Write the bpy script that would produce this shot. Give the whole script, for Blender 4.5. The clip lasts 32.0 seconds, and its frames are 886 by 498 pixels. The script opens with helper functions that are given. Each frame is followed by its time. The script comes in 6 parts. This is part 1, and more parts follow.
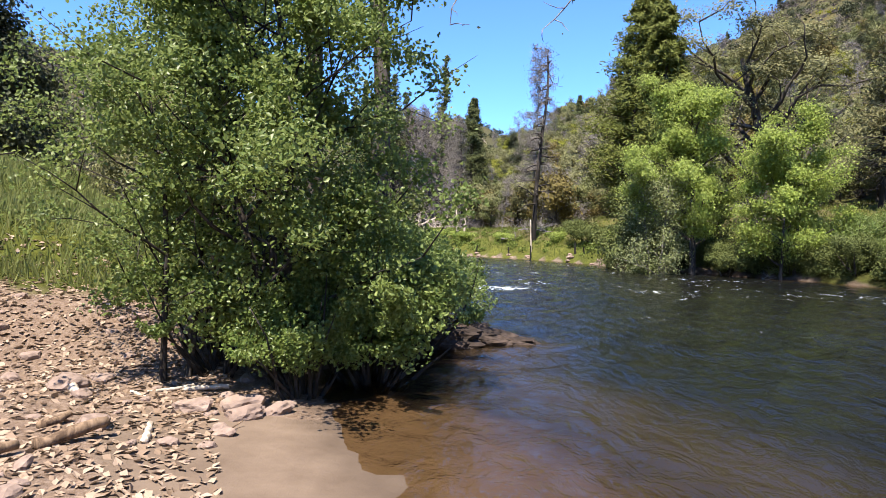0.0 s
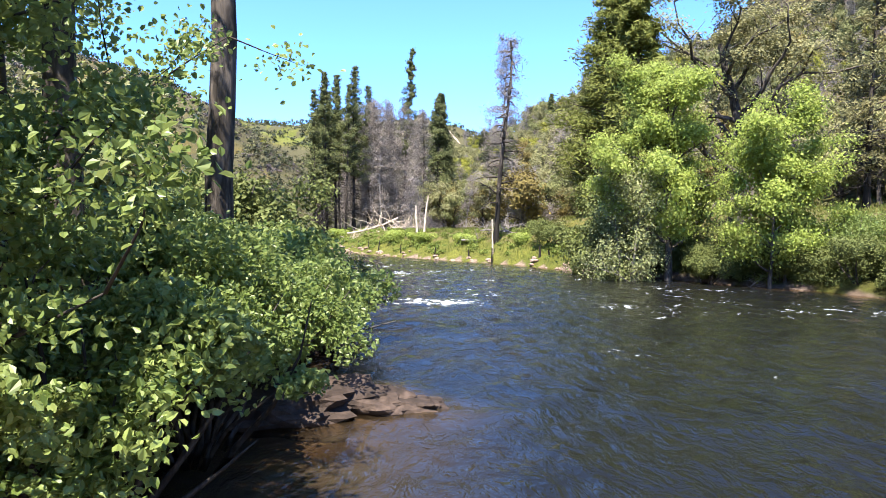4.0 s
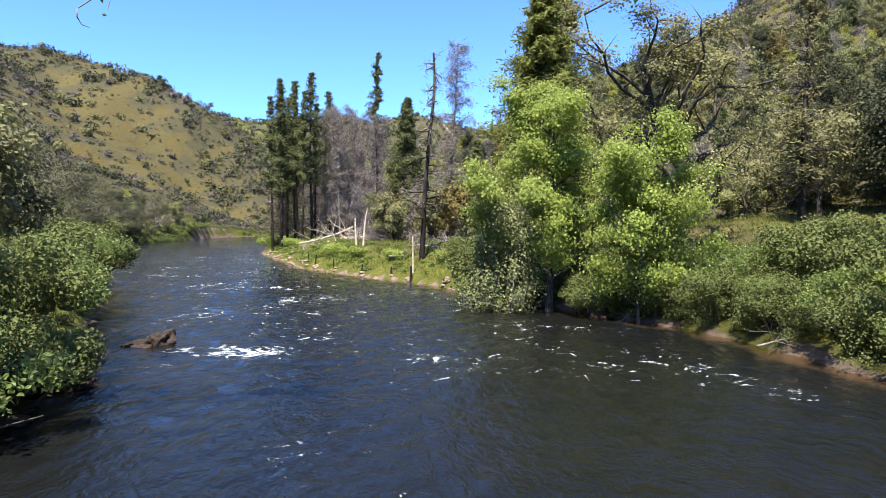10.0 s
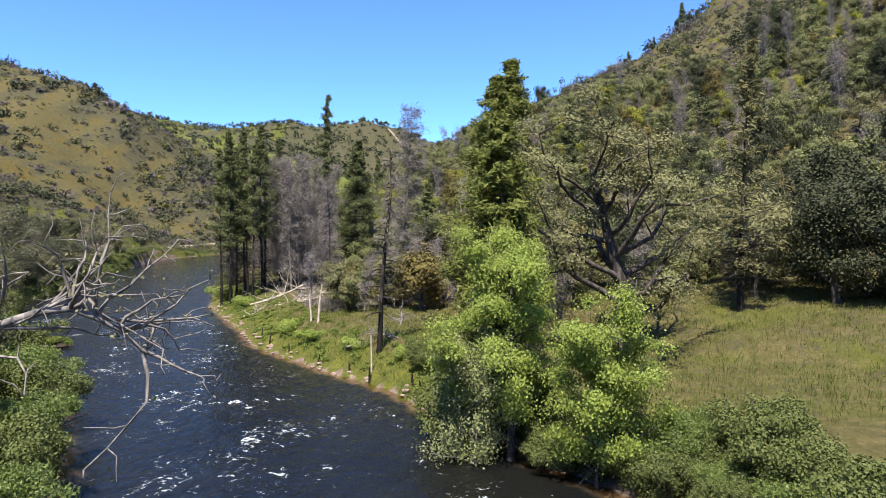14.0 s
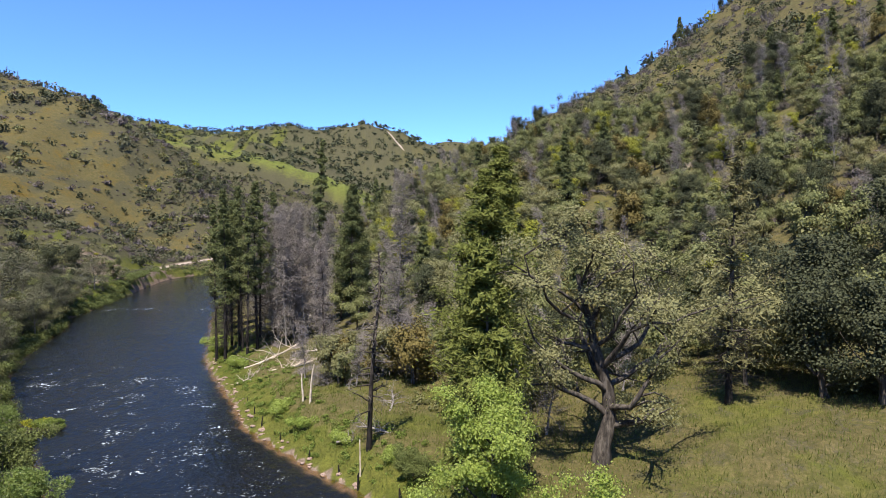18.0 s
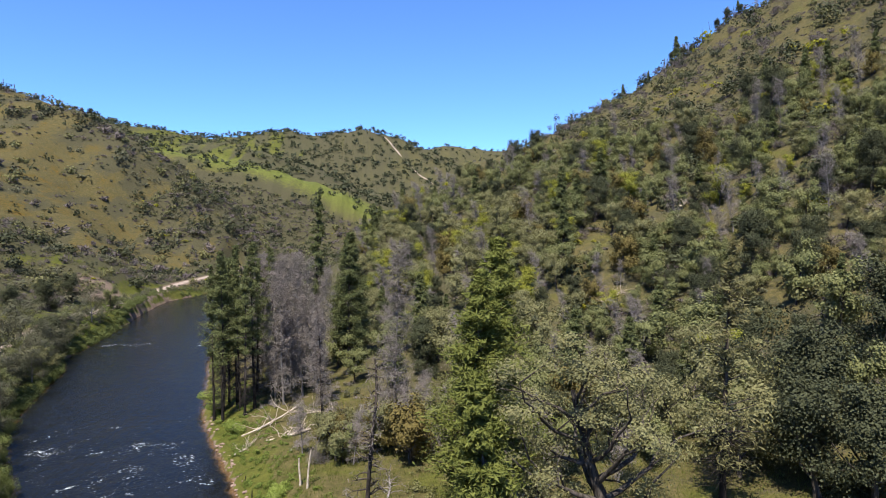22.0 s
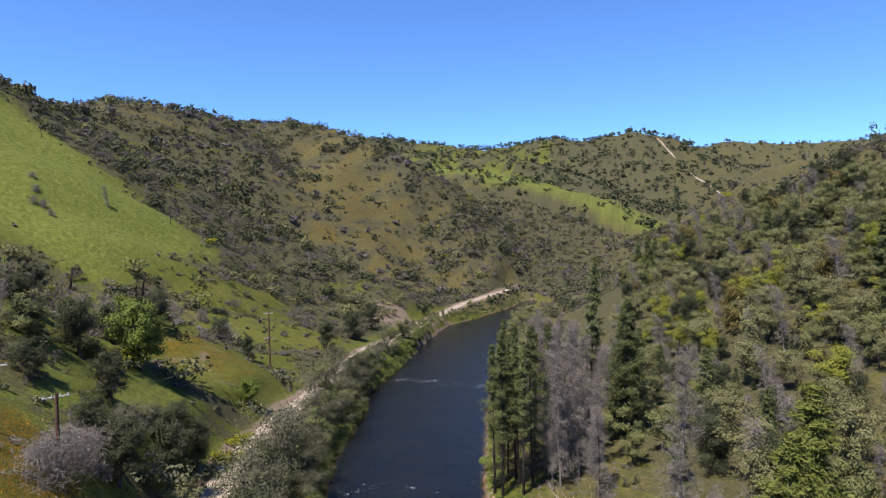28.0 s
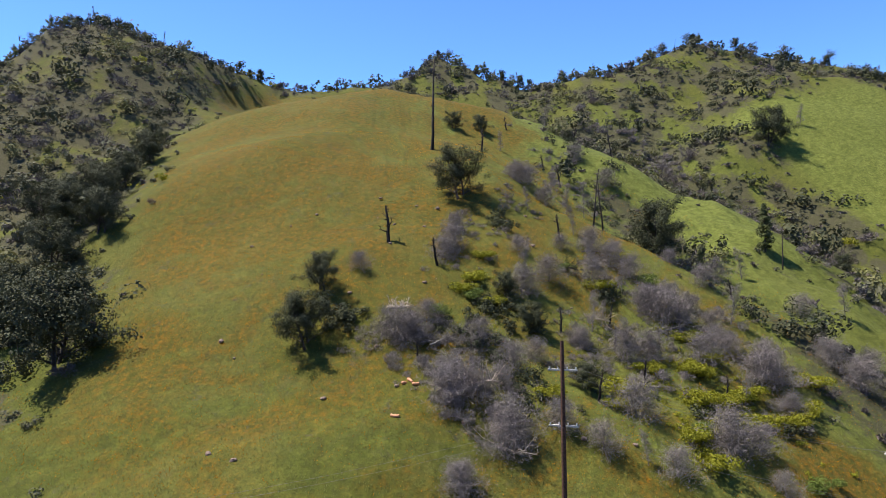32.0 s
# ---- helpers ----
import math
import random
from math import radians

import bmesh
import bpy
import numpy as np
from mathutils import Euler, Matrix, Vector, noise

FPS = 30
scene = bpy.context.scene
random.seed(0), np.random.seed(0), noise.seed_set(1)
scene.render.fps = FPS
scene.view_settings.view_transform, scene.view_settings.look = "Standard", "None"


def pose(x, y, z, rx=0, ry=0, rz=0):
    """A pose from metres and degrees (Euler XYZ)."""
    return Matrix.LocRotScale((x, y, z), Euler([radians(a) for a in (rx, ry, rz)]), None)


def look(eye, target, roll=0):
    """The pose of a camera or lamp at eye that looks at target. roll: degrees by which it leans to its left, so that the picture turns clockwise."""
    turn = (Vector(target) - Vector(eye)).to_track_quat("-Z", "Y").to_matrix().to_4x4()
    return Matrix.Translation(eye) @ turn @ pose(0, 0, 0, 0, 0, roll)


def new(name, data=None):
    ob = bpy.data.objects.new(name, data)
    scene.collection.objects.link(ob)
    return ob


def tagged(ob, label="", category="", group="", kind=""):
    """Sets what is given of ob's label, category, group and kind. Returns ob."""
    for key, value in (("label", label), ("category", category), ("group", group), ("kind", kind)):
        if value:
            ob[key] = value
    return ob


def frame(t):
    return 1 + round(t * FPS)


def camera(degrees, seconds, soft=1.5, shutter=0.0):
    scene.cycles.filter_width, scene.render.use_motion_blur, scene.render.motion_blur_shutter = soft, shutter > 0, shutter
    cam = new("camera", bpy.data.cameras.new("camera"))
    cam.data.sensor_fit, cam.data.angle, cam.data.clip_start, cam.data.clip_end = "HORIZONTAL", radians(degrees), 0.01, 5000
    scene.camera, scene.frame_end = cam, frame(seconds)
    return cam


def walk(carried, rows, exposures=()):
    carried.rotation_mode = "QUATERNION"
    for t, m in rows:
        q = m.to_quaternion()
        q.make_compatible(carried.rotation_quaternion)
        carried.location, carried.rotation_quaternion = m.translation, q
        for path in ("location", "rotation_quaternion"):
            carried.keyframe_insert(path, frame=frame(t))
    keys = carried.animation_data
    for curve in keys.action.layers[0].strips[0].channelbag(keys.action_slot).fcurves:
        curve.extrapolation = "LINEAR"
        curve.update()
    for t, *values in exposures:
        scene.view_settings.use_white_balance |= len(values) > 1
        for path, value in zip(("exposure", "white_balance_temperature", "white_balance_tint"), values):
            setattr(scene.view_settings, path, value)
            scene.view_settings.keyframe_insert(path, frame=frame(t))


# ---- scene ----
cam = camera(68.5, 32.0, soft=0.9)
METRES, EYE, TILT, LEAN, TURN = 66.0, 2.6, -1.7, -0.5, 0.0
ROWS = [
    (0.0, 0.0, 0.0, 0.0, 0.0, 0.0, -0.0),
    (0.5, -0.0004, 0.0155, 0.0005, -0.96, -0.02, 0.06),
    (1.0, -0.0008, 0.0305, 0.0006, -1.79, 0.06, 0.2),
    (1.5, -0.0013, 0.0454, 0.0012, -1.91, 0.04, 0.16),
    (2.0, 0.0009, 0.0557, 0.0016, -2.08, 0.05, 0.17),
    (2.5, 0.005, 0.0644, 0.0018, -2.19, 0.06, 0.14),
    (3.0, 0.0105, 0.0719, 0.0018, -2.27, 0.08, 0.12),
    (3.5, 0.0179, 0.0777, 0.0021, -2.3, 0.07, 0.08),
    (5.5, 0.0584, 0.0864, 0.0042, -1.93, 0.0, 0.2),
    (6.0, 0.068, 0.0883, 0.0045, -1.95, -0.02, 0.21),
    (6.5, 0.078, 0.0899, 0.0044, -1.93, -0.04, 0.22),
    (7.0, 0.0875, 0.0908, 0.004, -1.93, -0.04, 0.22),
    (7.5, 0.0966, 0.0917, 0.0031, -1.95, -0.05, 0.25),
    (8.0, 0.1053, 0.0929, 0.0016, -1.97, -0.04, 0.25),
    (8.5, 0.1142, 0.0934, 0.0006, -1.97, -0.07, 0.27),
    (9.0, 0.1227, 0.0952, 0.003, -1.98, -0.1, 0.27),
    (9.5, 0.1304, 0.096, 0.013, -1.99, -0.13, 0.29),
    (10.0, 0.1313, 0.0975, 0.0283, -2.0, -0.21, 0.43),
    (10.5, 0.1281, 0.0959, 0.0426, -2.05, -0.19, 0.45),
    (11.0, 0.1229, 0.0914, 0.0577, -3.21, -0.18, 0.5),
    (11.5, 0.1148, 0.0872, 0.0721, -4.45, -0.2, 0.52),
    (12.0, 0.1122, 0.0874, 0.0867, -5.65, -0.2, 0.59),
    (12.5, 0.115, 0.0879, 0.1018, -6.57, -0.21, 0.66),
    (13.0, 0.117, 0.0878, 0.1175, -6.62, -0.22, 0.7),
    (13.5, 0.1176, 0.087, 0.1338, -6.66, -0.18, 0.69),
    (14.0, 0.1181, 0.0869, 0.1506, -6.7, -0.17, 0.75),
    (14.5, 0.1173, 0.0871, 0.167, -6.69, -0.21, 0.79),
    (16.5, 0.1273, 0.082, 0.2316, -6.63, -0.36, 0.96),
    (17.0, 0.1308, 0.0834, 0.2491, -6.68, -0.38, 0.97),
    (17.5, 0.1343, 0.0834, 0.2674, -6.6, -0.37, 1.0),
    (18.0, 0.1359, 0.0817, 0.2851, -6.64, -0.36, 0.99),
    (18.5, 0.1367, 0.0785, 0.3035, -6.61, -0.32, 0.99),
    (19.0, 0.1379, 0.0762, 0.3218, -6.65, -0.29, 0.97),
    (19.5, 0.138, 0.0763, 0.3399, -6.7, -0.28, 0.95),
    (20.0, 0.1373, 0.0767, 0.3572, -6.73, -0.28, 0.95),
    (20.5, 0.1376, 0.0763, 0.3742, -6.76, -0.3, 0.96),
    (21.0, 0.1383, 0.076, 0.3914, -6.79, -0.32, 0.98),
    (21.5, 0.1387, 0.0758, 0.4085, -6.82, -0.33, 1.0),
    (22.0, 0.1393, 0.0758, 0.4259, -6.86, -0.34, 1.01),
    (22.5, 0.139, 0.0753, 0.4425, -6.88, -0.34, 1.0),
    (23.0, 0.1397, 0.0747, 0.4591, -6.89, -0.34, 1.01),
    (23.5, 0.1403, 0.0745, 0.4763, -6.91, -0.36, 1.04),
    (24.0, 0.1384, 0.0744, 0.493, -6.94, -0.37, 1.06),
    (24.5, 0.1296, 0.0748, 0.5099, -7.02, -0.39, 1.05),
    (26.5, 0.1172, 0.0772, 0.5706, 1.55, -0.18, 1.05),
    (27.0, 0.1198, 0.0829, 0.5908, 6.63, -0.17, 1.03),
    (27.5, 0.1177, 0.0874, 0.609, 11.46, -0.11, 1.02),
    (28.0, 0.1169, 0.0922, 0.6279, 16.33, -0.06, 0.99),
    (28.5, 0.1133, 0.0972, 0.6472, 22.21, -0.03, 0.94),
    (29.0, 0.1105, 0.1001, 0.6657, 29.52, 0.04, 0.86),
    (29.5, 0.1068, 0.1056, 0.684, 38.31, 0.06, 0.71),
    (30.0, 0.0954, 0.1116, 0.7028, 48.14, -0.01, 0.42),
    (30.5, 0.0888, 0.1117, 0.7231, 57.92, -0.14, 0.15),
    (31.0, 0.0829, 0.1125, 0.7431, 67.45, -0.33, -0.09),
    (31.5, 0.0781, 0.1117, 0.7634, 76.63, -0.58, -0.27),
    (32.0, 0.0719, 0.112, 0.7834, 85.77, -0.88, -0.36),
]
walk(cam, [(t, pose(0, 0, EYE, TILT, LEAN, TURN) @ pose(METRES * x, METRES * y, METRES * z, 90 + pitch, roll, yaw)) for t, x, y, z, yaw, pitch, roll in ROWS],
     [(0.0, 1.52), (1.0, 1.78), (2.0, 2.08), (3.0, 2.22), (3.5, 2.2), (6.0, 1.78), (9.0, 1.66), (12.0, 1.42), (16.0, 1.18), (20.0, 1.04), (26.0, 0.87), (29.0, 0.82), (31.0, 0.99), (32.0, 0.98)])

# ---- world, sun, exposure ----
SUN_DIR = Vector((-0.3, -0.7, 1.55)).normalized()
world = bpy.data.worlds.new("sky")
scene.world = world
world.use_nodes = True
wn = world.node_tree
wn.nodes.clear()
sky = wn.nodes.new("ShaderNodeTexSky")
sky.sky_type, sky.sun_disc = "NISHITA", False
sky.sun_elevation, sky.sun_rotation = math.asin(SUN_DIR.z), math.atan2(SUN_DIR.x, SUN_DIR.y)
sky.altitude, sky.air_density, sky.dust_density, sky.ozone_density = 5000, 1.1, 0.0, 6.0
bg = wn.nodes.new("ShaderNodeBackground")
bg.inputs["Strength"].default_value = 0.138
wout = wn.nodes.new("ShaderNodeOutputWorld")
tint = wn.nodes.new("ShaderNodeMixRGB")
tint.blend_type = "MULTIPLY"
tint.inputs["Fac"].default_value = 1.0
tint.inputs["Color2"].default_value = (0.74, 0.95, 1.16, 1)
wn.links.new(sky.outputs[0], tint.inputs["Color1"])
wn.links.new(tint.outputs[0], bg.inputs["Color"])
wn.links.new(bg.outputs[0], wout.inputs["Surface"])
sun_data = bpy.data.lights.new("sun", "SUN")
sun_data.energy, sun_data.angle, sun_data.color = 5.0, radians(0.5), (1.0, 0.9, 0.765)
sun = new("sun", sun_data)
sun.matrix_world = look(SUN_DIR * 300, (0, 0, 0))


# ---- materials ----
class Mat:
    """A node material under construction."""

    def __init__(self, name):
        self.m = bpy.data.materials.new(name)
        self.m.use_nodes = True
        self.t = self.m.node_tree
        self.t.nodes.clear()
        self.out = self.t.nodes.new("ShaderNodeOutputMaterial")

    def put(self, socket, value):
        if isinstance(value, bpy.types.NodeSocket):
            self.t.links.new(value, socket)
        elif isinstance(value, tuple) and len(value) == 3 and socket.type == "RGBA":
            socket.default_value = (*value, 1)
        else:
            socket.default_value = value

    def place(self):
        return self.t.nodes.new("ShaderNodeNewGeometry").outputs["Position"]

    def local(self):
        return self.t.nodes.new("ShaderNodeTexCoord").outputs["Object"]

    def island(self):
        return self.t.nodes.new("ShaderNodeNewGeometry").outputs["Random Per Island"]

    def each(self):
        return self.t.nodes.new("ShaderNodeObjectInfo").outputs["Random"]

    def attr(self, name):
        n = self.t.nodes.new("ShaderNodeAttribute")
        n.attribute_name = name
        return n.outputs["Fac"]

    def stretch(self, v, scale):
        n = self.t.nodes.new("ShaderNodeMapping")
        self.put(n.inputs["Vector"], v)
        n.inputs["Scale"].default_value = scale
        return n.outputs[0]

    def noise(self, v, scale, detail=4.0, rough=0.55, warp=0.0):
        n = self.t.nodes.new("ShaderNodeTexNoise")
        self.put(n.inputs["Vector"], v)
        n.inputs["Scale"].default_value, n.inputs["Detail"].default_value = scale, detail
        n.inputs["Roughness"].default_value, n.inputs["Distortion"].default_value = rough, warp
        return n.outputs["Fac"]

    def cells(self, v, scale):
        n = self.t.nodes.new("ShaderNodeTexVoronoi")
        self.put(n.inputs["Vector"], v)
        n.inputs["Scale"].default_value = scale
        return n.outputs["Distance"], n.outputs["Color"]

    def span(self, v, lo, hi, a=0.0, b=1.0):
        n = self.t.nodes.new("ShaderNodeMapRange")
        n.interpolation_type = "SMOOTHSTEP"
        self.put(n.inputs["Value"], v)
        n.inputs["From Min"].default_value, n.inputs["From Max"].default_value = lo, hi
        n.inputs["To Min"].default_value, n.inputs["To Max"].default_value = a, b
        return n.outputs[0]

    def maths(self, op, a, b=0.0):
        n = self.t.nodes.new("ShaderNodeMath")
        n.operation = op
        self.put(n.inputs[0], a)
        self.put(n.inputs[1], b)
        return n.outputs[0]

    def mix(self, f, a, b):
        n = self.t.nodes.new("ShaderNodeMixRGB")
        self.put(n.inputs["Fac"], f)
        self.put(n.inputs["Color1"], a)
        self.put(n.inputs["Color2"], b)
        return n.outputs[0]

    def ramp(self, f, stops):
        n = self.t.nodes.new("ShaderNodeValToRGB")
        e = n.color_ramp.elements
        while len(e) < len(stops):
            e.new(0.5)
        for el, (p, c) in zip(e, stops):
            el.position, el.color = p, (*c, 1)
        self.put(n.inputs["Fac"], f)
        return n.outputs[0]

    def bump(self, h, strength, dist):
        n = self.t.nodes.new("ShaderNodeBump")
        n.inputs["Strength"].default_value, n.inputs["Distance"].default_value = strength, dist
        self.put(n.inputs["Height"], h)
        return n.outputs[0]

    def surface(self, colour, rough=0.8, normal=None, spec=0.3):
        n = self.t.nodes.new("ShaderNodeBsdfPrincipled")
        self.put(n.inputs["Base Color"], colour)
        self.put(n.inputs["Roughness"], rough)
        n.inputs["Specular IOR Level"].default_value = spec
        if normal is not None:
            self.put(n.inputs["Normal"], normal)
        return n.outputs[0]

    def blend(self, f, a, b):
        n = self.t.nodes.new("ShaderNodeMixShader")
        self.put(n.inputs[0], f)
        self.t.links.new(a, n.inputs[1])
        self.t.links.new(b, n.inputs[2])
        return n.outputs[0]

    def done(self, shader):
        self.t.links.new(shader, self.out.inputs["Surface"])
        return self.m


def leaf_material(name, dark, mid, light, through_light=0.3, rough=0.65, gloss=0.12):
    b = Mat(name)
    c = b.ramp(b.span(b.island(), 0.0, 1.0, 0.22, 0.8), [(0.0, dark), (0.5, mid), (1.0, light)])
    c = b.mix(b.span(b.noise(b.place(), 1.3, 3, 0.6), 0.42, 0.66, 0, 0.5), c, b.mix(0.5, c, light))
    c = b.mix(b.maths("MULTIPLY", b.each(), 0.35), c, dark)
    c = b.mix(b.span(b.noise(b.place(), 0.35, 3), 0.35, 0.7), c, b.mix(0.5, c, mid))
    t = b.t.nodes.new("ShaderNodeBsdfTranslucent")
    b.put(t.inputs["Color"], b.mix(0.35, c, light))
    return b.done(b.blend(through_light, b.surface(c, rough, spec=gloss), t.outputs[0]))


def bark_material(name, dark, light, scale=6.0, char=0.0):
    b = Mat(name)
    v = b.stretch(b.local(), (1, 1, 0.22))
    n = b.noise(v, scale, 6, 0.65, 0.6)
    c = b.mix(b.span(n, 0.35, 0.68), dark, light)
    c = b.mix(b.span(b.noise(b.local(), 0.6, 3), 0.45, 0.65, 0, 0.6), c, dark)
    if char:
        z = b.t.nodes.new("ShaderNodeSeparateXYZ")
        b.put(z.inputs[0], b.local())
        burnt = b.span(b.maths("ADD", z.outputs[2], b.maths("MULTIPLY", b.noise(b.local(), 0.8, 3), 5)), 2.5, char + 4, 0.9, 0)
        c = b.mix(burnt, c, (0.012, 0.011, 0.011))
    return b.done(b.surface(c, 0.9, b.bump(n, 0.8, 0.03), 0.2))


LEAF_ALDER = leaf_material("alder leaf", (0.05, 0.08, 0.019), (0.135, 0.195, 0.047), (0.34, 0.4, 0.14), 0.45, 0.4, 0.36)
LEAF_BRIGHT = leaf_material("fresh maple leaf", (0.12, 0.17, 0.03), (0.245, 0.32, 0.066), (0.43, 0.475, 0.165), 0.42)
LEAF_CATKIN = leaf_material("tasselled maple leaf", (0.09, 0.11, 0.04), (0.19, 0.22, 0.09), (0.34, 0.36, 0.2), 0.25)
LEAF_HERB = leaf_material("bank herb leaf", (0.065, 0.1, 0.02), (0.13, 0.178, 0.036), (0.23, 0.265, 0.075), 0.28)
LEAF_FRESH = leaf_material("yellow-green new oak leaf", (0.12, 0.135, 0.02), (0.21, 0.225, 0.035), (0.31, 0.31, 0.06), 0.3)
LEAF_WILLOW = leaf_material("willow leaf", (0.055, 0.074, 0.022), (0.105, 0.128, 0.04), (0.185, 0.21, 0.082), 0.22)
LEAF_OAK = leaf_material("budding oak leaf", (0.112, 0.113, 0.055), (0.182, 0.182, 0.086), (0.28, 0.276, 0.138), 0.25)
LEAF_WOODLAND = leaf_material("woodland tree leaf", (0.1, 0.112, 0.048), (0.165, 0.18, 0.075), (0.255, 0.268, 0.12), 0.24)
LEAF_LIVE = leaf_material("live oak leaf", (0.032, 0.038, 0.021), (0.055, 0.063, 0.034), (0.088, 0.098, 0.052), 0.1)
LEAF_SAGE = leaf_material("brush leaf", (0.06, 0.063, 0.04), (0.1, 0.103, 0.064), (0.15, 0.15, 0.095), 0.12)
LEAF_OLIVE = leaf_material("olive brush leaf", (0.08, 0.084, 0.036), (0.135, 0.138, 0.06), (0.21, 0.208, 0.095), 0.18)
LEAF_YELLOW = leaf_material("yellow-green brush leaf", (0.09, 0.105, 0.012), (0.2, 0.21, 0.018), (0.36, 0.34, 0.03), 0.25)
LEAF_RUST = leaf_material("rusty new oak leaf", (0.095, 0.08, 0.028), (0.15, 0.125, 0.042), (0.215, 0.175, 0.068), 0.25)
NEEDLE = leaf_material("pine needle", (0.055, 0.07, 0.028), (0.098, 0.116, 0.046), (0.16, 0.175, 0.075), 0.18)
NEEDLE_CEDAR = leaf_material("cedar spray", (0.062, 0.078, 0.018), (0.125, 0.146, 0.034), (0.2, 0.215, 0.06), 0.2)
NEEDLE_OLIVE = leaf_material("thin olive needle", (0.08, 0.08, 0.036), (0.14, 0.135, 0.062), (0.22, 0.205, 0.1), 0.2)
TWIG_GREY = leaf_material("bare twig", (0.1, 0.088, 0.084), (0.18, 0.16, 0.15), (0.28, 0.255, 0.235), 0.0, 0.9)
TWIG_MAUVE = leaf_material("bare mauve twig", (0.105, 0.092, 0.09), (0.19, 0.168, 0.164), (0.32, 0.29, 0.28), 0.0, 0.9)
TWIG_FAR = leaf_material("bare hillside twig", (0.066, 0.056, 0.056), (0.118, 0.101, 0.1), (0.195, 0.172, 0.166), 0.0, 0.9)
POPPY = leaf_material("orange poppy", (0.4, 0.2, 0.012), (0.55, 0.24, 0.012), (0.65, 0.36, 0.02), 0.3)
LITTER = leaf_material("dry fallen leaf", (0.05, 0.032, 0.022), (0.24, 0.17, 0.12), (0.55, 0.44, 0.35), 0.1, 0.8)
GRASS_TALL = leaf_material("tall bank grass blade", (0.1, 0.135, 0.035), (0.19, 0.22, 0.07), (0.33, 0.33, 0.15), 0.4)
GRASS_BLADE = leaf_material("grass blade", (0.06, 0.085, 0.016), (0.11, 0.135, 0.028), (0.2, 0.2, 0.075), 0.3)
BARK = bark_material("bark", (0.03, 0.026, 0.023), (0.15, 0.13, 0.115))
# darker copy of BARK: shade below the alder leaves put into the colour
BARK_SHADED = bark_material("shaded alder bark", (0.018, 0.015, 0.013), (0.07, 0.06, 0.052))
BARK_OAK = bark_material("oak bark", (0.028, 0.024, 0.021), (0.12, 0.105, 0.092), 5)
BARK_BURNT = bark_material("burnt bark", (0.02, 0.018, 0.017), (0.12, 0.1, 0.085), 6, 7.0)
BARK_GREY = bark_material("weathered grey wood", (0.11, 0.1, 0.095), (0.28, 0.26, 0.24), 7)
BARK_ASH = bark_material("ash-grey dead wood", (0.12, 0.108, 0.104), (0.33, 0.305, 0.29), 7)
BARK_PALE = bark_material("bleached driftwood", (0.3, 0.25, 0.2), (0.62, 0.55, 0.47), 9)
BARK_BROWN = bark_material("wet brown driftwood", (0.07, 0.045, 0.03), (0.26, 0.18, 0.12), 9)


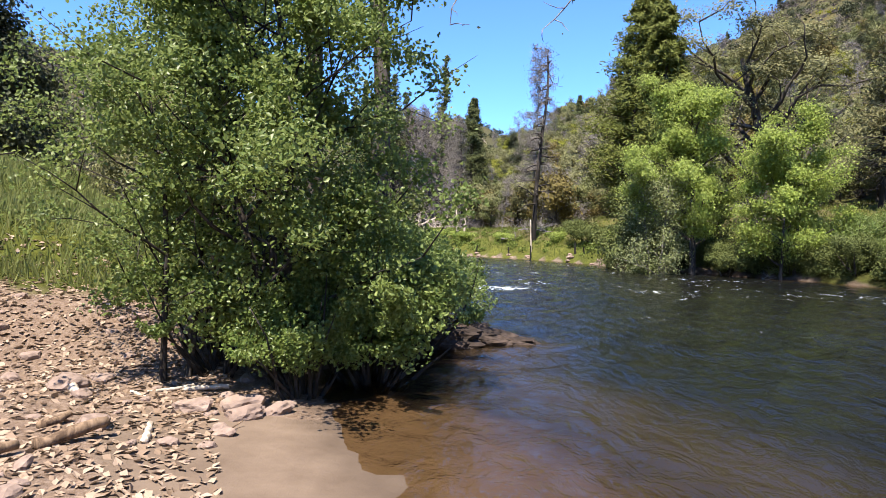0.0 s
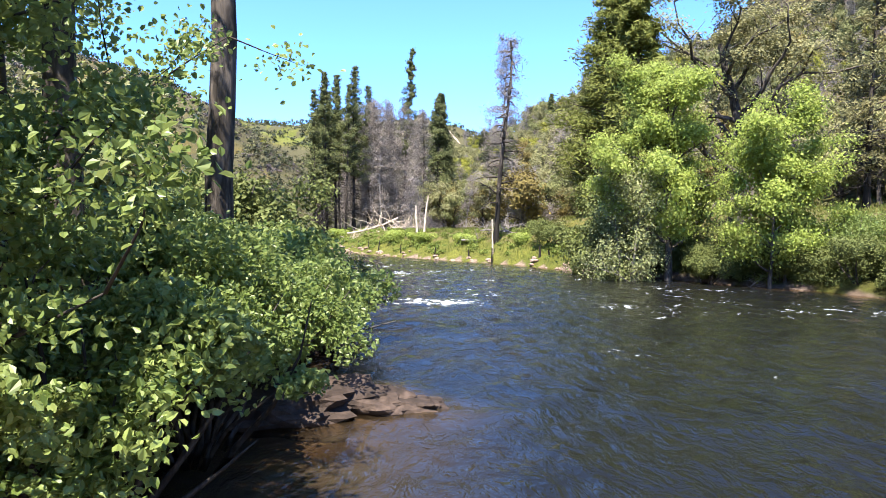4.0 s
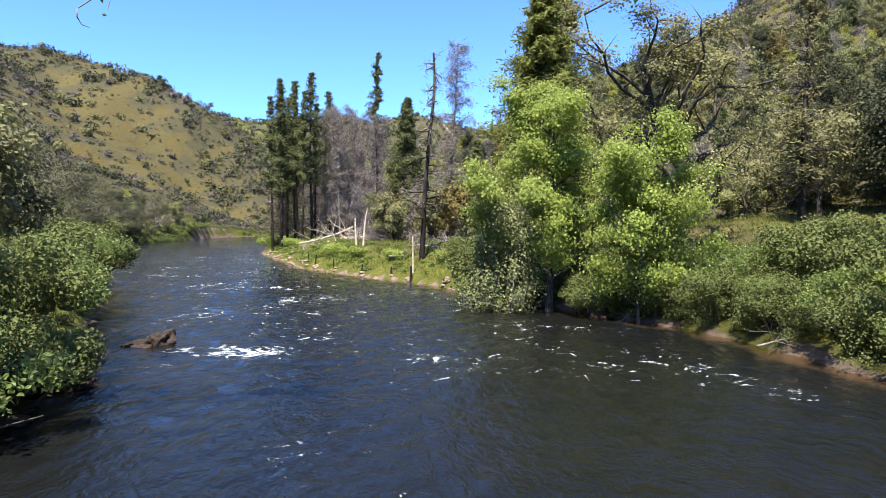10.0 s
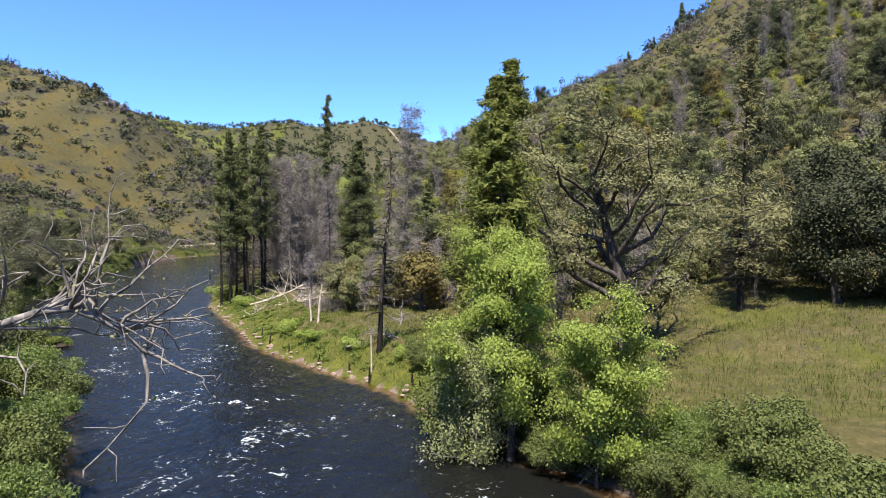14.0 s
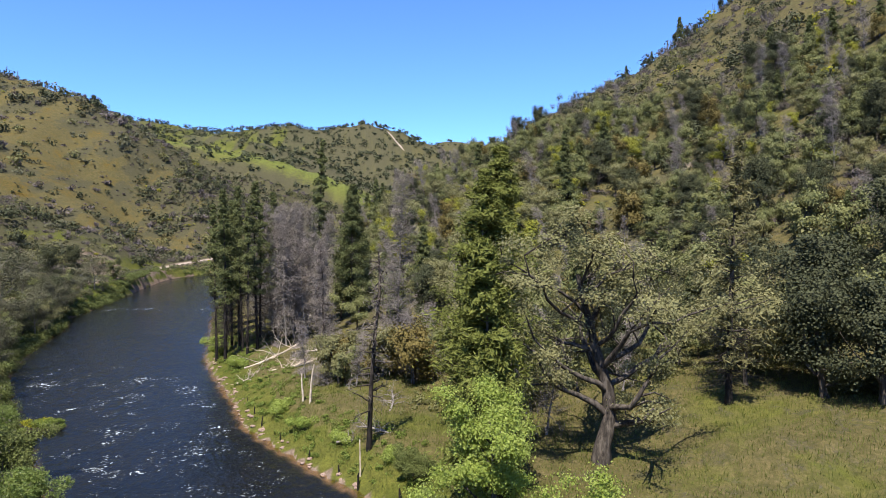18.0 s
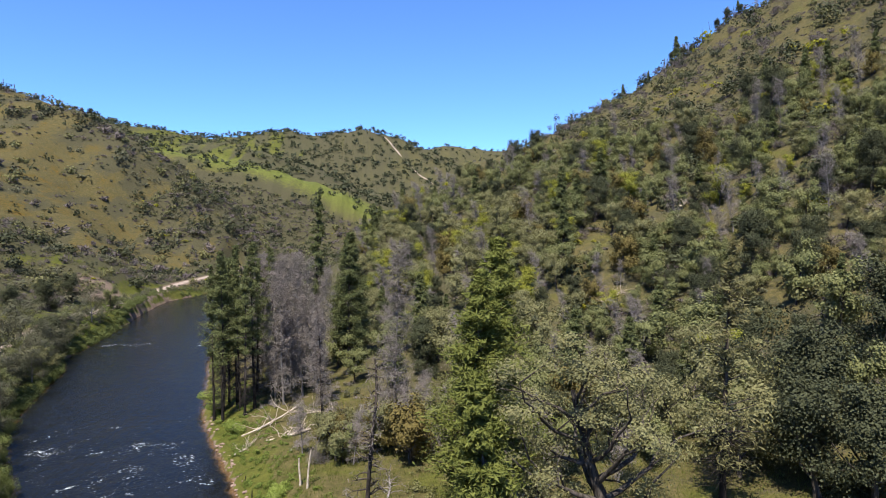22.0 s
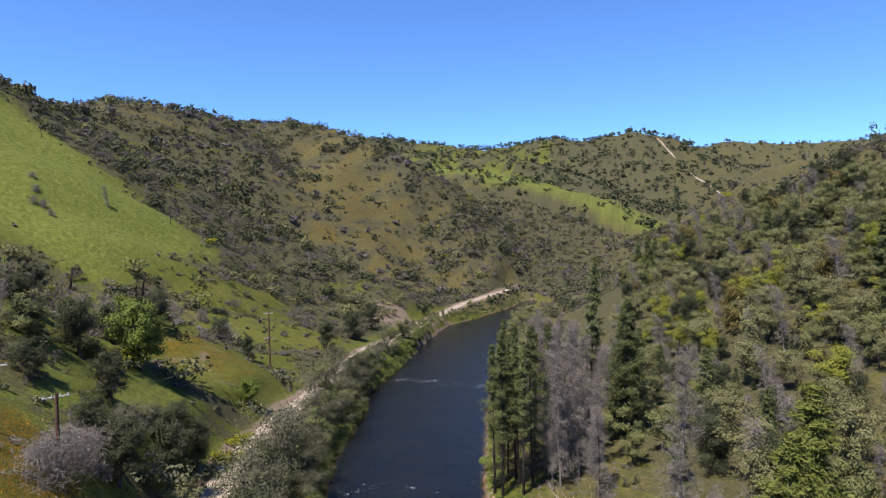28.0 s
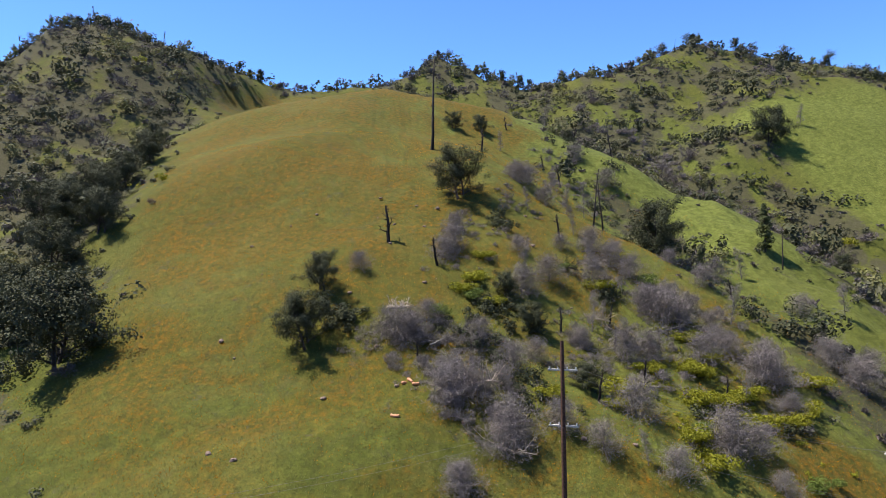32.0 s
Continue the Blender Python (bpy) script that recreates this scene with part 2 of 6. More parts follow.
def ground_material():
    b = Mat("ground")
    p = b.place()
    fine, mid, wide = b.noise(p, 3.4, 8, 0.75), b.noise(p, 0.5, 7, 0.68), b.noise(p, 0.045, 5, 0.6, 0.5)
    patch = b.noise(p, 0.11, 7, 0.68, 1.0)
    grass = b.ramp(mid, [(0.25, (0.036, 0.047, 0.008)), (0.5, (0.078, 0.094, 0.015)), (0.75, (0.148, 0.156, 0.028))])
    grass = b.mix(b.span(wide, 0.4, 0.65), grass, b.mix(0.5, grass, (0.16, 0.15, 0.04)))
    dry = b.ramp(b.noise(p, 0.9, 7, 0.7), [(0.28, (0.06, 0.048, 0.027)), (0.52, (0.118, 0.094, 0.047)), (0.78, (0.2, 0.155, 0.085))])
    poppy = b.ramp(b.noise(p, 1.3, 7, 0.75), [(0.3, (0.028, 0.03, 0.005)), (0.43, (0.076, 0.062, 0.007)), (0.54, (0.168, 0.083, 0.006)), (0.7, (0.36, 0.126, 0.006))])
    earth = b.ramp(b.noise(p, 2.2, 6, 0.7), [(0.25, (0.08, 0.06, 0.045)), (0.5, (0.15, 0.115, 0.09)), (0.8, (0.26, 0.21, 0.175))])
    sand = b.ramp(b.noise(p, 1.4, 6, 0.6), [(0.3, (0.118, 0.086, 0.064)), (0.7, (0.172, 0.129, 0.098))])
    duff = b.ramp(b.noise(p, 11.0, 8, 0.85), [(0.25, (0.035, 0.024, 0.018)), (0.42, (0.14, 0.095, 0.068)), (0.58, (0.23, 0.17, 0.132)), (0.8, (0.44, 0.36, 0.3))])
    c = b.mix(b.span(b.maths("ADD", b.attr("dry"), b.maths("MULTIPLY", b.maths("SUBTRACT", patch, 0.5), 1.4)), 0.35, 0.75), grass, dry)
    spots = b.span(b.noise(p, 1.1, 8, 0.82), 0.47, 0.64, 0, 0.75)
    lush = b.ramp(b.noise(p, 0.6, 7, 0.7), [(0.3, (0.074, 0.098, 0.019)), (0.52, (0.154, 0.186, 0.039)), (0.72, (0.24, 0.262, 0.064))])
    c = b.mix(b.attr("lush"), c, lush)
    c = b.mix(b.span(b.maths("ADD", b.attr("flower"), b.maths("MULTIPLY", b.maths("SUBTRACT", b.noise(p, 0.06, 9, 0.72, 1.2), 0.5), 1.7)), 0.42, 0.95, 0, 0.85), c, poppy)
    clump = b.maths("ADD", b.maths("MULTIPLY", b.noise(p, 0.32, 6, 0.7, 0.8), 0.6), b.maths("MULTIPLY", b.noise(p, 1.6, 6, 0.75), 0.4))
    scrub = b.ramp(b.noise(p, 3.0, 7, 0.8), [(0.3, (0.024, 0.022, 0.017)), (0.5, (0.066, 0.058, 0.046)), (0.72, (0.142, 0.124, 0.105))])
    c = b.mix(b.span(b.maths("ADD", clump, b.maths("MULTIPLY", b.maths("SUBTRACT", b.attr("scrub"), 0.5), 0.3)), 0.47, 0.6, 0, 0.92), c, scrub)
    c = b.mix(b.span(fine, 0.36, 0.7, 0.92, 0), c, b.mix(0.72, c, (0.045, 0.05, 0.012)))
    c = b.mix(spots, c, b.mix(0.7, c, (0.03, 0.033, 0.01)))
    c = b.mix(b.span(b.noise(p, 7.0, 6, 0.8), 0.55, 0.8, 0, 0.28), c, (0.28, 0.26, 0.07))
    c = b.mix(b.span(b.maths("ADD", b.attr("bare"), b.maths("MULTIPLY", b.maths("SUBTRACT", patch, 0.5), 0.9)), 0.4, 0.7), c, earth)
    c = b.mix(b.span(b.maths("ADD", b.attr("litter"), b.maths("MULTIPLY", b.maths("SUBTRACT", mid, 0.5), 0.7)), 0.4, 0.6), c, duff)
    c = b.mix(b.span(b.maths("ADD", b.attr("sand"), b.maths("MULTIPLY", b.maths("SUBTRACT", b.noise(p, 1.2, 5), 0.5), 0.5)), 0.45, 0.6), c, sand)
    # darkens wet sand, and paints shade along the foot of the right bank
    c = b.mix(b.maths("MULTIPLY", b.attr("damp_shade"), 0.75), c, b.mix(1.0, c, b.mix(0.62, c, (0.02, 0.014, 0.01))))
    rough = b.maths("ADD", b.maths("ADD", b.maths("MULTIPLY", mid, 0.4), b.maths("MULTIPLY", fine, 0.16)), b.maths("MULTIPLY", b.noise(p, 26.0, 4, 0.7), 0.03))
    return b.done(b.surface(c, 0.95, b.bump(b.maths("MULTIPLY", rough, b.maths("SUBTRACT", 1.0, b.maths("MULTIPLY", b.attr("sand"), 0.85))), 0.8, 0.8), 0.1))


def water_material():
    b = Mat("river water")
    p = b.place()
    flow = b.attr("along")
    across = b.attr("across")
    v = b.t.nodes.new("ShaderNodeCombineXYZ")
    b.put(v.inputs[0], b.maths("MULTIPLY", across, 1.0))
    b.put(v.inputs[1], b.maths("MULTIPLY", flow, 0.55))
    v = v.outputs[0]
    chop = b.noise(v, 2.6, 4, 0.6, 0.6)
    ripple = b.noise(v, 9.0, 3, 0.6, 0.3)
    swell = b.noise(v, 0.7, 3, 0.5)
    h = b.maths("ADD", b.maths("ADD", b.maths("MULTIPLY", chop, 0.11), b.maths("MULTIPLY", ripple, 0.02)), b.maths("MULTIPLY", swell, 0.2))
    normal = b.bump(h, 1.0, 0.85)
    depth = b.attr("depth")
    body = b.mix(b.span(b.noise(p, 0.12, 3), 0.35, 0.65), (0.0055, 0.0062, 0.0064), (0.0075, 0.0078, 0.0072))
    body = b.mix(b.span(depth, 0.1, 0.9), (0.04, 0.029, 0.018), body)
    wet = b.surface(body, 0.06, normal, 0.125)
    clear = b.t.nodes.new("ShaderNodeBsdfTransparent")
    clear.inputs["Color"].default_value = (0.86, 0.77, 0.62, 1)
    gloss = b.t.nodes.new("ShaderNodeBsdfGlossy")
    gloss.inputs["Roughness"].default_value = 0.07
    b.put(gloss.inputs["Normal"], normal)
    fres = b.t.nodes.new("ShaderNodeFresnel")
    fres.inputs["IOR"].default_value = 1.33
    b.put(fres.inputs["Normal"], normal)
    shallow = b.blend(fres.outputs[0], clear.outputs[0], gloss.outputs[0])
    s = b.blend(b.span(depth, 0.03, 0.55), shallow, wet)
    crest = b.noise(b.stretch(v, (0.9, 1.7, 1.0)), 1.55, 5, 0.62, 1.6)
    lace = b.noise(b.stretch(v, (0.7, 1.5, 1.0)), 8.0, 6, 0.8, 1.2)
    f = b.maths("ADD", b.maths("ADD", crest, b.maths("MULTIPLY", b.maths("SUBTRACT", lace, 0.5), 0.42)), b.maths("MULTIPLY", b.attr("riffle"), 0.24))
    f = b.maths("ADD", f, b.maths("MULTIPLY", b.maths("SUBTRACT", b.noise(b.stretch(v, (1.0, 1.6, 1.0)), 0.2, 3, 0.6, 0.6), 0.5), 0.55))
    f = b.span(f, 0.8, 0.95, 0, 0.92)
    foam = b.surface((0.72, 0.8, 0.82), 0.6, normal, 0.3)
    return b.done(b.blend(f, s, foam))


def stone_material(name, a, c, e):
    b = Mat(name)
    p = b.local()
    col = b.ramp(b.noise(p, 3.0, 6, 0.65, 0.5), [(0.3, a), (0.5, c), (0.72, e)])
    col = b.mix(b.maths("MULTIPLY", b.each(), 0.4), col, a)
    return b.done(b.surface(col, 0.85, b.bump(b.noise(p, 14.0, 6, 0.7), 0.7, 0.03), 0.25))


GROUND = ground_material()
WATER = water_material()
STONE = stone_material("river stone", (0.14, 0.1, 0.085), (0.27, 0.2, 0.165), (0.42, 0.33, 0.28))
# wet brown rock, its tones lowered further to hold the bushes' shade
STONE_DARK = stone_material("wet shaded ledge rock", (0.014, 0.01, 0.008), (0.034, 0.024, 0.019), (0.085, 0.061, 0.05))


def plain_material(name, a, c, scale=4.0, rough=0.8, metal=0.0):
    b = Mat(name)
    col = b.mix(b.span(b.noise(b.local(), scale, 5, 0.65), 0.35, 0.68), a, c)
    return b.done(b.surface(col, rough, b.bump(b.noise(b.local(), scale * 5, 4), 0.3, 0.02), 0.3))


ROAD_DUST = plain_material("pale road dust", (0.22, 0.18, 0.15), (0.33, 0.275, 0.235), 0.6, 0.95)
POLE_WOOD = plain_material("creosoted pole wood", (0.06, 0.032, 0.024), (0.15, 0.08, 0.058), 5)
ARM_WOOD = plain_material("sun-bleached crossarm wood", (0.5, 0.47, 0.43), (0.72, 0.69, 0.65), 5)
SPLIT_WOOD = plain_material("fresh split wood", (0.4, 0.16, 0.08), (0.62, 0.36, 0.22), 6)
INSULATOR = plain_material("white ceramic", (0.7, 0.7, 0.7), (0.82, 0.82, 0.82), 8, 0.2)
WIRE = plain_material("aluminium cable", (0.12, 0.12, 0.12), (0.2, 0.2, 0.2), 9, 0.5)


# ---- mesh helpers ----
def quads_mesh(name, verts, quads, material, smooth=False):
    verts, quads = np.asarray(verts, np.float32).reshape(-1, 3), np.asarray(quads, np.int32).reshape(-1, 4)
    me = bpy.data.meshes.new(name)
    me.vertices.add(len(verts))
    me.vertices.foreach_set("co", verts.ravel())
    me.loops.add(quads.size)
    me.loops.foreach_set("vertex_index", quads.ravel())
    me.polygons.add(len(quads))
    me.polygons.foreach_set("loop_start", np.arange(0, quads.size, 4, dtype=np.int32))
    me.polygons.foreach_set("use_smooth", np.full(len(quads), smooth))
    me.materials.append(material)
    me.update(calc_edges=True)
    return me


def float_layer(me, name, values):
    me.attributes.new(name, "FLOAT", "POINT").data.foreach_set("value", np.asarray(values, np.float32).ravel())


def part(name, data, parent, label=""):
    ob = new(name, data)
    ob.parent = parent
    return tagged(ob, label)


def unit(v):
    return v / (np.linalg.norm(v, axis=-1, keepdims=True) + 1e-9)


def leaves(rng, centres, size, elong=1.7, up=0.6, along=None, fine=False, out=None, loose=0.5):
    """Folded leaf blades about the centres, turned outwards: four corners each."""
    n = len(centres)
    normal = unit(rng.normal(size=(n, 3)) + np.array([0, 0, up])) if out is None else unit(rng.normal(size=(n, 3)) * loose + unit(out) + np.array([0, 0, 0.25]))
    a = rng.normal(size=(n, 3)) * 0.6 + along if along is not None else rng.normal(size=(n, 3))
    a = unit(a - normal * (a * normal).sum(1, keepdims=True))
    b = np.cross(normal, a)
    s = size * rng.uniform(0.65, 1.35, (n, 1))
    fold = normal * s * 0.12
    if fine:
        tip, base, w, lift = centres + a * s * 0.5 * elong - fold, centres - a * s * 0.5 * elong, b * s * 0.5, fold * rng.uniform(0.6, 2.2, (n, 1))
        near, far = base + a * s * 0.32 * elong, base + a * s * 0.72 * elong
        one = np.stack([base, near + w + lift, far + w * 0.8 + lift, tip], 1)
        two = np.stack([base, tip, far - w * 0.8 + lift, near - w + lift], 1)
        return np.concatenate([one, two], 1)
    return np.stack([centres - a * s * 0.5 * elong, centres + b * s * 0.5 + fold, centres + a * s * 0.5 * elong, centres - b * s * 0.5 + fold], 1)


def leaf_mesh(name, blades, material):
    v = np.concatenate(blades) if isinstance(blades, list) else blades
    if v.shape[1] == 8:
        index = np.arange(len(v))[:, None] * 6 + np.array([[0, 1, 2, 3, 0, 3, 4, 5]])
        return quads_mesh(name, v[:, [0, 1, 2, 3, 6, 7]].reshape(-1, 3), index.reshape(-1, 4), material)
    v = v.reshape(-1, 3)
    return quads_mesh(name, v, np.arange(len(v)).reshape(-1, 4), material)


class Wood:
    """Tapered limbs gathered into one mesh."""

    def __init__(self):
        self.v, self.f, self.n = [], [], 0

    def limb(self, pts, radii, sides=6):
        pts, k = np.asarray(pts, float), len(pts)
        t = unit(np.gradient(pts, axis=0))
        ref = np.where(np.abs(t[:, 2:3]) > 0.9, np.array([[1.0, 0, 0]]), np.array([[0, 0, 1.0]]))
        a = unit(np.cross(t, ref))
        b = np.cross(t, a)
        ang = np.arange(sides) * 2 * np.pi / sides
        ring = pts[:, None] + np.asarray(radii)[:, None, None] * (np.cos(ang)[None, :, None] * a[:, None] + np.sin(ang)[None, :, None] * b[:, None])
        self.v.append(ring.reshape(-1, 3))
        i, j = np.meshgrid(np.arange(k - 1), np.arange(sides), indexing="ij")
        q = np.stack([i * sides + j, i * sides + (j + 1) % sides, (i + 1) * sides + (j + 1) % sides, (i + 1) * sides + j], -1).reshape(-1, 4)
        self.f.append(q + self.n)
        if sides == 4:
            self.f.append(np.array([[3, 2, 1, 0], [(k - 1) * 4, (k - 1) * 4 + 1, (k - 1) * 4 + 2, (k - 1) * 4 + 3]]) + self.n)
        self.n += k * sides

    def mesh(self, name, material):
        return quads_mesh(name, np.concatenate(self.v), np.concatenate(self.f), material, True)


def bent(rng, start, way, length, steps, curl=0.15, lift=0.0, sag=0.0):
    """A crooked line from start."""
    pts, d = [np.array(start, float)], np.array(way, float) / np.linalg.norm(way)
    for i in range(steps):
        d = d + rng.normal(size=3) * curl + np.array([0, 0, lift - sag * i])
        d /= np.linalg.norm(d)
        pts.append(pts[-1] + d * length / steps)
    return np.array(pts)


# ---- kinds of plants: each returns trunk and crown meshes ----
def broadleaf(seed, height, spread, low, thick, limbs, leaf, count, clump, bark, foliage, stems=1, twist=0.14, rise=0.5, gap=0.3, fine=False, elong=1.4, loose=0.38, flat=0.7):
    rng = np.random.default_rng(seed)
    wood, tips = Wood(), []
    for s in range(stems):
        off = rng.normal(size=3) * (0.25 if stems > 1 else 0) * (1, 1, 0)
        top = height * rng.uniform(0.72, 0.85)
        trunk = bent(rng, off + (0, 0, -0.4), (rng.normal() * (0.16 if stems > 1 else 0.08), rng.normal() * (0.16 if stems > 1 else 0.08), 1), top, 8, twist * 0.5, 0.1)
        r = thick * (0.65 if stems > 1 else 1)
        wood.limb(trunk, np.linspace(r, r * 0.25, 9) * np.r_[1.35, np.ones(8)], 8)
        for i in range(limbs):
            k = low + (0.98 - low) * (i + rng.uniform(0, 0.8)) / limbs
            at = trunk[0] + (trunk[-1] - trunk[0]) * 0
            f = k * 8
            at = trunk[int(min(f, 7))] * (1 - f % 1) + trunk[int(min(f, 7)) + 1] * (f % 1)
            az = i * 2.4 + rng.uniform(-0.5, 0.5) + s * 1.7
            reach = spread * (1.05 - 0.75 * abs(k - 0.4)) * rng.uniform(0.5, 1.15)
            way = (math.cos(az), math.sin(az), rise + 0.8 * (k - low))
            main = bent(rng, at, way, reach, 6, twist, 0.02)
            rr = r * (1 - 0.7 * k) * 0.6
            wood.limb(main, np.linspace(rr, rr * 0.2, 7), 5)
            for j in range(4):
                q = main[2 + j % 4 + (1 if j > 2 else 0)]
                sub = bent(rng, q, (main[-1] - main[0]) / reach + rng.normal(size=3) * 0.7 + (0, 0, 0.2), reach * rng.uniform(0.3, 0.55), 4, twist * 1.3)
                wood.limb(sub[::2], np.linspace(rr * 0.4, rr * 0.08, 3), 4)
                tips += [sub[2], sub[3], sub[4]]
            tips += [main[5], main[6]]
    tips = np.array(tips)
    if gap:
        tips = tips[rng.uniform(size=len(tips)) > gap]
    pick = tips[rng.integers(len(tips), size=count)]
    spread_of = rng.normal(size=(count, 3)) * clump * (1, 1, flat)
    out = None if fine else spread_of / clump * 0.6 + unit(pick - tips.mean(0) + (0, 0, height * 0.12)) * 0.8
    cr = leaf_mesh("crown", leaves(rng, pick + spread_of, leaf, elong, fine=fine, out=out, loose=loose), foliage)
    return wood.mesh("trunk", bark), cr


def conifer(seed, height, spread, bare, thick, leaf, count, bark, foliage, droop=0.25, dead_low=0.0, ragged=0.3):
    rng = np.random.default_rng(seed)
    wood, blades = Wood(), []
    trunk = bent(rng, (0, 0, -0.4), (rng.normal() * 0.02, rng.normal() * 0.02, 1), height, 12, 0.012)
    wood.limb(trunk, np.linspace(thick, 0.03, 13) * np.r_[1.25, np.ones(12)], 8)
    whorls = int(height * (1 - bare) / 0.6)
    per = max(6, int(count * 1.9) // (whorls * 6))
    for i in range(whorls):
        k = (i + 0.3) / whorls
        z = height * (bare + (1 - bare) * k) - 0.4
        f = min(11.99, (z + 0.4) / height * 12)
        at = trunk[int(f)] * (1 - f % 1) + trunk[int(f) + 1] * (f % 1)
        reach = spread * ((1 - k) ** 0.75 * min(1, 0.55 + 2.5 * k) + 0.04)
        for j in range(6):
            if rng.uniform() < ragged * 0.6:
                continue
            az = rng.uniform(0, 6.283)
            ln = reach * rng.uniform(1 - ragged * 1.3, 1.1)
            br = bent(rng, at, (math.cos(az), math.sin(az), 0.25 + 0.5 * k - droop), ln, 4, 0.08, 0.02)
            wood.limb(br, np.linspace(0.02 + 0.018 * ln, 0.01, 5), 4)
            u = rng.uniform(0.3, 1.0, per) ** 0.7 * 4
            iu = np.minimum(u.astype(int), 3)
            fr = (u - iu)[:, None]
            c = br[iu] * (1 - fr) + br[iu + 1] * fr + rng.normal(size=(per, 3)) * (0.12 + 0.12 * ln) * (1, 1, 0.7)
            away = c - at
            blades.append(leaves(rng, c, leaf * 0.5, 4.2, 0.7, along=np.tile(br[-1] - br[0], (per, 1)) / ln, out=away * (1, 1, 0.4) + (0, 0, 0.5 * ln), loose=0.75))
    for i in range(int(dead_low * height * 3)):
        z = rng.uniform(0.08, max(bare, 0.3)) * height
        az = rng.uniform(0, 6.283)
        wood.limb(bent(rng, (trunk[3][0], trunk[3][1], z), (math.cos(az), math.sin(az), -0.25), spread * rng.uniform(0.3, 0.8), 3, 0.15), [0.03, 0.02, 0.014, 0.006], 4)
    return wood.mesh("trunk", bark), leaf_mesh("crown", blades, foliage)


def bare_tree(seed, height, spread, thick, limbs, bark, twig, twigs=400, low=0.15, rise=0.25, broken=False, twist=0.12, droop=0.0, twig_size=0.045, slim=1.0):
    """A leafless tree: trunk and limbs, with a haze of twigs."""
    rng = np.random.default_rng(seed)
    wood, tips = Wood(), []
    trunk = bent(rng, (0, 0, -0.4), (rng.normal() * 0.05, rng.normal() * 0.05, 1), height, 10, twist * 0.3)
    wood.limb(trunk, np.linspace(thick, thick * (0.35 if broken else 0.08), 11) * np.r_[1.3, np.ones(10)], 8)
    for i in range(limbs):
        k = low + (0.98 - low) * (i + rng.uniform()) / limbs
        f = min(9.99, k * 10)
        at = trunk[int(f)] * (1 - f % 1) + trunk[int(f) + 1] * (f % 1)
        az = rng.uniform(0, 6.283)
        reach = spread * (1.1 - 0.75 * k) * rng.uniform(0.4, 1.1)
        main = bent(rng, at, (math.cos(az), math.sin(az), rise - droop), reach, 5, twist * 1.5, 0, droop * 0.3)
        rr = thick * 0.4 if broken else min(thick * 0.35, 0.02 + 0.02 * reach) * slim
        wood.limb(main, np.linspace(rr, 0.008, 6), 4)
        for j in range(3):
            sub = bent(rng, main[2 + j % 3], rng.normal(size=3) * 0.6 + (main[-1] - main[0]) / reach, reach * 0.4, 3, twist * 2)
            wood.limb(sub, np.linspace(rr * 0.4, 0.005, 4), 4)
            tips += [sub[1], sub[2], sub[3], main[4]]
    me = wood.mesh("trunk", bark)
    if not twigs:
        return me, None
    tips = np.array(tips)
    c = tips[rng.integers(len(tips), size=twigs)] + rng.normal(size=(twigs, 3)) * 0.3
    return me, leaf_mesh("twig_haze", leaves(rng, c, twig_size, 14, 0.2), twig)


def shrub(seed, height, spread, leaf, count, bark, foliage, lobes=7, stems=7, hollow=0.55, fine=False, clear=0.0, lobe=0.55):
    rng = np.random.default_rng(seed)
    wood = Wood()
    mids = np.c_[rng.normal(size=(lobes, 2)) * spread * (0.42 + 0.3 * (0.55 - lobe)), rng.uniform(0.3, 0.78, lobes) * height]
    for i in range(stems):
        m = mids[i % lobes]
        wood.limb(bent(rng, (m[0] * 0.2, m[1] * 0.2, -0.2), m + (0, 0, 0.3), np.linalg.norm(m) * 1.2, 4, 0.12), np.linspace(0.025 * height ** 0.8, 0.008, 5), 4)
    d = unit(rng.normal(size=(count, 3)))
    rad = (hollow + (1 - hollow) * rng.uniform(size=(count, 1)) ** 0.6) * rng.uniform(0.85, 1.15, (count, 1))
    size = np.c_[np.full(lobes, spread * lobe), np.full(lobes, spread * lobe), np.full(lobes, height * 0.55 * lobe)] * rng.uniform(0.7, 1.2, (lobes, 1))
    pick = rng.integers(lobes, size=count)
    c = mids[pick] + d * rad * size[pick]
    c[:, 2] = np.abs(c[:, 2]) * (0.97 - clear) + 0.05 + clear * height * (0.6 + 0.4 * np.sin(c[:, 0] * 3 / spread + c[:, 1] * 4 / spread))
    return wood.mesh("stems", bark), leaf_mesh("foliage", leaves(rng, c, leaf, 1.5, fine=fine, out=None if fine else d, loose=0.6), foliage)


KINDS = {}


def kind(key, name, meshes, label, category, names=("trunk", "crown"), group=""):
    KINDS[key] = [name, meshes, label, category, names, group, None]


def plant(key, x, y, scale=1.0, turn=0.0, z=None, label="", lean=(0, 0), tall=1.0):
    """Sets one plant of a kind on the ground."""
    name, meshes, text, category, names, group, first = KINDS[key]
    z = ground_at(x, y) if z is None else z
    m = Matrix.LocRotScale((x, y, z - 0.05), Euler((radians(lean[0]), radians(lean[1]), radians(turn))), (scale, scale, scale * tall))
    if first is None:
        ob = new(name)
        ob.matrix_basis = m
        for n, me in zip(names, meshes):
            if me is not None:
                p = part(n, me, ob)
                if n == "twig_haze":
                    tagged(p, kind="stuff")
        KINDS[key][6] = ob
        tagged(ob, label or text, category, group)
        return ob
    ob = new(name)
    ob.matrix_basis = m
    for child in first.children:
        c = child.copy()
        scene.collection.objects.link(c)
        c.parent = ob
    return tagged(ob, label or text, category, group)


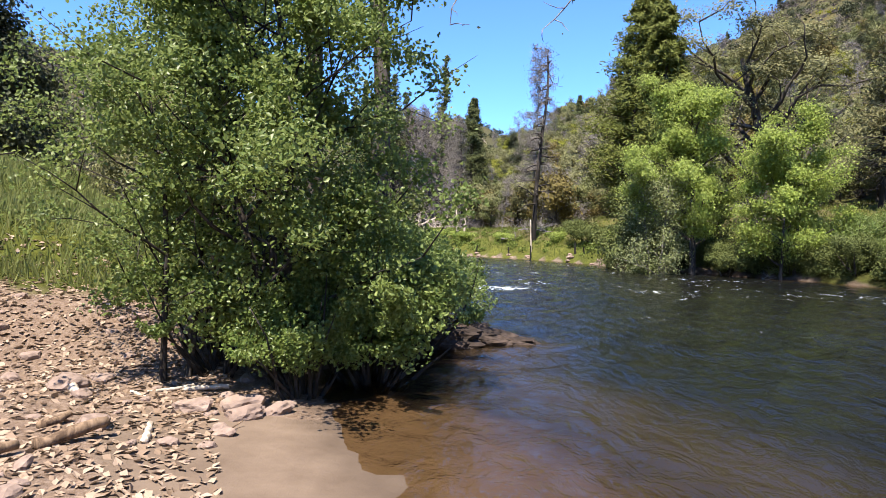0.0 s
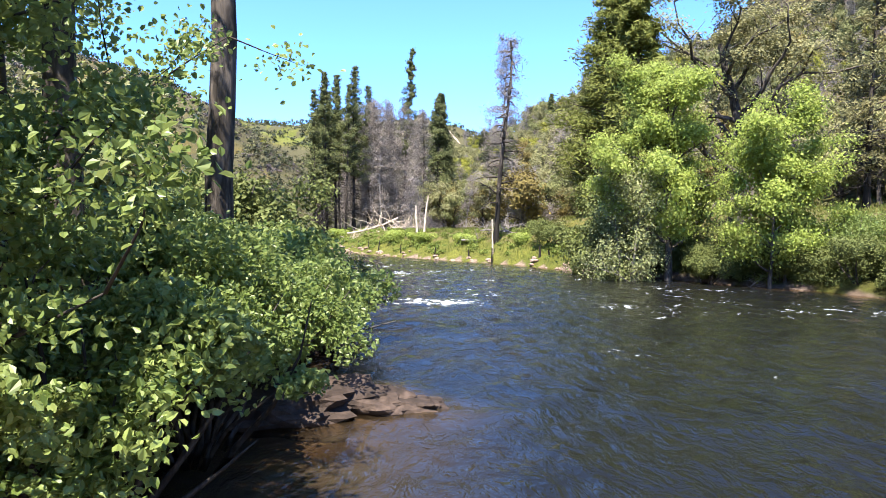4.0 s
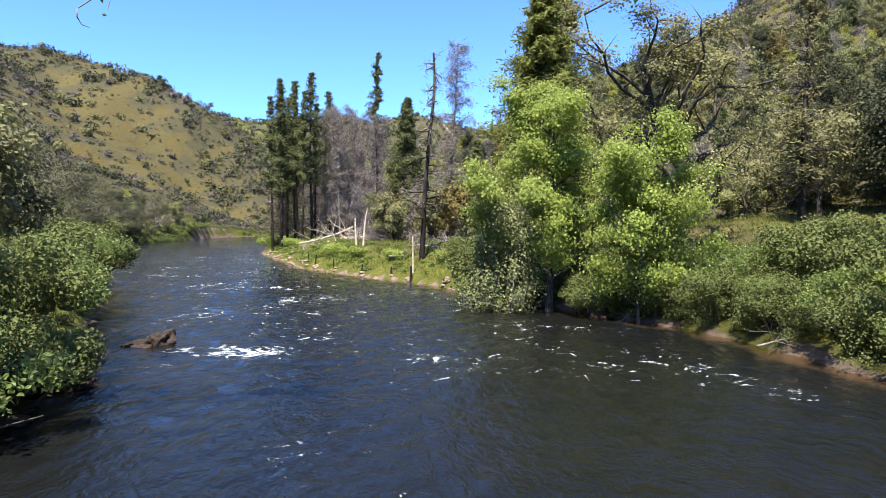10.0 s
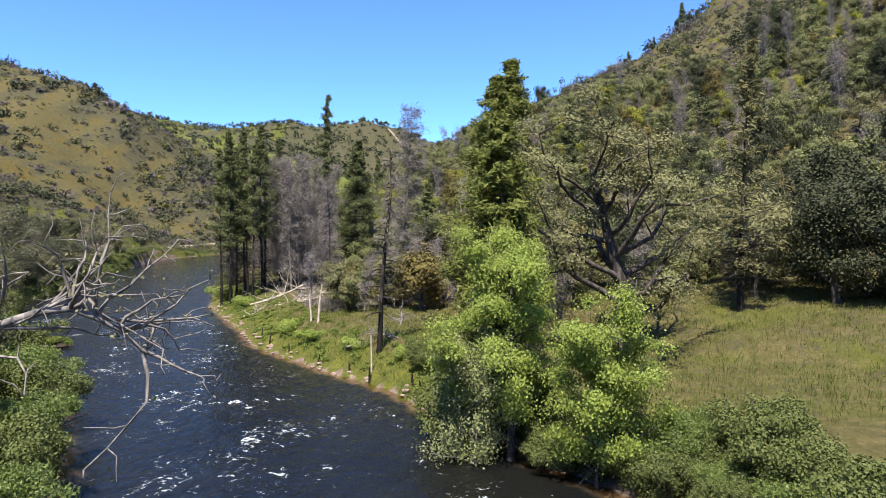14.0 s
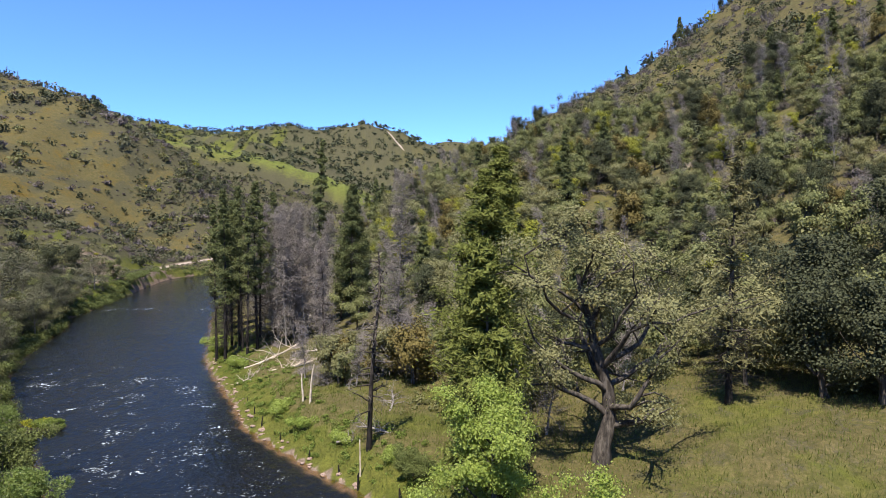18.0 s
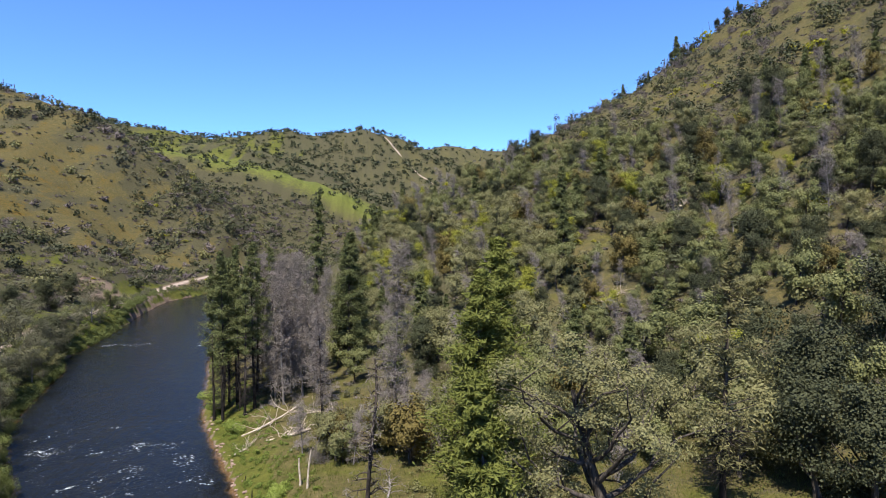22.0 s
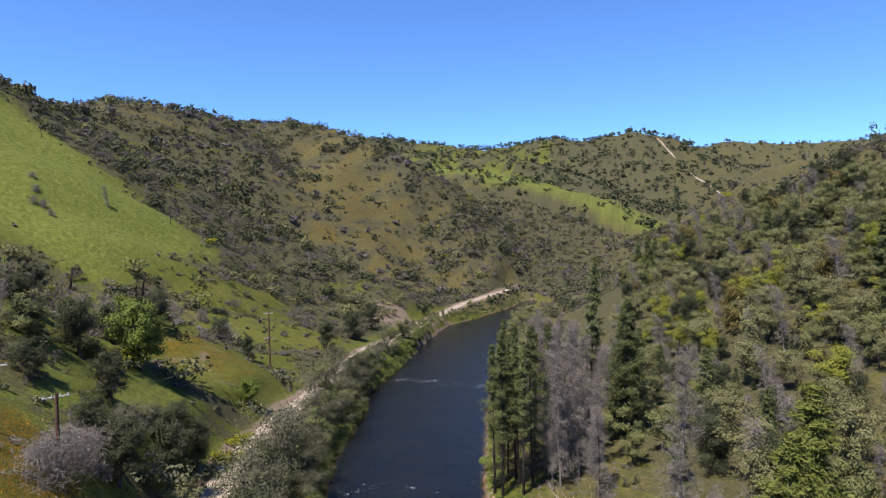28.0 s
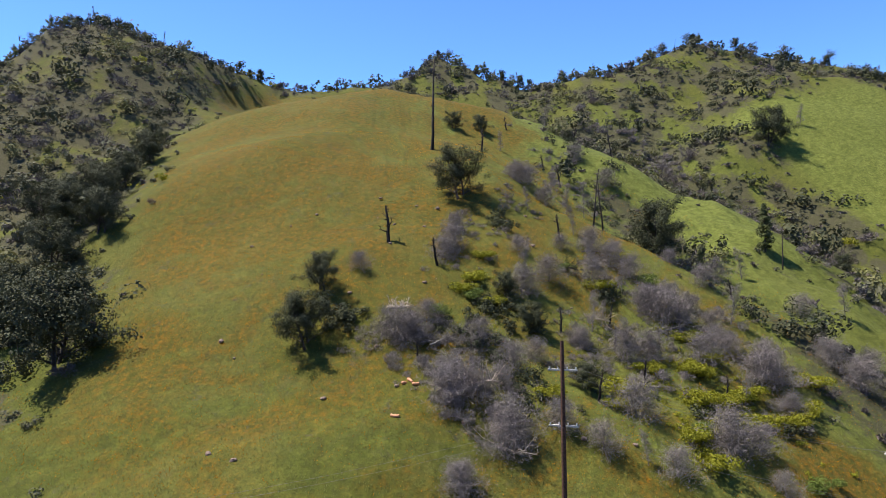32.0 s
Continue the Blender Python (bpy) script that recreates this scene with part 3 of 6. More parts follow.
# ---- the lie of the land ----
RIGHT_BANK = [(-400, 70), (-100, 30), (-20, 25), (10, 24), (26, 21.6), (33, 20.4), (36, 18.6), (39, 16.6), (44, 15), (48.5, 12), (55.5, 9.3),
              (60, 6.3), (64, 3.4), (69, 0.2), (77, -4.5), (87, -7.6), (96, -11), (113, -17), (161, -27), (200, -33), (280, -45), (320, -48), (360, -47), (440, -44), (600, -30), (900, -60)]
LEFT_BANK = [(-400, 40), (-60, 8), (-20, 4), (0, 1.4), (3, 0.6), (6.4, -0.5), (9, -1.5), (12, -2.2), (13.6, -1.4), (14.6, 0.2), (15.6, 0.4), (17, -0.7), (21.4, -1.5), (25, -1.7), (28, -2.8), (33.5, -4.8),
             (44, -9.2), (56, -14.6), (75, -26), (93, -36.5), (107, -44), (123, -49), (152, -55.5), (165, -61), (200, -64), (250, -71), (285, -74), (297, -71), (312, -66), (360, -57), (440, -54), (600, -56), (900, -90)]
ROAD = [(6, -60, 4.0), (-8, -30, 4.0), (-17, 0, 4.0), (-21, 20, 4.2), (-28, 42, 4.6), (-39, 66, 5.0), (-52, 88, 5.0), (-57, 98.6, 5.0), (-61, 113, 5.0), (-65.5, 140, 5.0), (-71, 170, 5.0), (-76.5, 202, 5.0),
        (-74, 236, 5.0), (-78.5, 284, 4.0), (-78.4, 336, 4.2), (-71.5, 391, 4.4), (-66, 425, 4.6)]
# ridges: crest points, steepness, roundness of the crest
RIDGES = [
    ([(-46, 24, 26), (-66, 18, 37), (-100, 12, 54), (-150, 2, 78), (-200, -7, 95), (-255, -12, 102), (-285, -20, 92)], 0.62, 55),
    ([(-200, 8, 96), (-193, 44, 90), (-151, 79, 62), (-128, 82, 52), (-109, 84, 42), (-84, 92, 24), (-70, 96, 12)], 0.55, 14),
    ([(-310, -30, 112), (-342, -39, 126), (-305, -118, 150), (-292, -138, 146), (-274, -160, 117), (-240, -270, 110), (-120, -420, 120)], 0.55, 15),
    ([(-342, -39, 126), (-346, 11, 134), (-375, 38, 155), (-350, 62, 136), (-342, 80, 130), (-330, 114, 132), (-330, 167, 149), (-314, 180, 141), (-300, 190, 130), (-284, 212, 125), (-300, 258, 119), (-310, 301, 117),
      (-312, 366, 133), (-290, 402, 128), (-315, 505, 134)], 0.72, 12),
    ([(-300, 190, 129), (-262, 178, 115), (-240, 174, 99), (-190, 182, 58), (-150, 190, 29), (-115, 190, 12)], 0.55, 24),
    ([(-315, 505, 134), (-279, 507, 137), (-243, 521, 131), (-190, 495, 113), (-160, 488, 97), (-140, 492, 86), (-112, 490, 66), (-90, 496, 50), (-70, 500, 22)], 0.72, 16),
    ([(-225, 485, 116), (-190, 420, 78), (-165, 385, 46), (-120, 350, 18)], 0.7, 8),
    ([(-300, 258, 118), (-230, 270, 85), (-170, 285, 48), (-115, 290, 22)], 0.6, 15),
    ([(-118, 146, 22), (-92, 134, 17.5), (-80, 132, 13)], 0.7, 8),
    ([(480, -160, 215), (400, 30, 205), (300, 180, 166), (207, 294, 140), (189, 306, 128), (166, 320, 106), (160, 376, 93), (155, 410, 91), (151, 454, 86), (141, 508, 88), (114, 556, 88), (92, 588, 74), (65, 602, 60), (40, 606, 47), (-10, 606, 20)], 0.55, 8),
    ([(189, 306, 128), (130, 260, 64), (95, 215, 44), (65, 170, 33), (48, 142, 14)], 0.55, 12),
    ([(300, 180, 162), (190, 130, 80), (130, 95, 46), (98, 80, 22)], 0.55, 12),
    ([(-240, 700, 118), (-181, 680, 107), (-129, 692, 98), (-74, 701, 88), (-16, 705, 67), (25, 706, 46), (60, 706, 25)], 0.5, 14),
    ([(-330, 800, 150), (-240, 850, 140), (-150, 860, 135), (-60, 880, 110), (0, 900, 80)], 0.45, 20),
    ([(-640, 1040, 205), (-420, 1120, 208), (-365, 1146, 200), (-250, 1178, 187), (-200, 1188, 192), (-135, 1198, 203), (-75, 1203, 195), (8, 1206, 207), (66, 1204, 195), (110, 1200, 175), (148, 1198, 160), (180, 1196, 140)], 0.45, 20),
    ([(8, 1206, 205), (30, 1110, 150), (60, 1020, 100), (90, 950, 60)], 0.5, 25),
    ([(100, 1600, 200), (198, 1500, 217), (300, 1480, 203), (420, 1470, 205), (700, 1400, 220), (1100, 1200, 230)], 0.45, 25),
    ([(-1400, 200, 240), (-1300, 900, 250), (-700, 1500, 230), (200, 1900, 240), (1100, 1800, 240), (1400, 800, 250), (1200, -200, 240)], 0.35, 60),
    ([(480, -160, 215), (300, -420, 180), (60, -620, 160), (-120, -420, 120), (-400, -500, 180), (-900, -300, 220), (-1400, 200, 240)], 0.45, 30),
    ([(-140, 22, 66), (-120, 27.6, 62.5), (-115, 40.6, 55), (-109.6, 49.4, 49.7), (-98.5, 58.6, 43), (-90.5, 68.8, 37), (-84.6, 78.9, 30.5)], 0.75, 3),
]


def near_line(x, y, pts):
    """Distance from a polyline and the third value at its nearest point."""
    best, value = np.full(x.shape, 1e9), np.zeros(x.shape)
    for (ax, ay, az), (bx, by, bz) in zip(pts, pts[1:]):
        dx, dy = bx - ax, by - ay
        k = np.clip(((x - ax) * dx + (y - ay) * dy) / (dx * dx + dy * dy), 0, 1)
        d = np.hypot(x - ax - k * dx, y - ay - k * dy)
        closer = d < best
        best, value = np.where(closer, d, best), np.where(closer, az + k * (bz - az), value)
    return best, value


def wobble(x, y, size, seed=0.0):
    """Smooth unevenness between about -1 and 1."""
    s = 6.283 / size
    return (np.sin(x * s + 1.3 * np.sin(y * s * 0.71 + seed) + seed) * np.cos(y * s * 0.93 + 1.1 * np.sin(x * s * 0.63 + 2 * seed)) * 0.6
            + 0.4 * np.sin((x * 0.8 - y * 0.6) * s * 1.9 + 3 * seed))


def step(v, lo, hi):
    k = np.clip((v - lo) / (hi - lo), 0, 1)
    return k * k * (3 - 2 * k)


def patchy(x, y, size, seed=0.0):
    """Ragged patches, between about -1 and 1."""
    return 0.5 * wobble(x, y, size, seed) + 0.35 * wobble(x + 13, y - 7, size * 0.43, seed + 1.7) + 0.25 * wobble(x - 5, y + 11, size * 0.19, seed + 3.1)


def banks(x, y):
    """How far a place lies beyond the left and the right bank (negative: in the river)."""
    ly, lx = zip(*LEFT_BANK)
    ry, rx = zip(*RIGHT_BANK)
    e, wide = 2.0, 12.0
    l0, r0 = np.interp(y, ly, lx), np.interp(y, ry, rx)
    far = step(l0 - x, 5, 22)
    l0 = l0 * (1 - far) + far * sum(np.interp(y + o, ly, lx) for o in (-12, -8, -4, 0, 4, 8, 12)) / 7
    lc = 1 / np.hypot(1, (np.interp(y + e, ly, lx) - np.interp(y - e, ly, lx)) / (2 * e))
    lc = lc * (1 - far) + far / np.hypot(1, (np.interp(y + wide, ly, lx) - np.interp(y - wide, ly, lx)) / (2 * wide))
    rc = 1 / np.hypot(1, (np.interp(y + e, ry, rx) - np.interp(y - e, ry, rx)) / (2 * e))
    fine = 0.35 * wobble(x, y, 5.0, 1.0) + 0.2 * wobble(x, y, 1.9, 2.0)
    ul, ur = (l0 - x) * lc + fine * step(y, 12, 18), (x - r0) * rc + fine
    beyond = 60 * step(y, 385, 445)
    return np.where(ul > ur, ul + beyond, ul), np.where(ul > ur, ur, ur + beyond)


def land(x, y):
    """The height of the ground."""
    x, y = np.asarray(x, float), np.asarray(y, float)
    ul, ur = banks(x, y)
    u = np.maximum(ul, ur)
    beach = 1 - step(y, 9.5, 13.5)
    left = beach * (0.08 * np.clip(ul, 0, 7) + 3.2 * step(ul, 6.2, 16)) + (1 - beach) * (1.2 * step(ul, 0, 2.5) + 2.4 * step(ul, 3, 14))
    right = 1.0 * step(ur, 0, 2.2) + 1.4 * step(ur, 2, 7) + 0.02 * np.clip(ur, 0, 80)
    base = np.where(ul > ur, left, right)
    total = np.zeros(x.shape)
    for pts, steep, round_ in RIDGES:
        near, weight, crest = np.full(x.shape, 1e9), 0.0, 0.0
        for a, b in zip(pts, pts[1:]):
            d, z = near_line(x, y, (a, b))
            w = (d * d + 9.0) ** -2.5
            near, weight, crest = np.minimum(near, d), weight + w, crest + w * z
        best = crest / weight - steep * (np.sqrt(near * near + round_ * round_) - round_)
        total += np.exp(best / 5.0)
    hill = 5.0 * np.log(total + 1e-9)
    rough = 2.2 * wobble(x, y, 61, 0.7) + 1.0 * wobble(x, y, 23, 1.9) + 0.35 * wobble(x, y, 9, 3.1)
    rise = 4.0 * np.logaddexp(0, (hill - base) / 4.0) - 0.01
    foot = np.where(ul > ur, 0.85 * np.clip(ul - 11, 0, None), 0.9 * np.clip(ur - 20, 0, None))
    foot = foot + 300 * step(y, 430, 600)
    rise = -3.0 * np.logaddexp(-rise / 3.0, -foot / 3.0)
    calm = 1 - 0.8 * (1 - step(near_line(x, y, RIDGES[0][0])[0], 40, 70))
    h = base + np.maximum(rise, 0) + rough * calm * step(rise, 4, 25)
    h = h + (0.16 * wobble(x, y, 6.3, 0.4) + 0.07 * wobble(x, y, 2.1, 5.0)) * step(u, 1.5, 6)
    d, z = near_line(x, y, ROAD)
    k = 1 - step(d, 2.6, 11)
    h = h * (1 - k) + z * k
    shelf = 1.2 + 5.5 * (1 - step(y, 9, 19)) * (ul > ur)
    bed = -1.8 * step(-u / shelf, 0, 1.6) - 0.12 * np.clip(-u, 0, 1)
    return np.where(u > 0, h, bed + 0.05 * wobble(x, y, 1.7, 0.2))


def ground_at(x, y):
    return float(land(np.array([x]), np.array([y]))[0])


# ---- ground, river, road ----
def axis(lo, hi, bands, grow):
    """Grid lines: even within the bands, growing apart beyond them."""
    mid = np.concatenate([np.arange(a, b, s) for a, b, s in bands])
    out, s = [mid[-1] + bands[-1][2]], bands[-1][2]
    while out[-1] < hi:
        s = min(s * grow, 60)
        out.append(out[-1] + s)
    back, s = [mid[0] - bands[0][2]], bands[0][2]
    while back[-1] > lo:
        s = min(s * grow, 60)
        back.append(back[-1] - s)
    return np.array(back[::-1] + list(mid) + out)


def sheet(name, xs, ys, height, material):
    X, Y = np.meshgrid(xs, ys)
    nx, ny = len(xs), len(ys)
    i, j = np.meshgrid(np.arange(ny - 1), np.arange(nx - 1), indexing="ij")
    q = np.stack([i * nx + j, i * nx + j + 1, (i + 1) * nx + j + 1, (i + 1) * nx + j], -1)
    Z = height(X, Y)
    return quads_mesh(name, np.stack([X, Y, Z], -1), q, material, True), X, Y, Z


LEFT_SPUR, GREEN_SPUR, MEADOW = RIDGES[0][0], RIDGES[1][0], RIDGES[4][0]


def cover_masks(X, Y):
    ul, ur = banks(X, Y)
    left = ul > ur
    dome = 1 - step(near_line(X, Y, LEFT_SPUR)[0], 40, 60)
    green = 1 - step(near_line(X, Y, GREEN_SPUR)[0], 8, 18)
    meadow = (1 - step(near_line(X, Y, MEADOW)[0], 26, 40)) * step(X, -262, -245) * (1 - step(X, -152, -132))
    return ul, ur, left, dome, green, meadow


def scrub_cover(X, Y):
    """Where brush closes over the slopes, in ragged patches."""
    bias = np.where(X < 0, 0.12 + 0.35 * (1 - step(np.hypot((X + 170) * 0.7, Y - 258), 40, 80)) - 0.34 * (1 - step(np.hypot((X + 140) * 0.7, Y - 425), 25, 70)) + 0.15 * step(-Y, 25, 60), 0.08 - 0.06 * step(X, 120, 200))
    bias = bias + np.where((X < 0) & (Y > 300) & (Y < 620), 0.2 - 0.36 * (1 - step(near_line(X, Y, RIDGES[6][0])[0], 22, 60)), 0)
    bias = bias - 0.9 * (1 - step(near_line(X, Y, RIDGES[8][0])[0], 10, 18)) - 0.5 * (1 - step(np.hypot(X + 108, (Y - 178) * 0.7), 14, 30))
    bias = bias + 0.45 * step(Y, 430, 470) * (1 - step(np.abs(X + 30), 70, 110))
    return step(patchy(X, Y, 58, 2.2) + bias - 0.25 * step(Y, 620, 700), -0.22, 0.22)


ground_mesh, GX, GY, GZ = sheet("ground", axis(-2600, 2600, [(-60, -10, 1.1), (-10, 4, 0.3), (4, 50, 1.1)], 1.045), axis(-2600, 2600, [(-4, 2, 1.0), (2, 17, 0.3), (17, 120, 1.1)], 1.04), land, GROUND)
ul, ur, left, dome, green, meadow = cover_masks(GX, GY)
u = np.maximum(ul, ur)
far_hill = step(GY, 620, 700)
band = step(GY, 640, 670) * (1 - step(GY, 760, 820)) * (GX < 60)
right_hill = step(ur, 40, 80) * (1 - far_hill)
brown = np.where(left, step(GY, 300, 360) * (1 - far_hill), 0)
float_layer(ground_mesh, "dry", np.clip(0.72 * right_hill + 0.75 * brown + 0.66 * (ur > 4) * (1 - right_hill) + 0.1 * far_hill + 0.3 * np.where(left, dome, 0) + 0.2 * green + 0.3 * left * step(GY, 200, 260) + 0.55 * np.where(left, step(-GY, 40, 90), 0), 0, 1) * (1 - meadow))
float_layer(ground_mesh, "flower", np.clip(0.7 * np.where(left, dome, 0) * (0.9 + 0.15 * step(-GX, 65, 110)) + 0.25 * green * left + 0.36 * right_hill + 0.3 * brown + 0.45 * left * (1 - step(near_line(GX, GY, RIDGES[8][0])[0], 8, 16)) + 0.45 * far_hill * (1 - step(np.abs(GX - 110), 40, 110)) + 0.2 * np.where(left, step(GY, 100, 130), 0) + 0.4 * (1 - step(np.hypot(GX + 57, GY - 57), 5, 13)), 0, 1) * (1 - meadow) * step(u, 12, 30))
road_d, _ = near_line(GX, GY, ROAD)
float_layer(ground_mesh, "bare", np.clip((1 - step(u, 0.05, np.where(left | (GY > 50), 0.45, 1.1))) * np.where(left, step(GY, 12, 16) * (1 - step(GY, 200, 240)) * (1 - 0.6 * step(GY, 40, 60)), 1.0) + 0.75 * (1 - step(road_d, 3, 6)) * step(GY, 60, 80) + 0.8 * (1 - step(np.hypot(GX + 92, (GY - 262) * 0.6), 5, 16)) + 0.2 * brown + 0.42 * left * (1 - step(near_line(GX, GY, RIDGES[8][0])[0], 8, 16)), 0, 1))
scrub = np.where(left, step(ul, 12, 22) * scrub_cover(GX, GY) * (1 - 0.8 * dome) * (1 - 0.75 * green) * (1 - meadow) + 0.08 + 0.3 * brown, 0.4 + 0.3 * scrub_cover(GX, GY) * step(ur, 25, 60) + 0.35 * step(ur, 20, 30) * (1 - step(ur, 50, 90)) * step(GY, 80, 95))
float_layer(ground_mesh, "scrub", (scrub + 0.25 * far_hill) * (1 - 0.8 * band) * step(u, 6, 14))
beach_k = (1 - step(GY, 10.5, 15)) * (ul < 9) * left
# left: wet sand at the waterline; right: undercut bank's shade painted as colour
float_layer(ground_mesh, "damp_shade", (1 - step(u, 0.05, 0.9)) * left * (1 - step(GY, 40, 60)) + (1 - step(ur, 0.8, 3.0)) * (ur > -6) * (1 - step(GY, 46, 52)))
float_layer(ground_mesh, "lush", np.clip(0.9 * meadow + 0.6 * green * left + 0.15 * far_hill + 0.75 * band + 0.68 * left * (1 - step(near_line(GX, GY, LEFT_SPUR)[0], 52, 70)) * step(GY, 14, 30) + 0.55 * left * step(-GX, 110, 130) * (1 - step(-GX, 270, 310)) * step(GY, 0, 20) * (1 - step(GY, 120, 150)) + 0.03 * (ur > 4) * (1 - right_hill) * (GY < 130), 0, 1))
float_layer(ground_mesh, "litter", np.clip(beach_k * (1 - step(ul, 6.2, 7.8)), 0, 1))
float_layer(ground_mesh, "sand", np.clip((1 - step(GY, 8.0, 9.4)) * (1 - step(ul, 2.2, 3.4)) * left + 1.0 * (u < 0) * left, 0, 1))
tagged(new("ground", ground_mesh), "grassy valley floor and steep hillsides with orange flower patches", "ground", kind="structure")

water_xs, water_ys = np.linspace(0, 1, 90), np.unique(np.r_[np.linspace(-120, -6, 40), np.linspace(-6, 60, 200), np.linspace(60, 140, 120), np.linspace(140, 430, 100)])
WK, WY = np.meshgrid(water_xs, water_ys)
wl = np.interp(WY, *zip(*LEFT_BANK)) - 1.4
wr = np.interp(WY, *zip(*RIGHT_BANK)) + 1.4
WX = wl + (wr - wl) * WK
nx, ny = len(water_xs), len(water_ys)
qi, qj = np.meshgrid(np.arange(ny - 1), np.arange(nx - 1), indexing="ij")
quick = 1 - step(np.abs(WY - 75), 60, 130)
WZ = 0.035 * wobble(WX, WY, 2.3, 0.5) + 0.03 * wobble(WX, WY, 1.1, 1.7) * quick
WZ = WZ * np.clip(-land(WX, WY) / 0.6, 0.05, 1)
water_mesh = quads_mesh("water", np.stack([WX, WY, WZ], -1), np.stack([qi * nx + qj, qi * nx + qj + 1, (qi + 1) * nx + qj + 1, (qi + 1) * nx + qj], -1), WATER, True)
float_layer(water_mesh, "depth", np.clip(-land(WX, WY) / 1.4, 0, 1))
float_layer(water_mesh, "along", WY)
float_layer(water_mesh, "across", WX)
ripple_zone = 0.68 * (1 - step(np.abs(WY - 68), 30, 56)) + (0.5 + 0.45 * wobble(WX, WY, 13, 0.3)) * (1 - step(np.abs(WY - 184 + 0.15 * (WX + 48)), 2, 6)) + 0.2 * step(WY, 90, 130)
ripple_zone = ripple_zone + 0.2 * (1 - step(np.hypot((WX - 11) * 0.6, (WY - 24) * 0.8), 4, 9)) + 0.85 * (1 - step(np.hypot((WX - 1.8) * 0.5, (WY - 29.5 + 0.15 * (WX - 1.8)) * 1.5), 0.5, 2.6)) + 0.7 * (1 - step(np.hypot((WX + 4.0) * 0.7, (WY - 30.2) * 1.8), 0.5, 1.6))
float_layer(water_mesh, "riffle", ripple_zone * step(np.minimum(WX - wl, wr - WX), 1.4, 4.5))
tagged(new("water", water_mesh), "dark blue-green river with white riffles over a stony bed", "river", kind="structure")


def ribbon(name, line, width, lift, material, pace=2.0):
    pts = np.array([p[:2] for p in line], float)
    seg = np.r_[0, np.cumsum(np.hypot(*np.diff(pts, axis=0).T))]
    s = np.arange(0, seg[-1], pace)
    c = np.c_[np.interp(s, seg, pts[:, 0]), np.interp(s, seg, pts[:, 1])]
    k = np.ones(9) / 9
    c = np.c_[np.convolve(np.pad(c[:, 0], 4, "edge"), k, "valid"), np.convolve(np.pad(c[:, 1], 4, "edge"), k, "valid")]
    t = unit(np.gradient(c, axis=0))
    nrm = np.c_[-t[:, 1], t[:, 0]]
    w = np.linspace(-0.5, 0.5, 7)
    e = width * (1 + 0.12 * wobble(s, s * 0, 13.0, 0.3))[:, None]
    X, Y = c[:, 0:1] + nrm[:, 0:1] * w * e, c[:, 1:2] + nrm[:, 1:2] * w * e
    Z = np.maximum(land(X, Y), land(c[:, 0], c[:, 1])[:, None] - 0.3) + lift + 0.08 * (0.25 - w ** 2)
    n, m = X.shape
    i, j = np.meshgrid(np.arange(n - 1), np.arange(m - 1), indexing="ij")
    return quads_mesh(name, np.stack([X, Y, Z], -1), np.stack([i * m + j, i * m + j + 1, (i + 1) * m + j + 1, (i + 1) * m + j], -1), material, True)


tagged(new("road", ribbon("road", ROAD, 4.2, 0.1, ROAD_DUST)), "pale unpaved road along the river bank", "road", kind="structure")
tagged(new("hill_track", ribbon("hill_track", [(44, 1180), (70, 1100), (95, 1030), (125, 960), (140, 925)], 3.5, 0.6, ROAD_DUST, 6.0)), "pale straight strip down the far orange hillside", "track", kind="structure")


# ---- brush on the hills ----
def bush_template(seed, count, squat=0.75, lobes=6, twiggy=False):
    """One bush of unit size: leafy lobes lit as solid lumps, or bare sticks that fan out."""
    rng = np.random.default_rng(seed)
    mids = np.c_[rng.normal(size=(lobes, 2)) * 0.34, rng.uniform(0.15, 0.6, lobes)]
    size = rng.uniform(0.2, 0.42, (lobes, 1))
    pick = rng.integers(lobes, size=count)
    d = unit(rng.normal(size=(count, 3)))
    c = mids[pick] + d * size[pick] * rng.uniform(0.75, 1.1, (count, 1))
    c[:, 2] = np.abs(c[:, 2]) * squat
    if twiggy:
        wide = count < 200
        return leaves(rng, c, (1.15 if wide else 0.42) / count ** 0.5, 3.6 if wide else 13.0, 0.3 if wide else 0.1, along=unit(c * (1.2, 1.2, 1.0)) * 1.5)
    return leaves(rng, c, 1.55 / count ** 0.5, 1.25, 0.5, out=d + unit(c) * 0.35, loose=0.3 if count < 600 else 0.6)


def thicket(name, label, spots, material, counts, seed, squat=0.75, category="bushes", twiggy=False):
    """Many bushes nobody could count, as one object; finer where the path comes nearer."""
    rng = np.random.default_rng(seed)
    made = {n: [bush_template(seed + i, n, squat, twiggy=twiggy) for i in range(7)] for n in counts}
    blades = []
    for x, y, size in spots:
        away = math.hypot(x, y - 20)
        n = counts[0] if away < 115 else counts[1] if away < 330 else counts[2]
        t = made[n][rng.integers(7)]
        a, s = rng.uniform(0, 6.283), size * rng.uniform(0.8, 1.2)
        r = np.array([[math.cos(a), -math.sin(a), 0], [math.sin(a), math.cos(a), 0], [0, 0, rng.uniform(0.75, 1.35)]])
        blades.append(t @ r.T * s + np.array([x, y, 0.0]))
    if not blades:
        return
    all_b = np.concatenate(blades)
    base = land(np.array([p[0] for p in spots]), np.array([p[1] for p in spots]))
    lens = [len(b) for b in blades]
    all_b[:, :, 2] += np.repeat(base, lens)[:, None] - 0.15
    tagged(new(name, leaf_mesh(name, all_b, material)), label, category, kind="stuff")


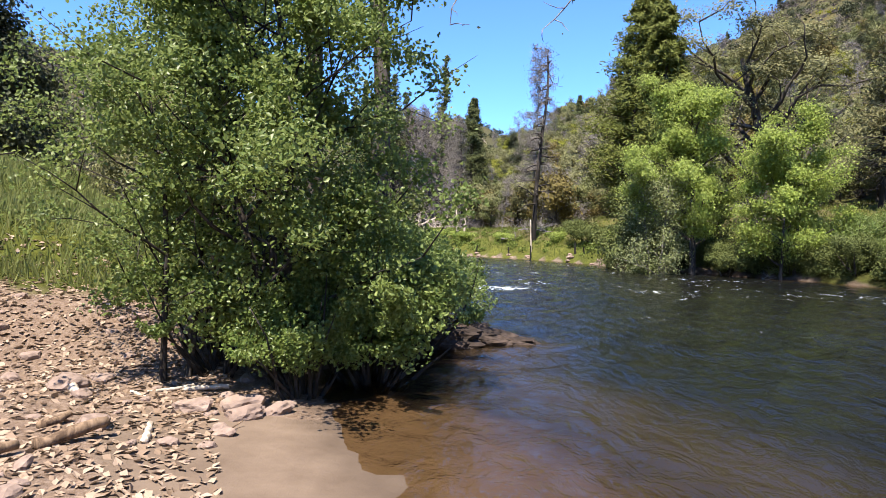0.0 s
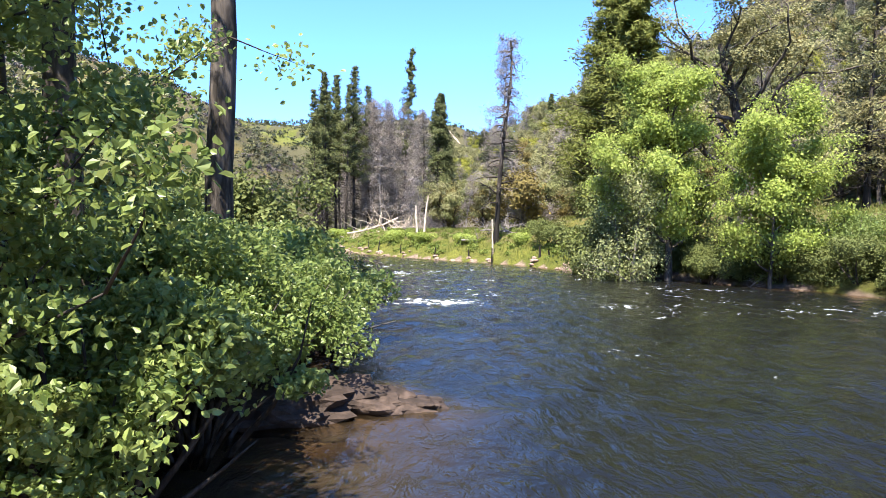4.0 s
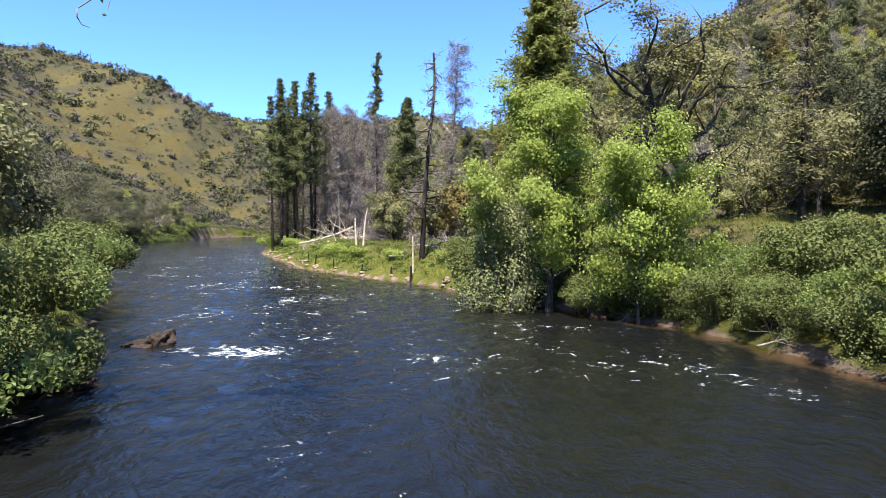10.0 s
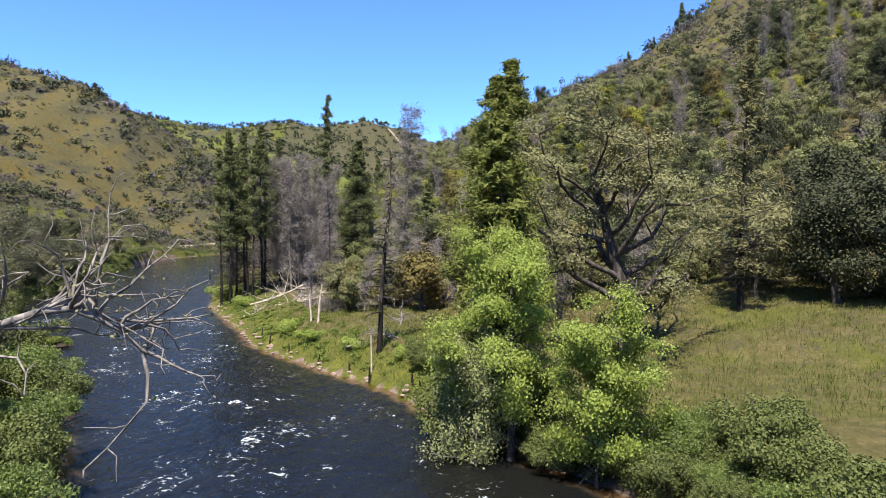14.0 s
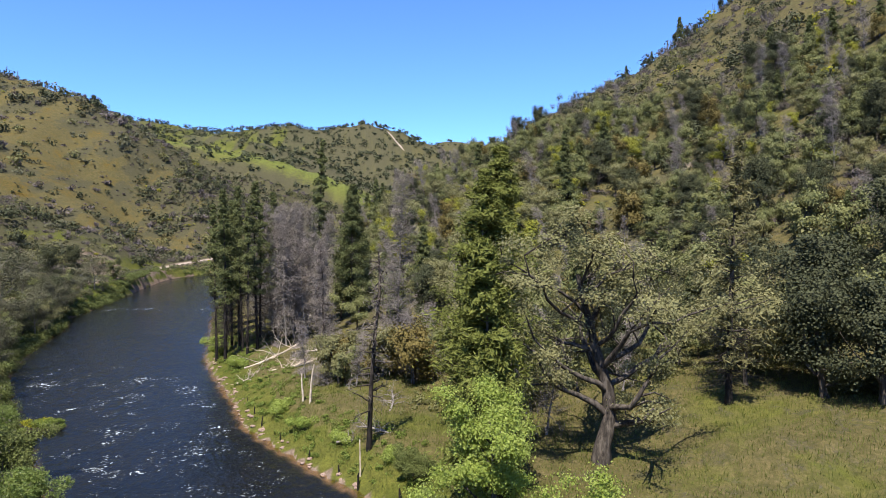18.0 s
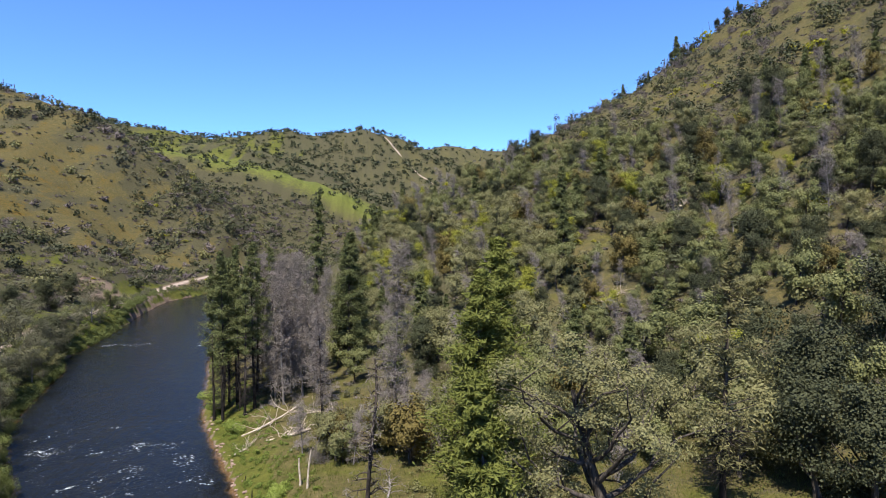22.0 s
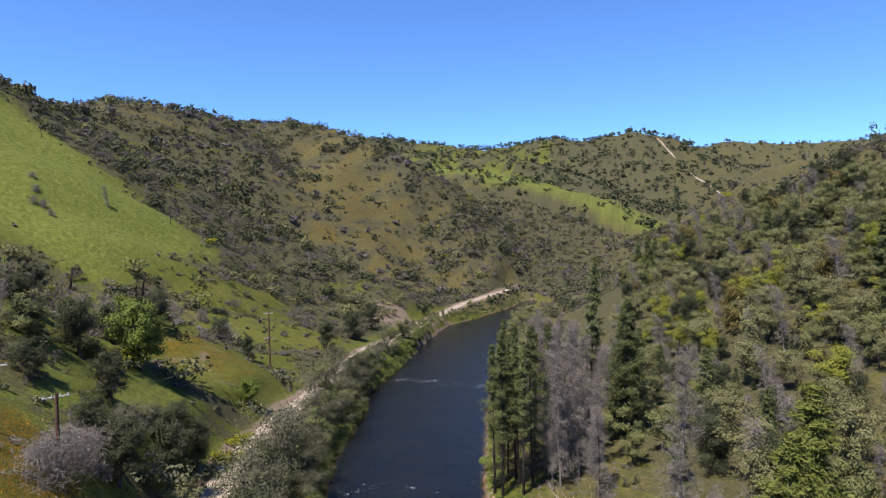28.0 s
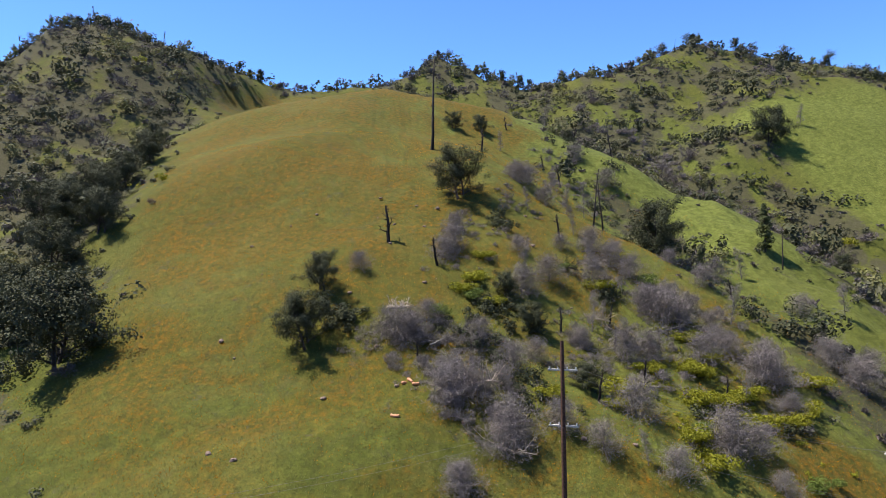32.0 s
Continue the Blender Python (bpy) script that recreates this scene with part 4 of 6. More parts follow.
def seeds(seed, x0, x1, y0, y1, pace):
    rng = np.random.default_rng(seed)
    X, Y = np.meshgrid(np.arange(x0, x1, pace), np.arange(y0, y1, pace))
    X, Y = X + rng.uniform(-0.5, 0.5, X.shape) * pace, Y + rng.uniform(-0.5, 0.5, X.shape) * pace
    return X.ravel(), Y.ravel(), rng.uniform(size=X.size), rng.uniform(size=X.size)


def brush_density(X, Y):
    ul, ur, left, dome, green, meadow = cover_masks(X, Y)
    cover = scrub_cover(X, Y)
    rt = np.where(Y > 290, step(ur, 6, 16), step(ur, 40, 70)) * (0.32 + 0.67 * cover)
    lt = np.where(Y > 290, step(ul, 5, 10), step(ul, 14, 24)) * (0.16 + 0.84 * cover)
    lt = lt * (1 - 0.95 * (1 - step(near_line(X, Y, RIDGES[8][0])[0], 9, 15)))
    lt = lt * (1 - dome) * (1 - 0.9 * green) * (1 - meadow)
    d, _ = near_line(X, Y, ROAD)
    return np.where(left, lt, rt) * step(d, 4, 8), left


DARK, SAGE, OLIVE, BARE, GOLD = [], [], [], [], []
for x0, x1, y0, y1, pace, size, seed in ((-380, -30, -200, 330, 5.0, 3.2, 11), (-350, -60, 330, 600, 5.0, 3.3, 12), (35, 330, 20, 360, 4.6, 2.6, 13), (20, 230, 360, 620, 6.0, 2.9, 14), (-130, 30, 300, 640, 5.0, 2.8, 16)):
    X, Y, A, B = seeds(seed, x0, x1, y0, y1, pace)
    D, L = brush_density(X, Y)
    for x, y, a, b, d, l in zip(X, Y, A, B, D, L):
        if a > d or (x > 0 and math.hypot(x - 4, y - 9) > 30 and x * 0.787 + y * 0.62 > 400):
            continue
        s = size * (0.5 + 1.5 * ((a * 37) % 1) ** 2)
        if x < 0:
            (DARK if b < 0.23 else SAGE if b < 0.47 else OLIVE if b < 0.64 else BARE if b < 0.98 else GOLD).append((x, y, s * (1.2 if b < 0.23 else 1.0 if b < 0.64 else 0.8)))
        else:
            (DARK if b < 0.4 else SAGE if b < 0.46 else OLIVE if b < 0.6 else BARE if b < 0.965 else GOLD).append((x, y, s * (1.3 if b < 0.4 else 1.05)))
FAR = []
X, Y, A, B = seeds(15, -560, 420, 640, 1320, 8.0)
fd = 0.22 - 0.14 * (Y < 800) + 0.55 * step(patchy(X, Y, 130, 0.9), 0.0, 0.3) + 0.5 * step(near_line(X, Y, RIDGES[14][0])[0] * -1, -16, -4)
FAR = [(x, y, 4.2 + 4.6 * b * b) for x, y, a, b, d in zip(X, Y, A, B, fd) if a < d]
SCRUB, STICKS = [], []
for x0, x1, y0, y1, pace, seed in ((-380, -36, -200, 330, 3.3, 17), (-330, -60, 330, 560, 4.4, 18), (30, 330, 30, 360, 3.4, 19), (-120, 230, 300, 620, 4.6, 20)):
    X, Y, A, B = seeds(seed, x0, x1, y0, y1, pace)
    D, L = brush_density(X, Y)
    for x, y, a, b, d in zip(X, Y, A, B, D):
        if a < 0.08 + d * 0.9 and d > 0.03 and not (x > 0 and x * 0.787 + y * 0.62 > 400):
            (SCRUB if b < 0.62 else STICKS).append((x, y, 0.8 + 0.9 * ((a * 91) % 1)))
X, Y, A, B = seeds(16, -300, 1100, 1320, 1720, 15.0)
FAR += [(x, y, 4.0 + 4.0 * b * b) for x, y, a, b in zip(X, Y, A, B) if a < 0.55]
COUNTS = (420, 170, 70)
thicket("low_scrub", "low grey-olive scrub covering the steep hillsides", SCRUB, LEAF_SAGE, (70, 44, 30), 28, 0.8)
thicket("dry_sticks", "low bare grey-brown scrub covering the steep hillsides", STICKS, TWIG_FAR, (80, 44, 30), 29, 0.8, twiggy=True)
thicket("live_oak_brush", "dark evergreen oak brush scattered over the hillsides", DARK, LEAF_LIVE, COUNTS, 21, 0.95)
thicket("grey_green_brush", "grey-green chaparral bushes on the hillsides", SAGE, LEAF_SAGE, COUNTS, 22)
thicket("olive_brush", "olive-green deciduous brush on the hillsides", OLIVE, LEAF_OLIVE, COUNTS, 23, 0.9)
thicket("bare_brush", "bare grey-mauve fire-killed brush on the hillsides", BARE, TWIG_FAR, (420, 260, 80), 24, 0.8, twiggy=True)
thicket("yellow_brush", "yellow-flowering low brush on the hillsides", GOLD, LEAF_YELLOW, COUNTS, 25, 0.6)
thicket("far_oaks", "dark round oaks dotting the far green hills", FAR, LEAF_LIVE, (40, 40, 26), 26, 0.95, "far trees")

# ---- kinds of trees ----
kind("alder", "alder_tree", broadleaf(1, 9.0, 2.9, 0.18, 0.13, 13, 0.054, 44000, 0.19, BARK_SHADED, LEAF_ALDER, stems=3, gap=0.52, fine=True), "leafy green alder leaning over the sandy river bank", "tree")
kind("thin_alder", "alder_tree", broadleaf(41, 9.0, 3.0, 0.2, 0.1, 11, 0.054, 17000, 0.22, BARK_SHADED, LEAF_ALDER, stems=2, gap=0.55, fine=True), "thin airy alder with pale green leaves on the bank", "tree")
kind("maple", "maple_tree", broadleaf(2, 15.5, 4.0, 0.25, 0.24, 20, 0.1, 50000, 0.4, BARK, LEAF_BRIGHT, rise=0.55, gap=0.56, loose=0.7, flat=0.55), "tall bright green maple on the river bank", "tree")
kind("round_maple", "maple_tree", broadleaf(3, 8.6, 3.2, 0.16, 0.16, 13, 0.095, 36000, 0.36, BARK, LEAF_BRIGHT, stems=2, rise=0.6, gap=0.52, loose=0.7, flat=0.55), "round bright green maple with pale flower heads on the river bank", "tree")
kind("catkin_maple", "maple_tree", broadleaf(45, 11.0, 2.9, 0.1, 0.16, 14, 0.1, 13000, 0.4, BARK_GREY, LEAF_CATKIN, stems=2, rise=0.5, gap=0.45, loose=0.7, flat=0.9), "grey-green maple hung with pale seed tassels beside the bright maple", "tree")
kind("willow", "willow_tree", broadleaf(4, 8.0, 3.2, 0.12, 0.14, 11, 0.13, 12000, 0.4, BARK, LEAF_WILLOW, stems=2), "grey-green willow tree on the river bank", "tree")
kind("oak", "oak_tree", broadleaf(5, 17.0, 9.0, 0.2, 0.52, 19, 0.11, 24000, 0.46, BARK_OAK, LEAF_OAK, twist=0.3, rise=0.45, gap=0.55, flat=0.55), "large old oak with gnarled limbs and thin new leaves", "tree")
kind("wood_oak", "oak_tree", broadleaf(6, 9.5, 4.2, 0.2, 0.2, 9, 0.2, 4200, 0.5, BARK_OAK, LEAF_OAK, twist=0.22, gap=0.45, flat=0.6), "small oak with thin olive new leaves in the woodland", "tree", group="woodland oaks")
# variant of the woodland oak under a name of its own; species unknown
kind("wood_oak_b", "ash_tree", broadleaf(7, 8.5, 3.8, 0.2, 0.18, 9, 0.2, 4200, 0.5, BARK_OAK, LEAF_WOODLAND, twist=0.22, gap=0.45, flat=0.6), "small leafy green tree in the woodland", "tree", group="woodland ashes")
kind("bank_tree", "cottonwood_tree", broadleaf(28, 9.5, 4.4, 0.2, 0.2, 11, 0.14, 4600, 0.6, BARK_GREY, LEAF_SAGE, twist=0.22, gap=0.2), "thin-leaved grey cottonwood beside the river road", "tree", group="roadside cottonwoods")
kind("live_oak", "live_oak_tree", broadleaf(8, 9.0, 4.2, 0.12, 0.28, 12, 0.14, 13000, 0.5, BARK_OAK, LEAF_LIVE, gap=0.4, loose=0.55), "dark evergreen live oak with a dense round crown", "tree", group="live oaks")
kind("green_oak", "oak_tree", broadleaf(29, 10.0, 4.6, 0.2, 0.26, 12, 0.24, 7000, 0.5, BARK_OAK, LEAF_HERB), "fresh green oak standing on the grassy slope", "tree")
kind("fresh_oak", "oak_tree", broadleaf(46, 8.5, 3.6, 0.12, 0.2, 9, 0.2, 4000, 0.5, BARK_OAK, LEAF_FRESH, gap=0.45, flat=0.6), "small oak in yellow-green new leaf in the woodland", "tree", group="fresh woodland oaks")
kind("rust_oak", "oak_tree", broadleaf(9, 7.5, 3.8, 0.1, 0.2, 10, 0.26, 3200, 0.5, BARK_OAK, LEAF_RUST), "rounded oak with rusty olive new leaves", "tree")
kind("pine", "pine_tree", conifer(11, 26, 2.9, 0.34, 0.24, 0.22, 5600, BARK_BURNT, NEEDLE, droop=0.1, dead_low=2.6, ragged=0.62), "tall dark pine with burnt trunk and dead lower branches", "tree", group="riverside pines")
kind("pine_b", "pine_tree", conifer(12, 25, 2.6, 0.42, 0.22, 0.22, 4600, BARK_BURNT, NEEDLE, droop=0.1, dead_low=3.0, ragged=0.68), "tall dark pine with burnt trunk and dead lower branches", "tree", group="riverside pines")
kind("tuft_pine", "pine_tree", conifer(13, 34, 2.6, 0.42, 0.34, 0.24, 8500, BARK_BURNT, NEEDLE, dead_low=1.2, ragged=0.62), "very tall thin pine with a ragged tufted crown", "tree")
kind("tall_pine", "pine_tree", conifer(47, 25, 4.4, 0.16, 0.34, 0.26, 4200, BARK_BURNT, NEEDLE_OLIVE, droop=0.2, dead_low=2.0, ragged=0.75), "tall ragged pine with thin olive needles on the terrace", "tree")
kind("fir", "fir_tree", conifer(14, 27, 4.6, 0.18, 0.36, 0.24, 19000, BARK, NEEDLE, dead_low=1.0, ragged=0.2), "dense dark cone-shaped fir", "tree")
kind("cedar", "cedar_tree", conifer(15, 18.5, 3.7, 0.05, 0.28, 0.24, 18000, BARK, NEEDLE_CEDAR, dead_low=0.5, ragged=0.35), "olive-green incense cedar with soft drooping sprays", "tree")
kind("green_pine", "pine_tree", conifer(30, 26, 5.4, 0.1, 0.28, 0.24, 17000, BARK, NEEDLE_CEDAR, droop=0.1, dead_low=0.5, ragged=0.45), "tall green pine behind the riverside maple", "tree")
kind("young_pine", "pine_tree", conifer(16, 12, 2.3, 0.12, 0.18, 0.34, 2600, BARK, NEEDLE, ragged=0.3), "young green pine in the woodland", "tree", group="woodland pines")
kind("snag", "burnt_snag", bare_tree(17, 16.5, 2.4, 0.22, 46, BARK_BURNT, TWIG_GREY, 500, 0.22, 0.0, True, droop=0.1), "burnt dead pine trunk with broken bleached branches", "dead tree", names=("trunk", "twig_haze"))
kind("grey_conifer", "dead_conifer", bare_tree(18, 26, 4.0, 0.2, 150, BARK_GREY, TWIG_GREY, 7000, 0.15, 0.15), "dead grey conifer still holding its fine twigs", "dead tree", names=("trunk", "twig_haze"), group="dead grey conifers")
kind("grey_conifer_b", "dead_conifer", bare_tree(19, 23, 2.9, 0.17, 110, BARK_GREY, TWIG_GREY, 5000, 0.12, 0.1), "dead grey conifer still holding its fine twigs", "dead tree", names=("trunk", "twig_haze"), group="dead grey conifers")
kind("wood_dead", "dead_tree", bare_tree(34, 11, 2.8, 0.14, 40, BARK_ASH, TWIG_MAUVE, 1500, 0.15, 0.4, twist=0.2), "bare grey dead tree in the woodland", "dead tree", names=("trunk", "twig_haze"), group="woodland dead trees")
kind("dark_dead", "dead_pine", bare_tree(20, 23, 3.4, 0.28, 110, BARK_BURNT, TWIG_GREY, 5500, 0.15, 0.0, droop=0.15), "dark dead pine with sagging grey twigs", "dead tree", names=("trunk", "twig_haze"))
kind("bare_shrub", "bare_shrub", bare_tree(21, 2.6, 2.7, 0.07, 60, BARK_ASH, TWIG_MAUVE, 2600, 0.05, 0.45, twist=0.24, twig_size=0.026, slim=0.6), "bare grey-mauve shrub with tangled twigs", "shrub", ("branchwork", "twig_haze"), "bare shrubs")
kind("stub_tree", "dead_oak", bare_tree(22, 6.0, 2.3, 0.3, 10, BARK_BURNT, TWIG_GREY, 0, 0.35, 0.6, True, twist=0.25), "burnt dead oak with short broken limbs", "dead tree", ("trunk", "twig_haze"), "burnt dead oaks")
kind("burnt_pole", "burnt_snag", bare_tree(32, 12.0, 0.9, 0.2, 14, BARK_BURNT, TWIG_GREY, 0, 0.35, 0.1, True), "straight burnt dead trunk on the hillside", "dead tree", ("trunk", "twig_haze"), "burnt trunks")
kind("bank_bush", "willow_bush", shrub(23, 2.8, 1.8, 0.075, 12000, BARK, LEAF_WILLOW, lobes=26, hollow=0.3, lobe=0.38), "leafy green willow bush on the river bank", "bush", ("branchwork", "foliage"), "bank bushes")
kind("bank_bush_b", "alder_bush", shrub(24, 2.4, 1.7, 0.065, 10000, BARK, LEAF_ALDER, lobes=30, stems=14, hollow=0.25, fine=True, lobe=0.36), "leafy green alder bush on the river bank", "bush", ("branchwork", "foliage"), "bank bushes")
kind("skirt_bush", "alder_bush", shrub(44, 2.6, 1.6, 0.055, 11000, BARK_SHADED, LEAF_ALDER, lobes=30, stems=22, hollow=0.2, fine=True, clear=0.46, lobe=0.3), "alder bush with bare lower stems over the water", "bush", ("branchwork", "foliage"), "bank bushes")
kind("bright_bush", "green_bush", shrub(25, 2.2, 1.6, 0.13, 3600, BARK, LEAF_BRIGHT, lobes=9), "bright green leafy bush", "bush", ("branchwork", "foliage"), "bright bushes")
kind("low_bush", "low_bush", shrub(26, 1.1, 1.2, 0.1, 1600, BARK, LEAF_HERB), "low green bush among bank grass", "bush", ("branchwork", "foliage"), "low bushes")
kind("gold_bush", "yellow_bush", shrub(33, 1.2, 1.5, 0.14, 1300, BARK, LEAF_YELLOW), "low yellow-green flowering bush on the hillside", "bush", ("branchwork", "foliage"), "yellow bushes")
kind("hill_oak", "live_oak_tree", broadleaf(27, 7.0, 3.4, 0.12, 0.25, 11, 0.13, 13000, 0.36, BARK_OAK, LEAF_LIVE, stems=2), "dark round live oak on the open grassy hill", "tree", group="hill oaks")

# ---- near left bank ----
plant("alder", -2.7, 10.2, 1.0, 0, lean=(6, -2))
plant("thin_alder", -5.0, 14.2, 0.95, 140)
plant("thin_alder", -4.2, 9.9, 0.85, 250, lean=(6, -2))
plant("thin_alder", -3.4, 13.6, 1.1, 20)
for x, y, s, a, k in ((-1.2, 11.0, 1.0, 10, "skirt_bush"), (-2.1, 9.9, 0.8, 80, "skirt_bush"), (-3.6, 10.6, 0.75, 160, "skirt_bush"), (-0.9, 13.2, 0.95, 250, "skirt_bush"), (-1.6, 14.6, 0.95, 230, "bank_bush_b"), (-3.4, 16.2, 1.0, 20, "bank_bush_b"), (-1.7, 19.3, 1.25, 200, "bank_bush_b"), (-0.9, 16.8, 0.95, 40, "bank_bush_b"), (-0.6, 15.6, 0.7, 90, "bank_bush_b"), (-1.2, 21.8, 1.0, 140, "bank_bush"), (-3.6, 22.5, 1.2, 300, "bank_bush"),
                      (-4.2, 26.5, 1.2, 30, "bank_bush"), (-5.8, 30.5, 1.3, 100, "bank_bush_b"), (-7.5, 36, 1.4, 210, "bank_bush"), (-9.8, 41, 1.4, 20, "bank_bush_b"), (-12.5, 47, 1.5, 120, "bank_bush"), (-16, 54, 1.5, 220, "bank_bush_b"),
                      (-21, 62, 1.5, 300, "bank_bush"), (-27, 71, 1.5, 50, "bank_bush_b"), (-33, 81, 1.5, 160, "bank_bush"), (-39, 93, 1.5, 250, "bank_bush")):
    plant(k, x, y, s, a)


for x, y, s, a, k, text in ((-25.9, 78.4, 0.95, 0, "low_bush", "low green bush growing on the river islet"), (-24.7, 79.1, 0.85, 90, "low_bush", "low green bush growing on the river islet"), (-26.4, 79.3, 0.8, 40, "gold_bush", "yellow-green bush growing on the river islet"), (-25.4, 79.8, 0.7, 140, "low_bush", "low green bush growing on the river islet")):
    plant(k, x, y, s, a, z=0.12, label=text)


def riverside_trunk(x, y, height, thick, seed, limbs, label):
    """A tall clean trunk with bare crooked limbs high up."""
    rng = np.random.default_rng(seed)
    ob = new("cottonwood_tree")
    ob.matrix_basis = pose(x, y, ground_at(x, y))
    wood = Wood()
    pts = bent(rng, (0, 0, -0.5), (0.03, 0, 1), height, 14, 0.035)
    wood.limb(pts, np.linspace(thick, thick * 0.4, 15) * np.r_[1.3, 1.1, np.ones(13)], 14)
    part("trunk", wood.mesh("trunk", BARK), ob)
    tips = []
    for z, way, length in limbs:
        limb_wood = Wood()
        at = pts[min(13, int(z / height * 14))]
        main = bent(rng, at, way, length, 9, 0.13) if not isinstance(way, list) else np.array([np.interp(np.linspace(0, 1, 10), np.linspace(0, 1, len(way)), [p[i] for p in way]) for i in range(3)]).T + rng.normal(size=(10, 3)) * 0.06
        way = main[-1] - main[0]
        limb_wood.limb(main, np.linspace(thick * 0.46, 0.03, 10), 8)
        for i in range(44):
            q = main[1 + i % 9]
            sub = bent(rng, q, rng.normal(size=3) * (0.7, 0.7, 0.5) + np.array(way) / np.linalg.norm(way) * 0.6 + (0, 0, 0.45), length * rng.uniform(0.15, 0.38), 5, 0.25)
            limb_wood.limb(sub, np.linspace(0.042, 0.01, 6), 5)
            for j in range(4):
                tw = bent(rng, sub[2 + j % 4], rng.normal(size=3), rng.uniform(0.3, 0.8), 3, 0.3)
                limb_wood.limb(tw, np.linspace(0.016, 0.005, 4), 4)
                tips += [tw[2], tw[3]]
        part("limb", limb_wood.mesh("limb", BARK_GREY), ob, "bare crooked grey limb")
    tips = np.array(tips)
    c = tips[rng.integers(len(tips), size=700)] + rng.normal(size=(700, 3)) * 0.12
    part("crown", leaf_mesh("crown", leaves(rng, c, 0.06), LEAF_OAK), ob, "sparse small new leaves")
    tagged(ob, label, "tree")


riverside_trunk(-1.7, 17.0, 17.0, 0.27, 5, [(9.6, [(0.1, 0, 9.4), (1.4, 0.6, 9.5), (2.4, 1.0, 9.8), (3.2, 1.3, 10.4), (4.0, 1.5, 10.6), (4.6, 1.7, 10.3), (5.2, 1.9, 9.7)], 6.6), (14.0, (-3, 1.5, 1.6), 4.0), (15.8, (0.5, -1.5, 2.5), 3.5)], "tall dark riverside trunk with a long bare limb over the water")
riverside_trunk(-2.6, 14.2, 13.0, 0.24, 8, [(10.5, (-3, 2, 1.5), 3.5), (12, (1.0, 2.0, 2), 3)], "tall straight riverside trunk behind the alder")
for x, y, s, a, k in ((-11, 31, 1.0, 0, "wood_oak_b"), (-14, 38, 1.0, 60, "wood_oak"), (-18, 45, 1.2, 120, "wood_oak_b"), (-34, 72, 1.3, 75, "live_oak"), (-28, 61, 1.2, 135, "wood_oak"), (-43, 88, 1.2, 15, "live_oak"), (-62, 165, 1.0, 45, "live_oak"), (-72, 225, 1.0, 65, "wood_oak_b"), (-84, 190, 1.1, 5, "live_oak"), (-86, 215, 1.2, 85, "live_oak"), (-90, 240, 1.2, 125, "live_oak"), (-24, 56, 1.3, 200, "bank_tree"), (-31, 66, 1.1, 260, "wood_oak_b"), (-40, 81, 1.5, 320, "bank_tree"), (-46.5, 96, 1.8, 30, "bank_tree"), (-51, 107, 1.3, 90, "bank_tree"),
                      (-53, 118, 1.0, 150, "wood_oak_b"), (-58, 132, 1.6, 200, "bank_tree"), (-60, 142, 0.9, 10, "wood_oak_b"), (-64, 153, 1.3, 70, "bank_tree"), (-67, 178, 0.9, 130, "wood_oak_b"), (-70, 205, 1.2, 180, "bank_tree"), (-49, 101, 1.0, 20, "bank_tree"), (-52.5, 112, 0.9, 70, "bank_tree"), (-55, 124, 1.1, 110, "bank_tree"), (-59, 148, 0.9, 250, "bank_tree"), (-61, 159, 1.0, 290, "bank_tree"), (-65.5, 172, 0.8, 330, "bank_tree"), (-67.5, 190, 0.9, 60, "bank_tree"), (-36, 76, 1.1, 140, "bank_tree"), (-42, 86, 1.0, 200, "bank_tree"), (-13.5, 33, 0.8, 15, "bank_tree"), (-15.5, 41, 0.9, 75, "wood_oak"), (-17, 47, 0.85, 130, "bank_tree"), (-20.5, 51, 0.95, 190, "wood_oak_b"), (-24.5, 58, 0.9, 240, "wood_oak"), (-27, 65, 1.0, 300, "bank_tree"), (-34, 50, 1.0, 20, "wood_oak"), (-38, 58, 1.1, 80, "wood_oak"), (-43, 68, 1.0, 140, "wood_oak_b"), (-36, 42, 1.0, 200, "live_oak"), (-47, 77, 0.9, 260, "wood_oak"), (-18.5, 27, 1.0, 40, "live_oak"), (-22, 30, 1.1, 90, "live_oak"), (-24, 37, 1.0, 10, "live_oak")):
    plant(k, x, y, s, a)

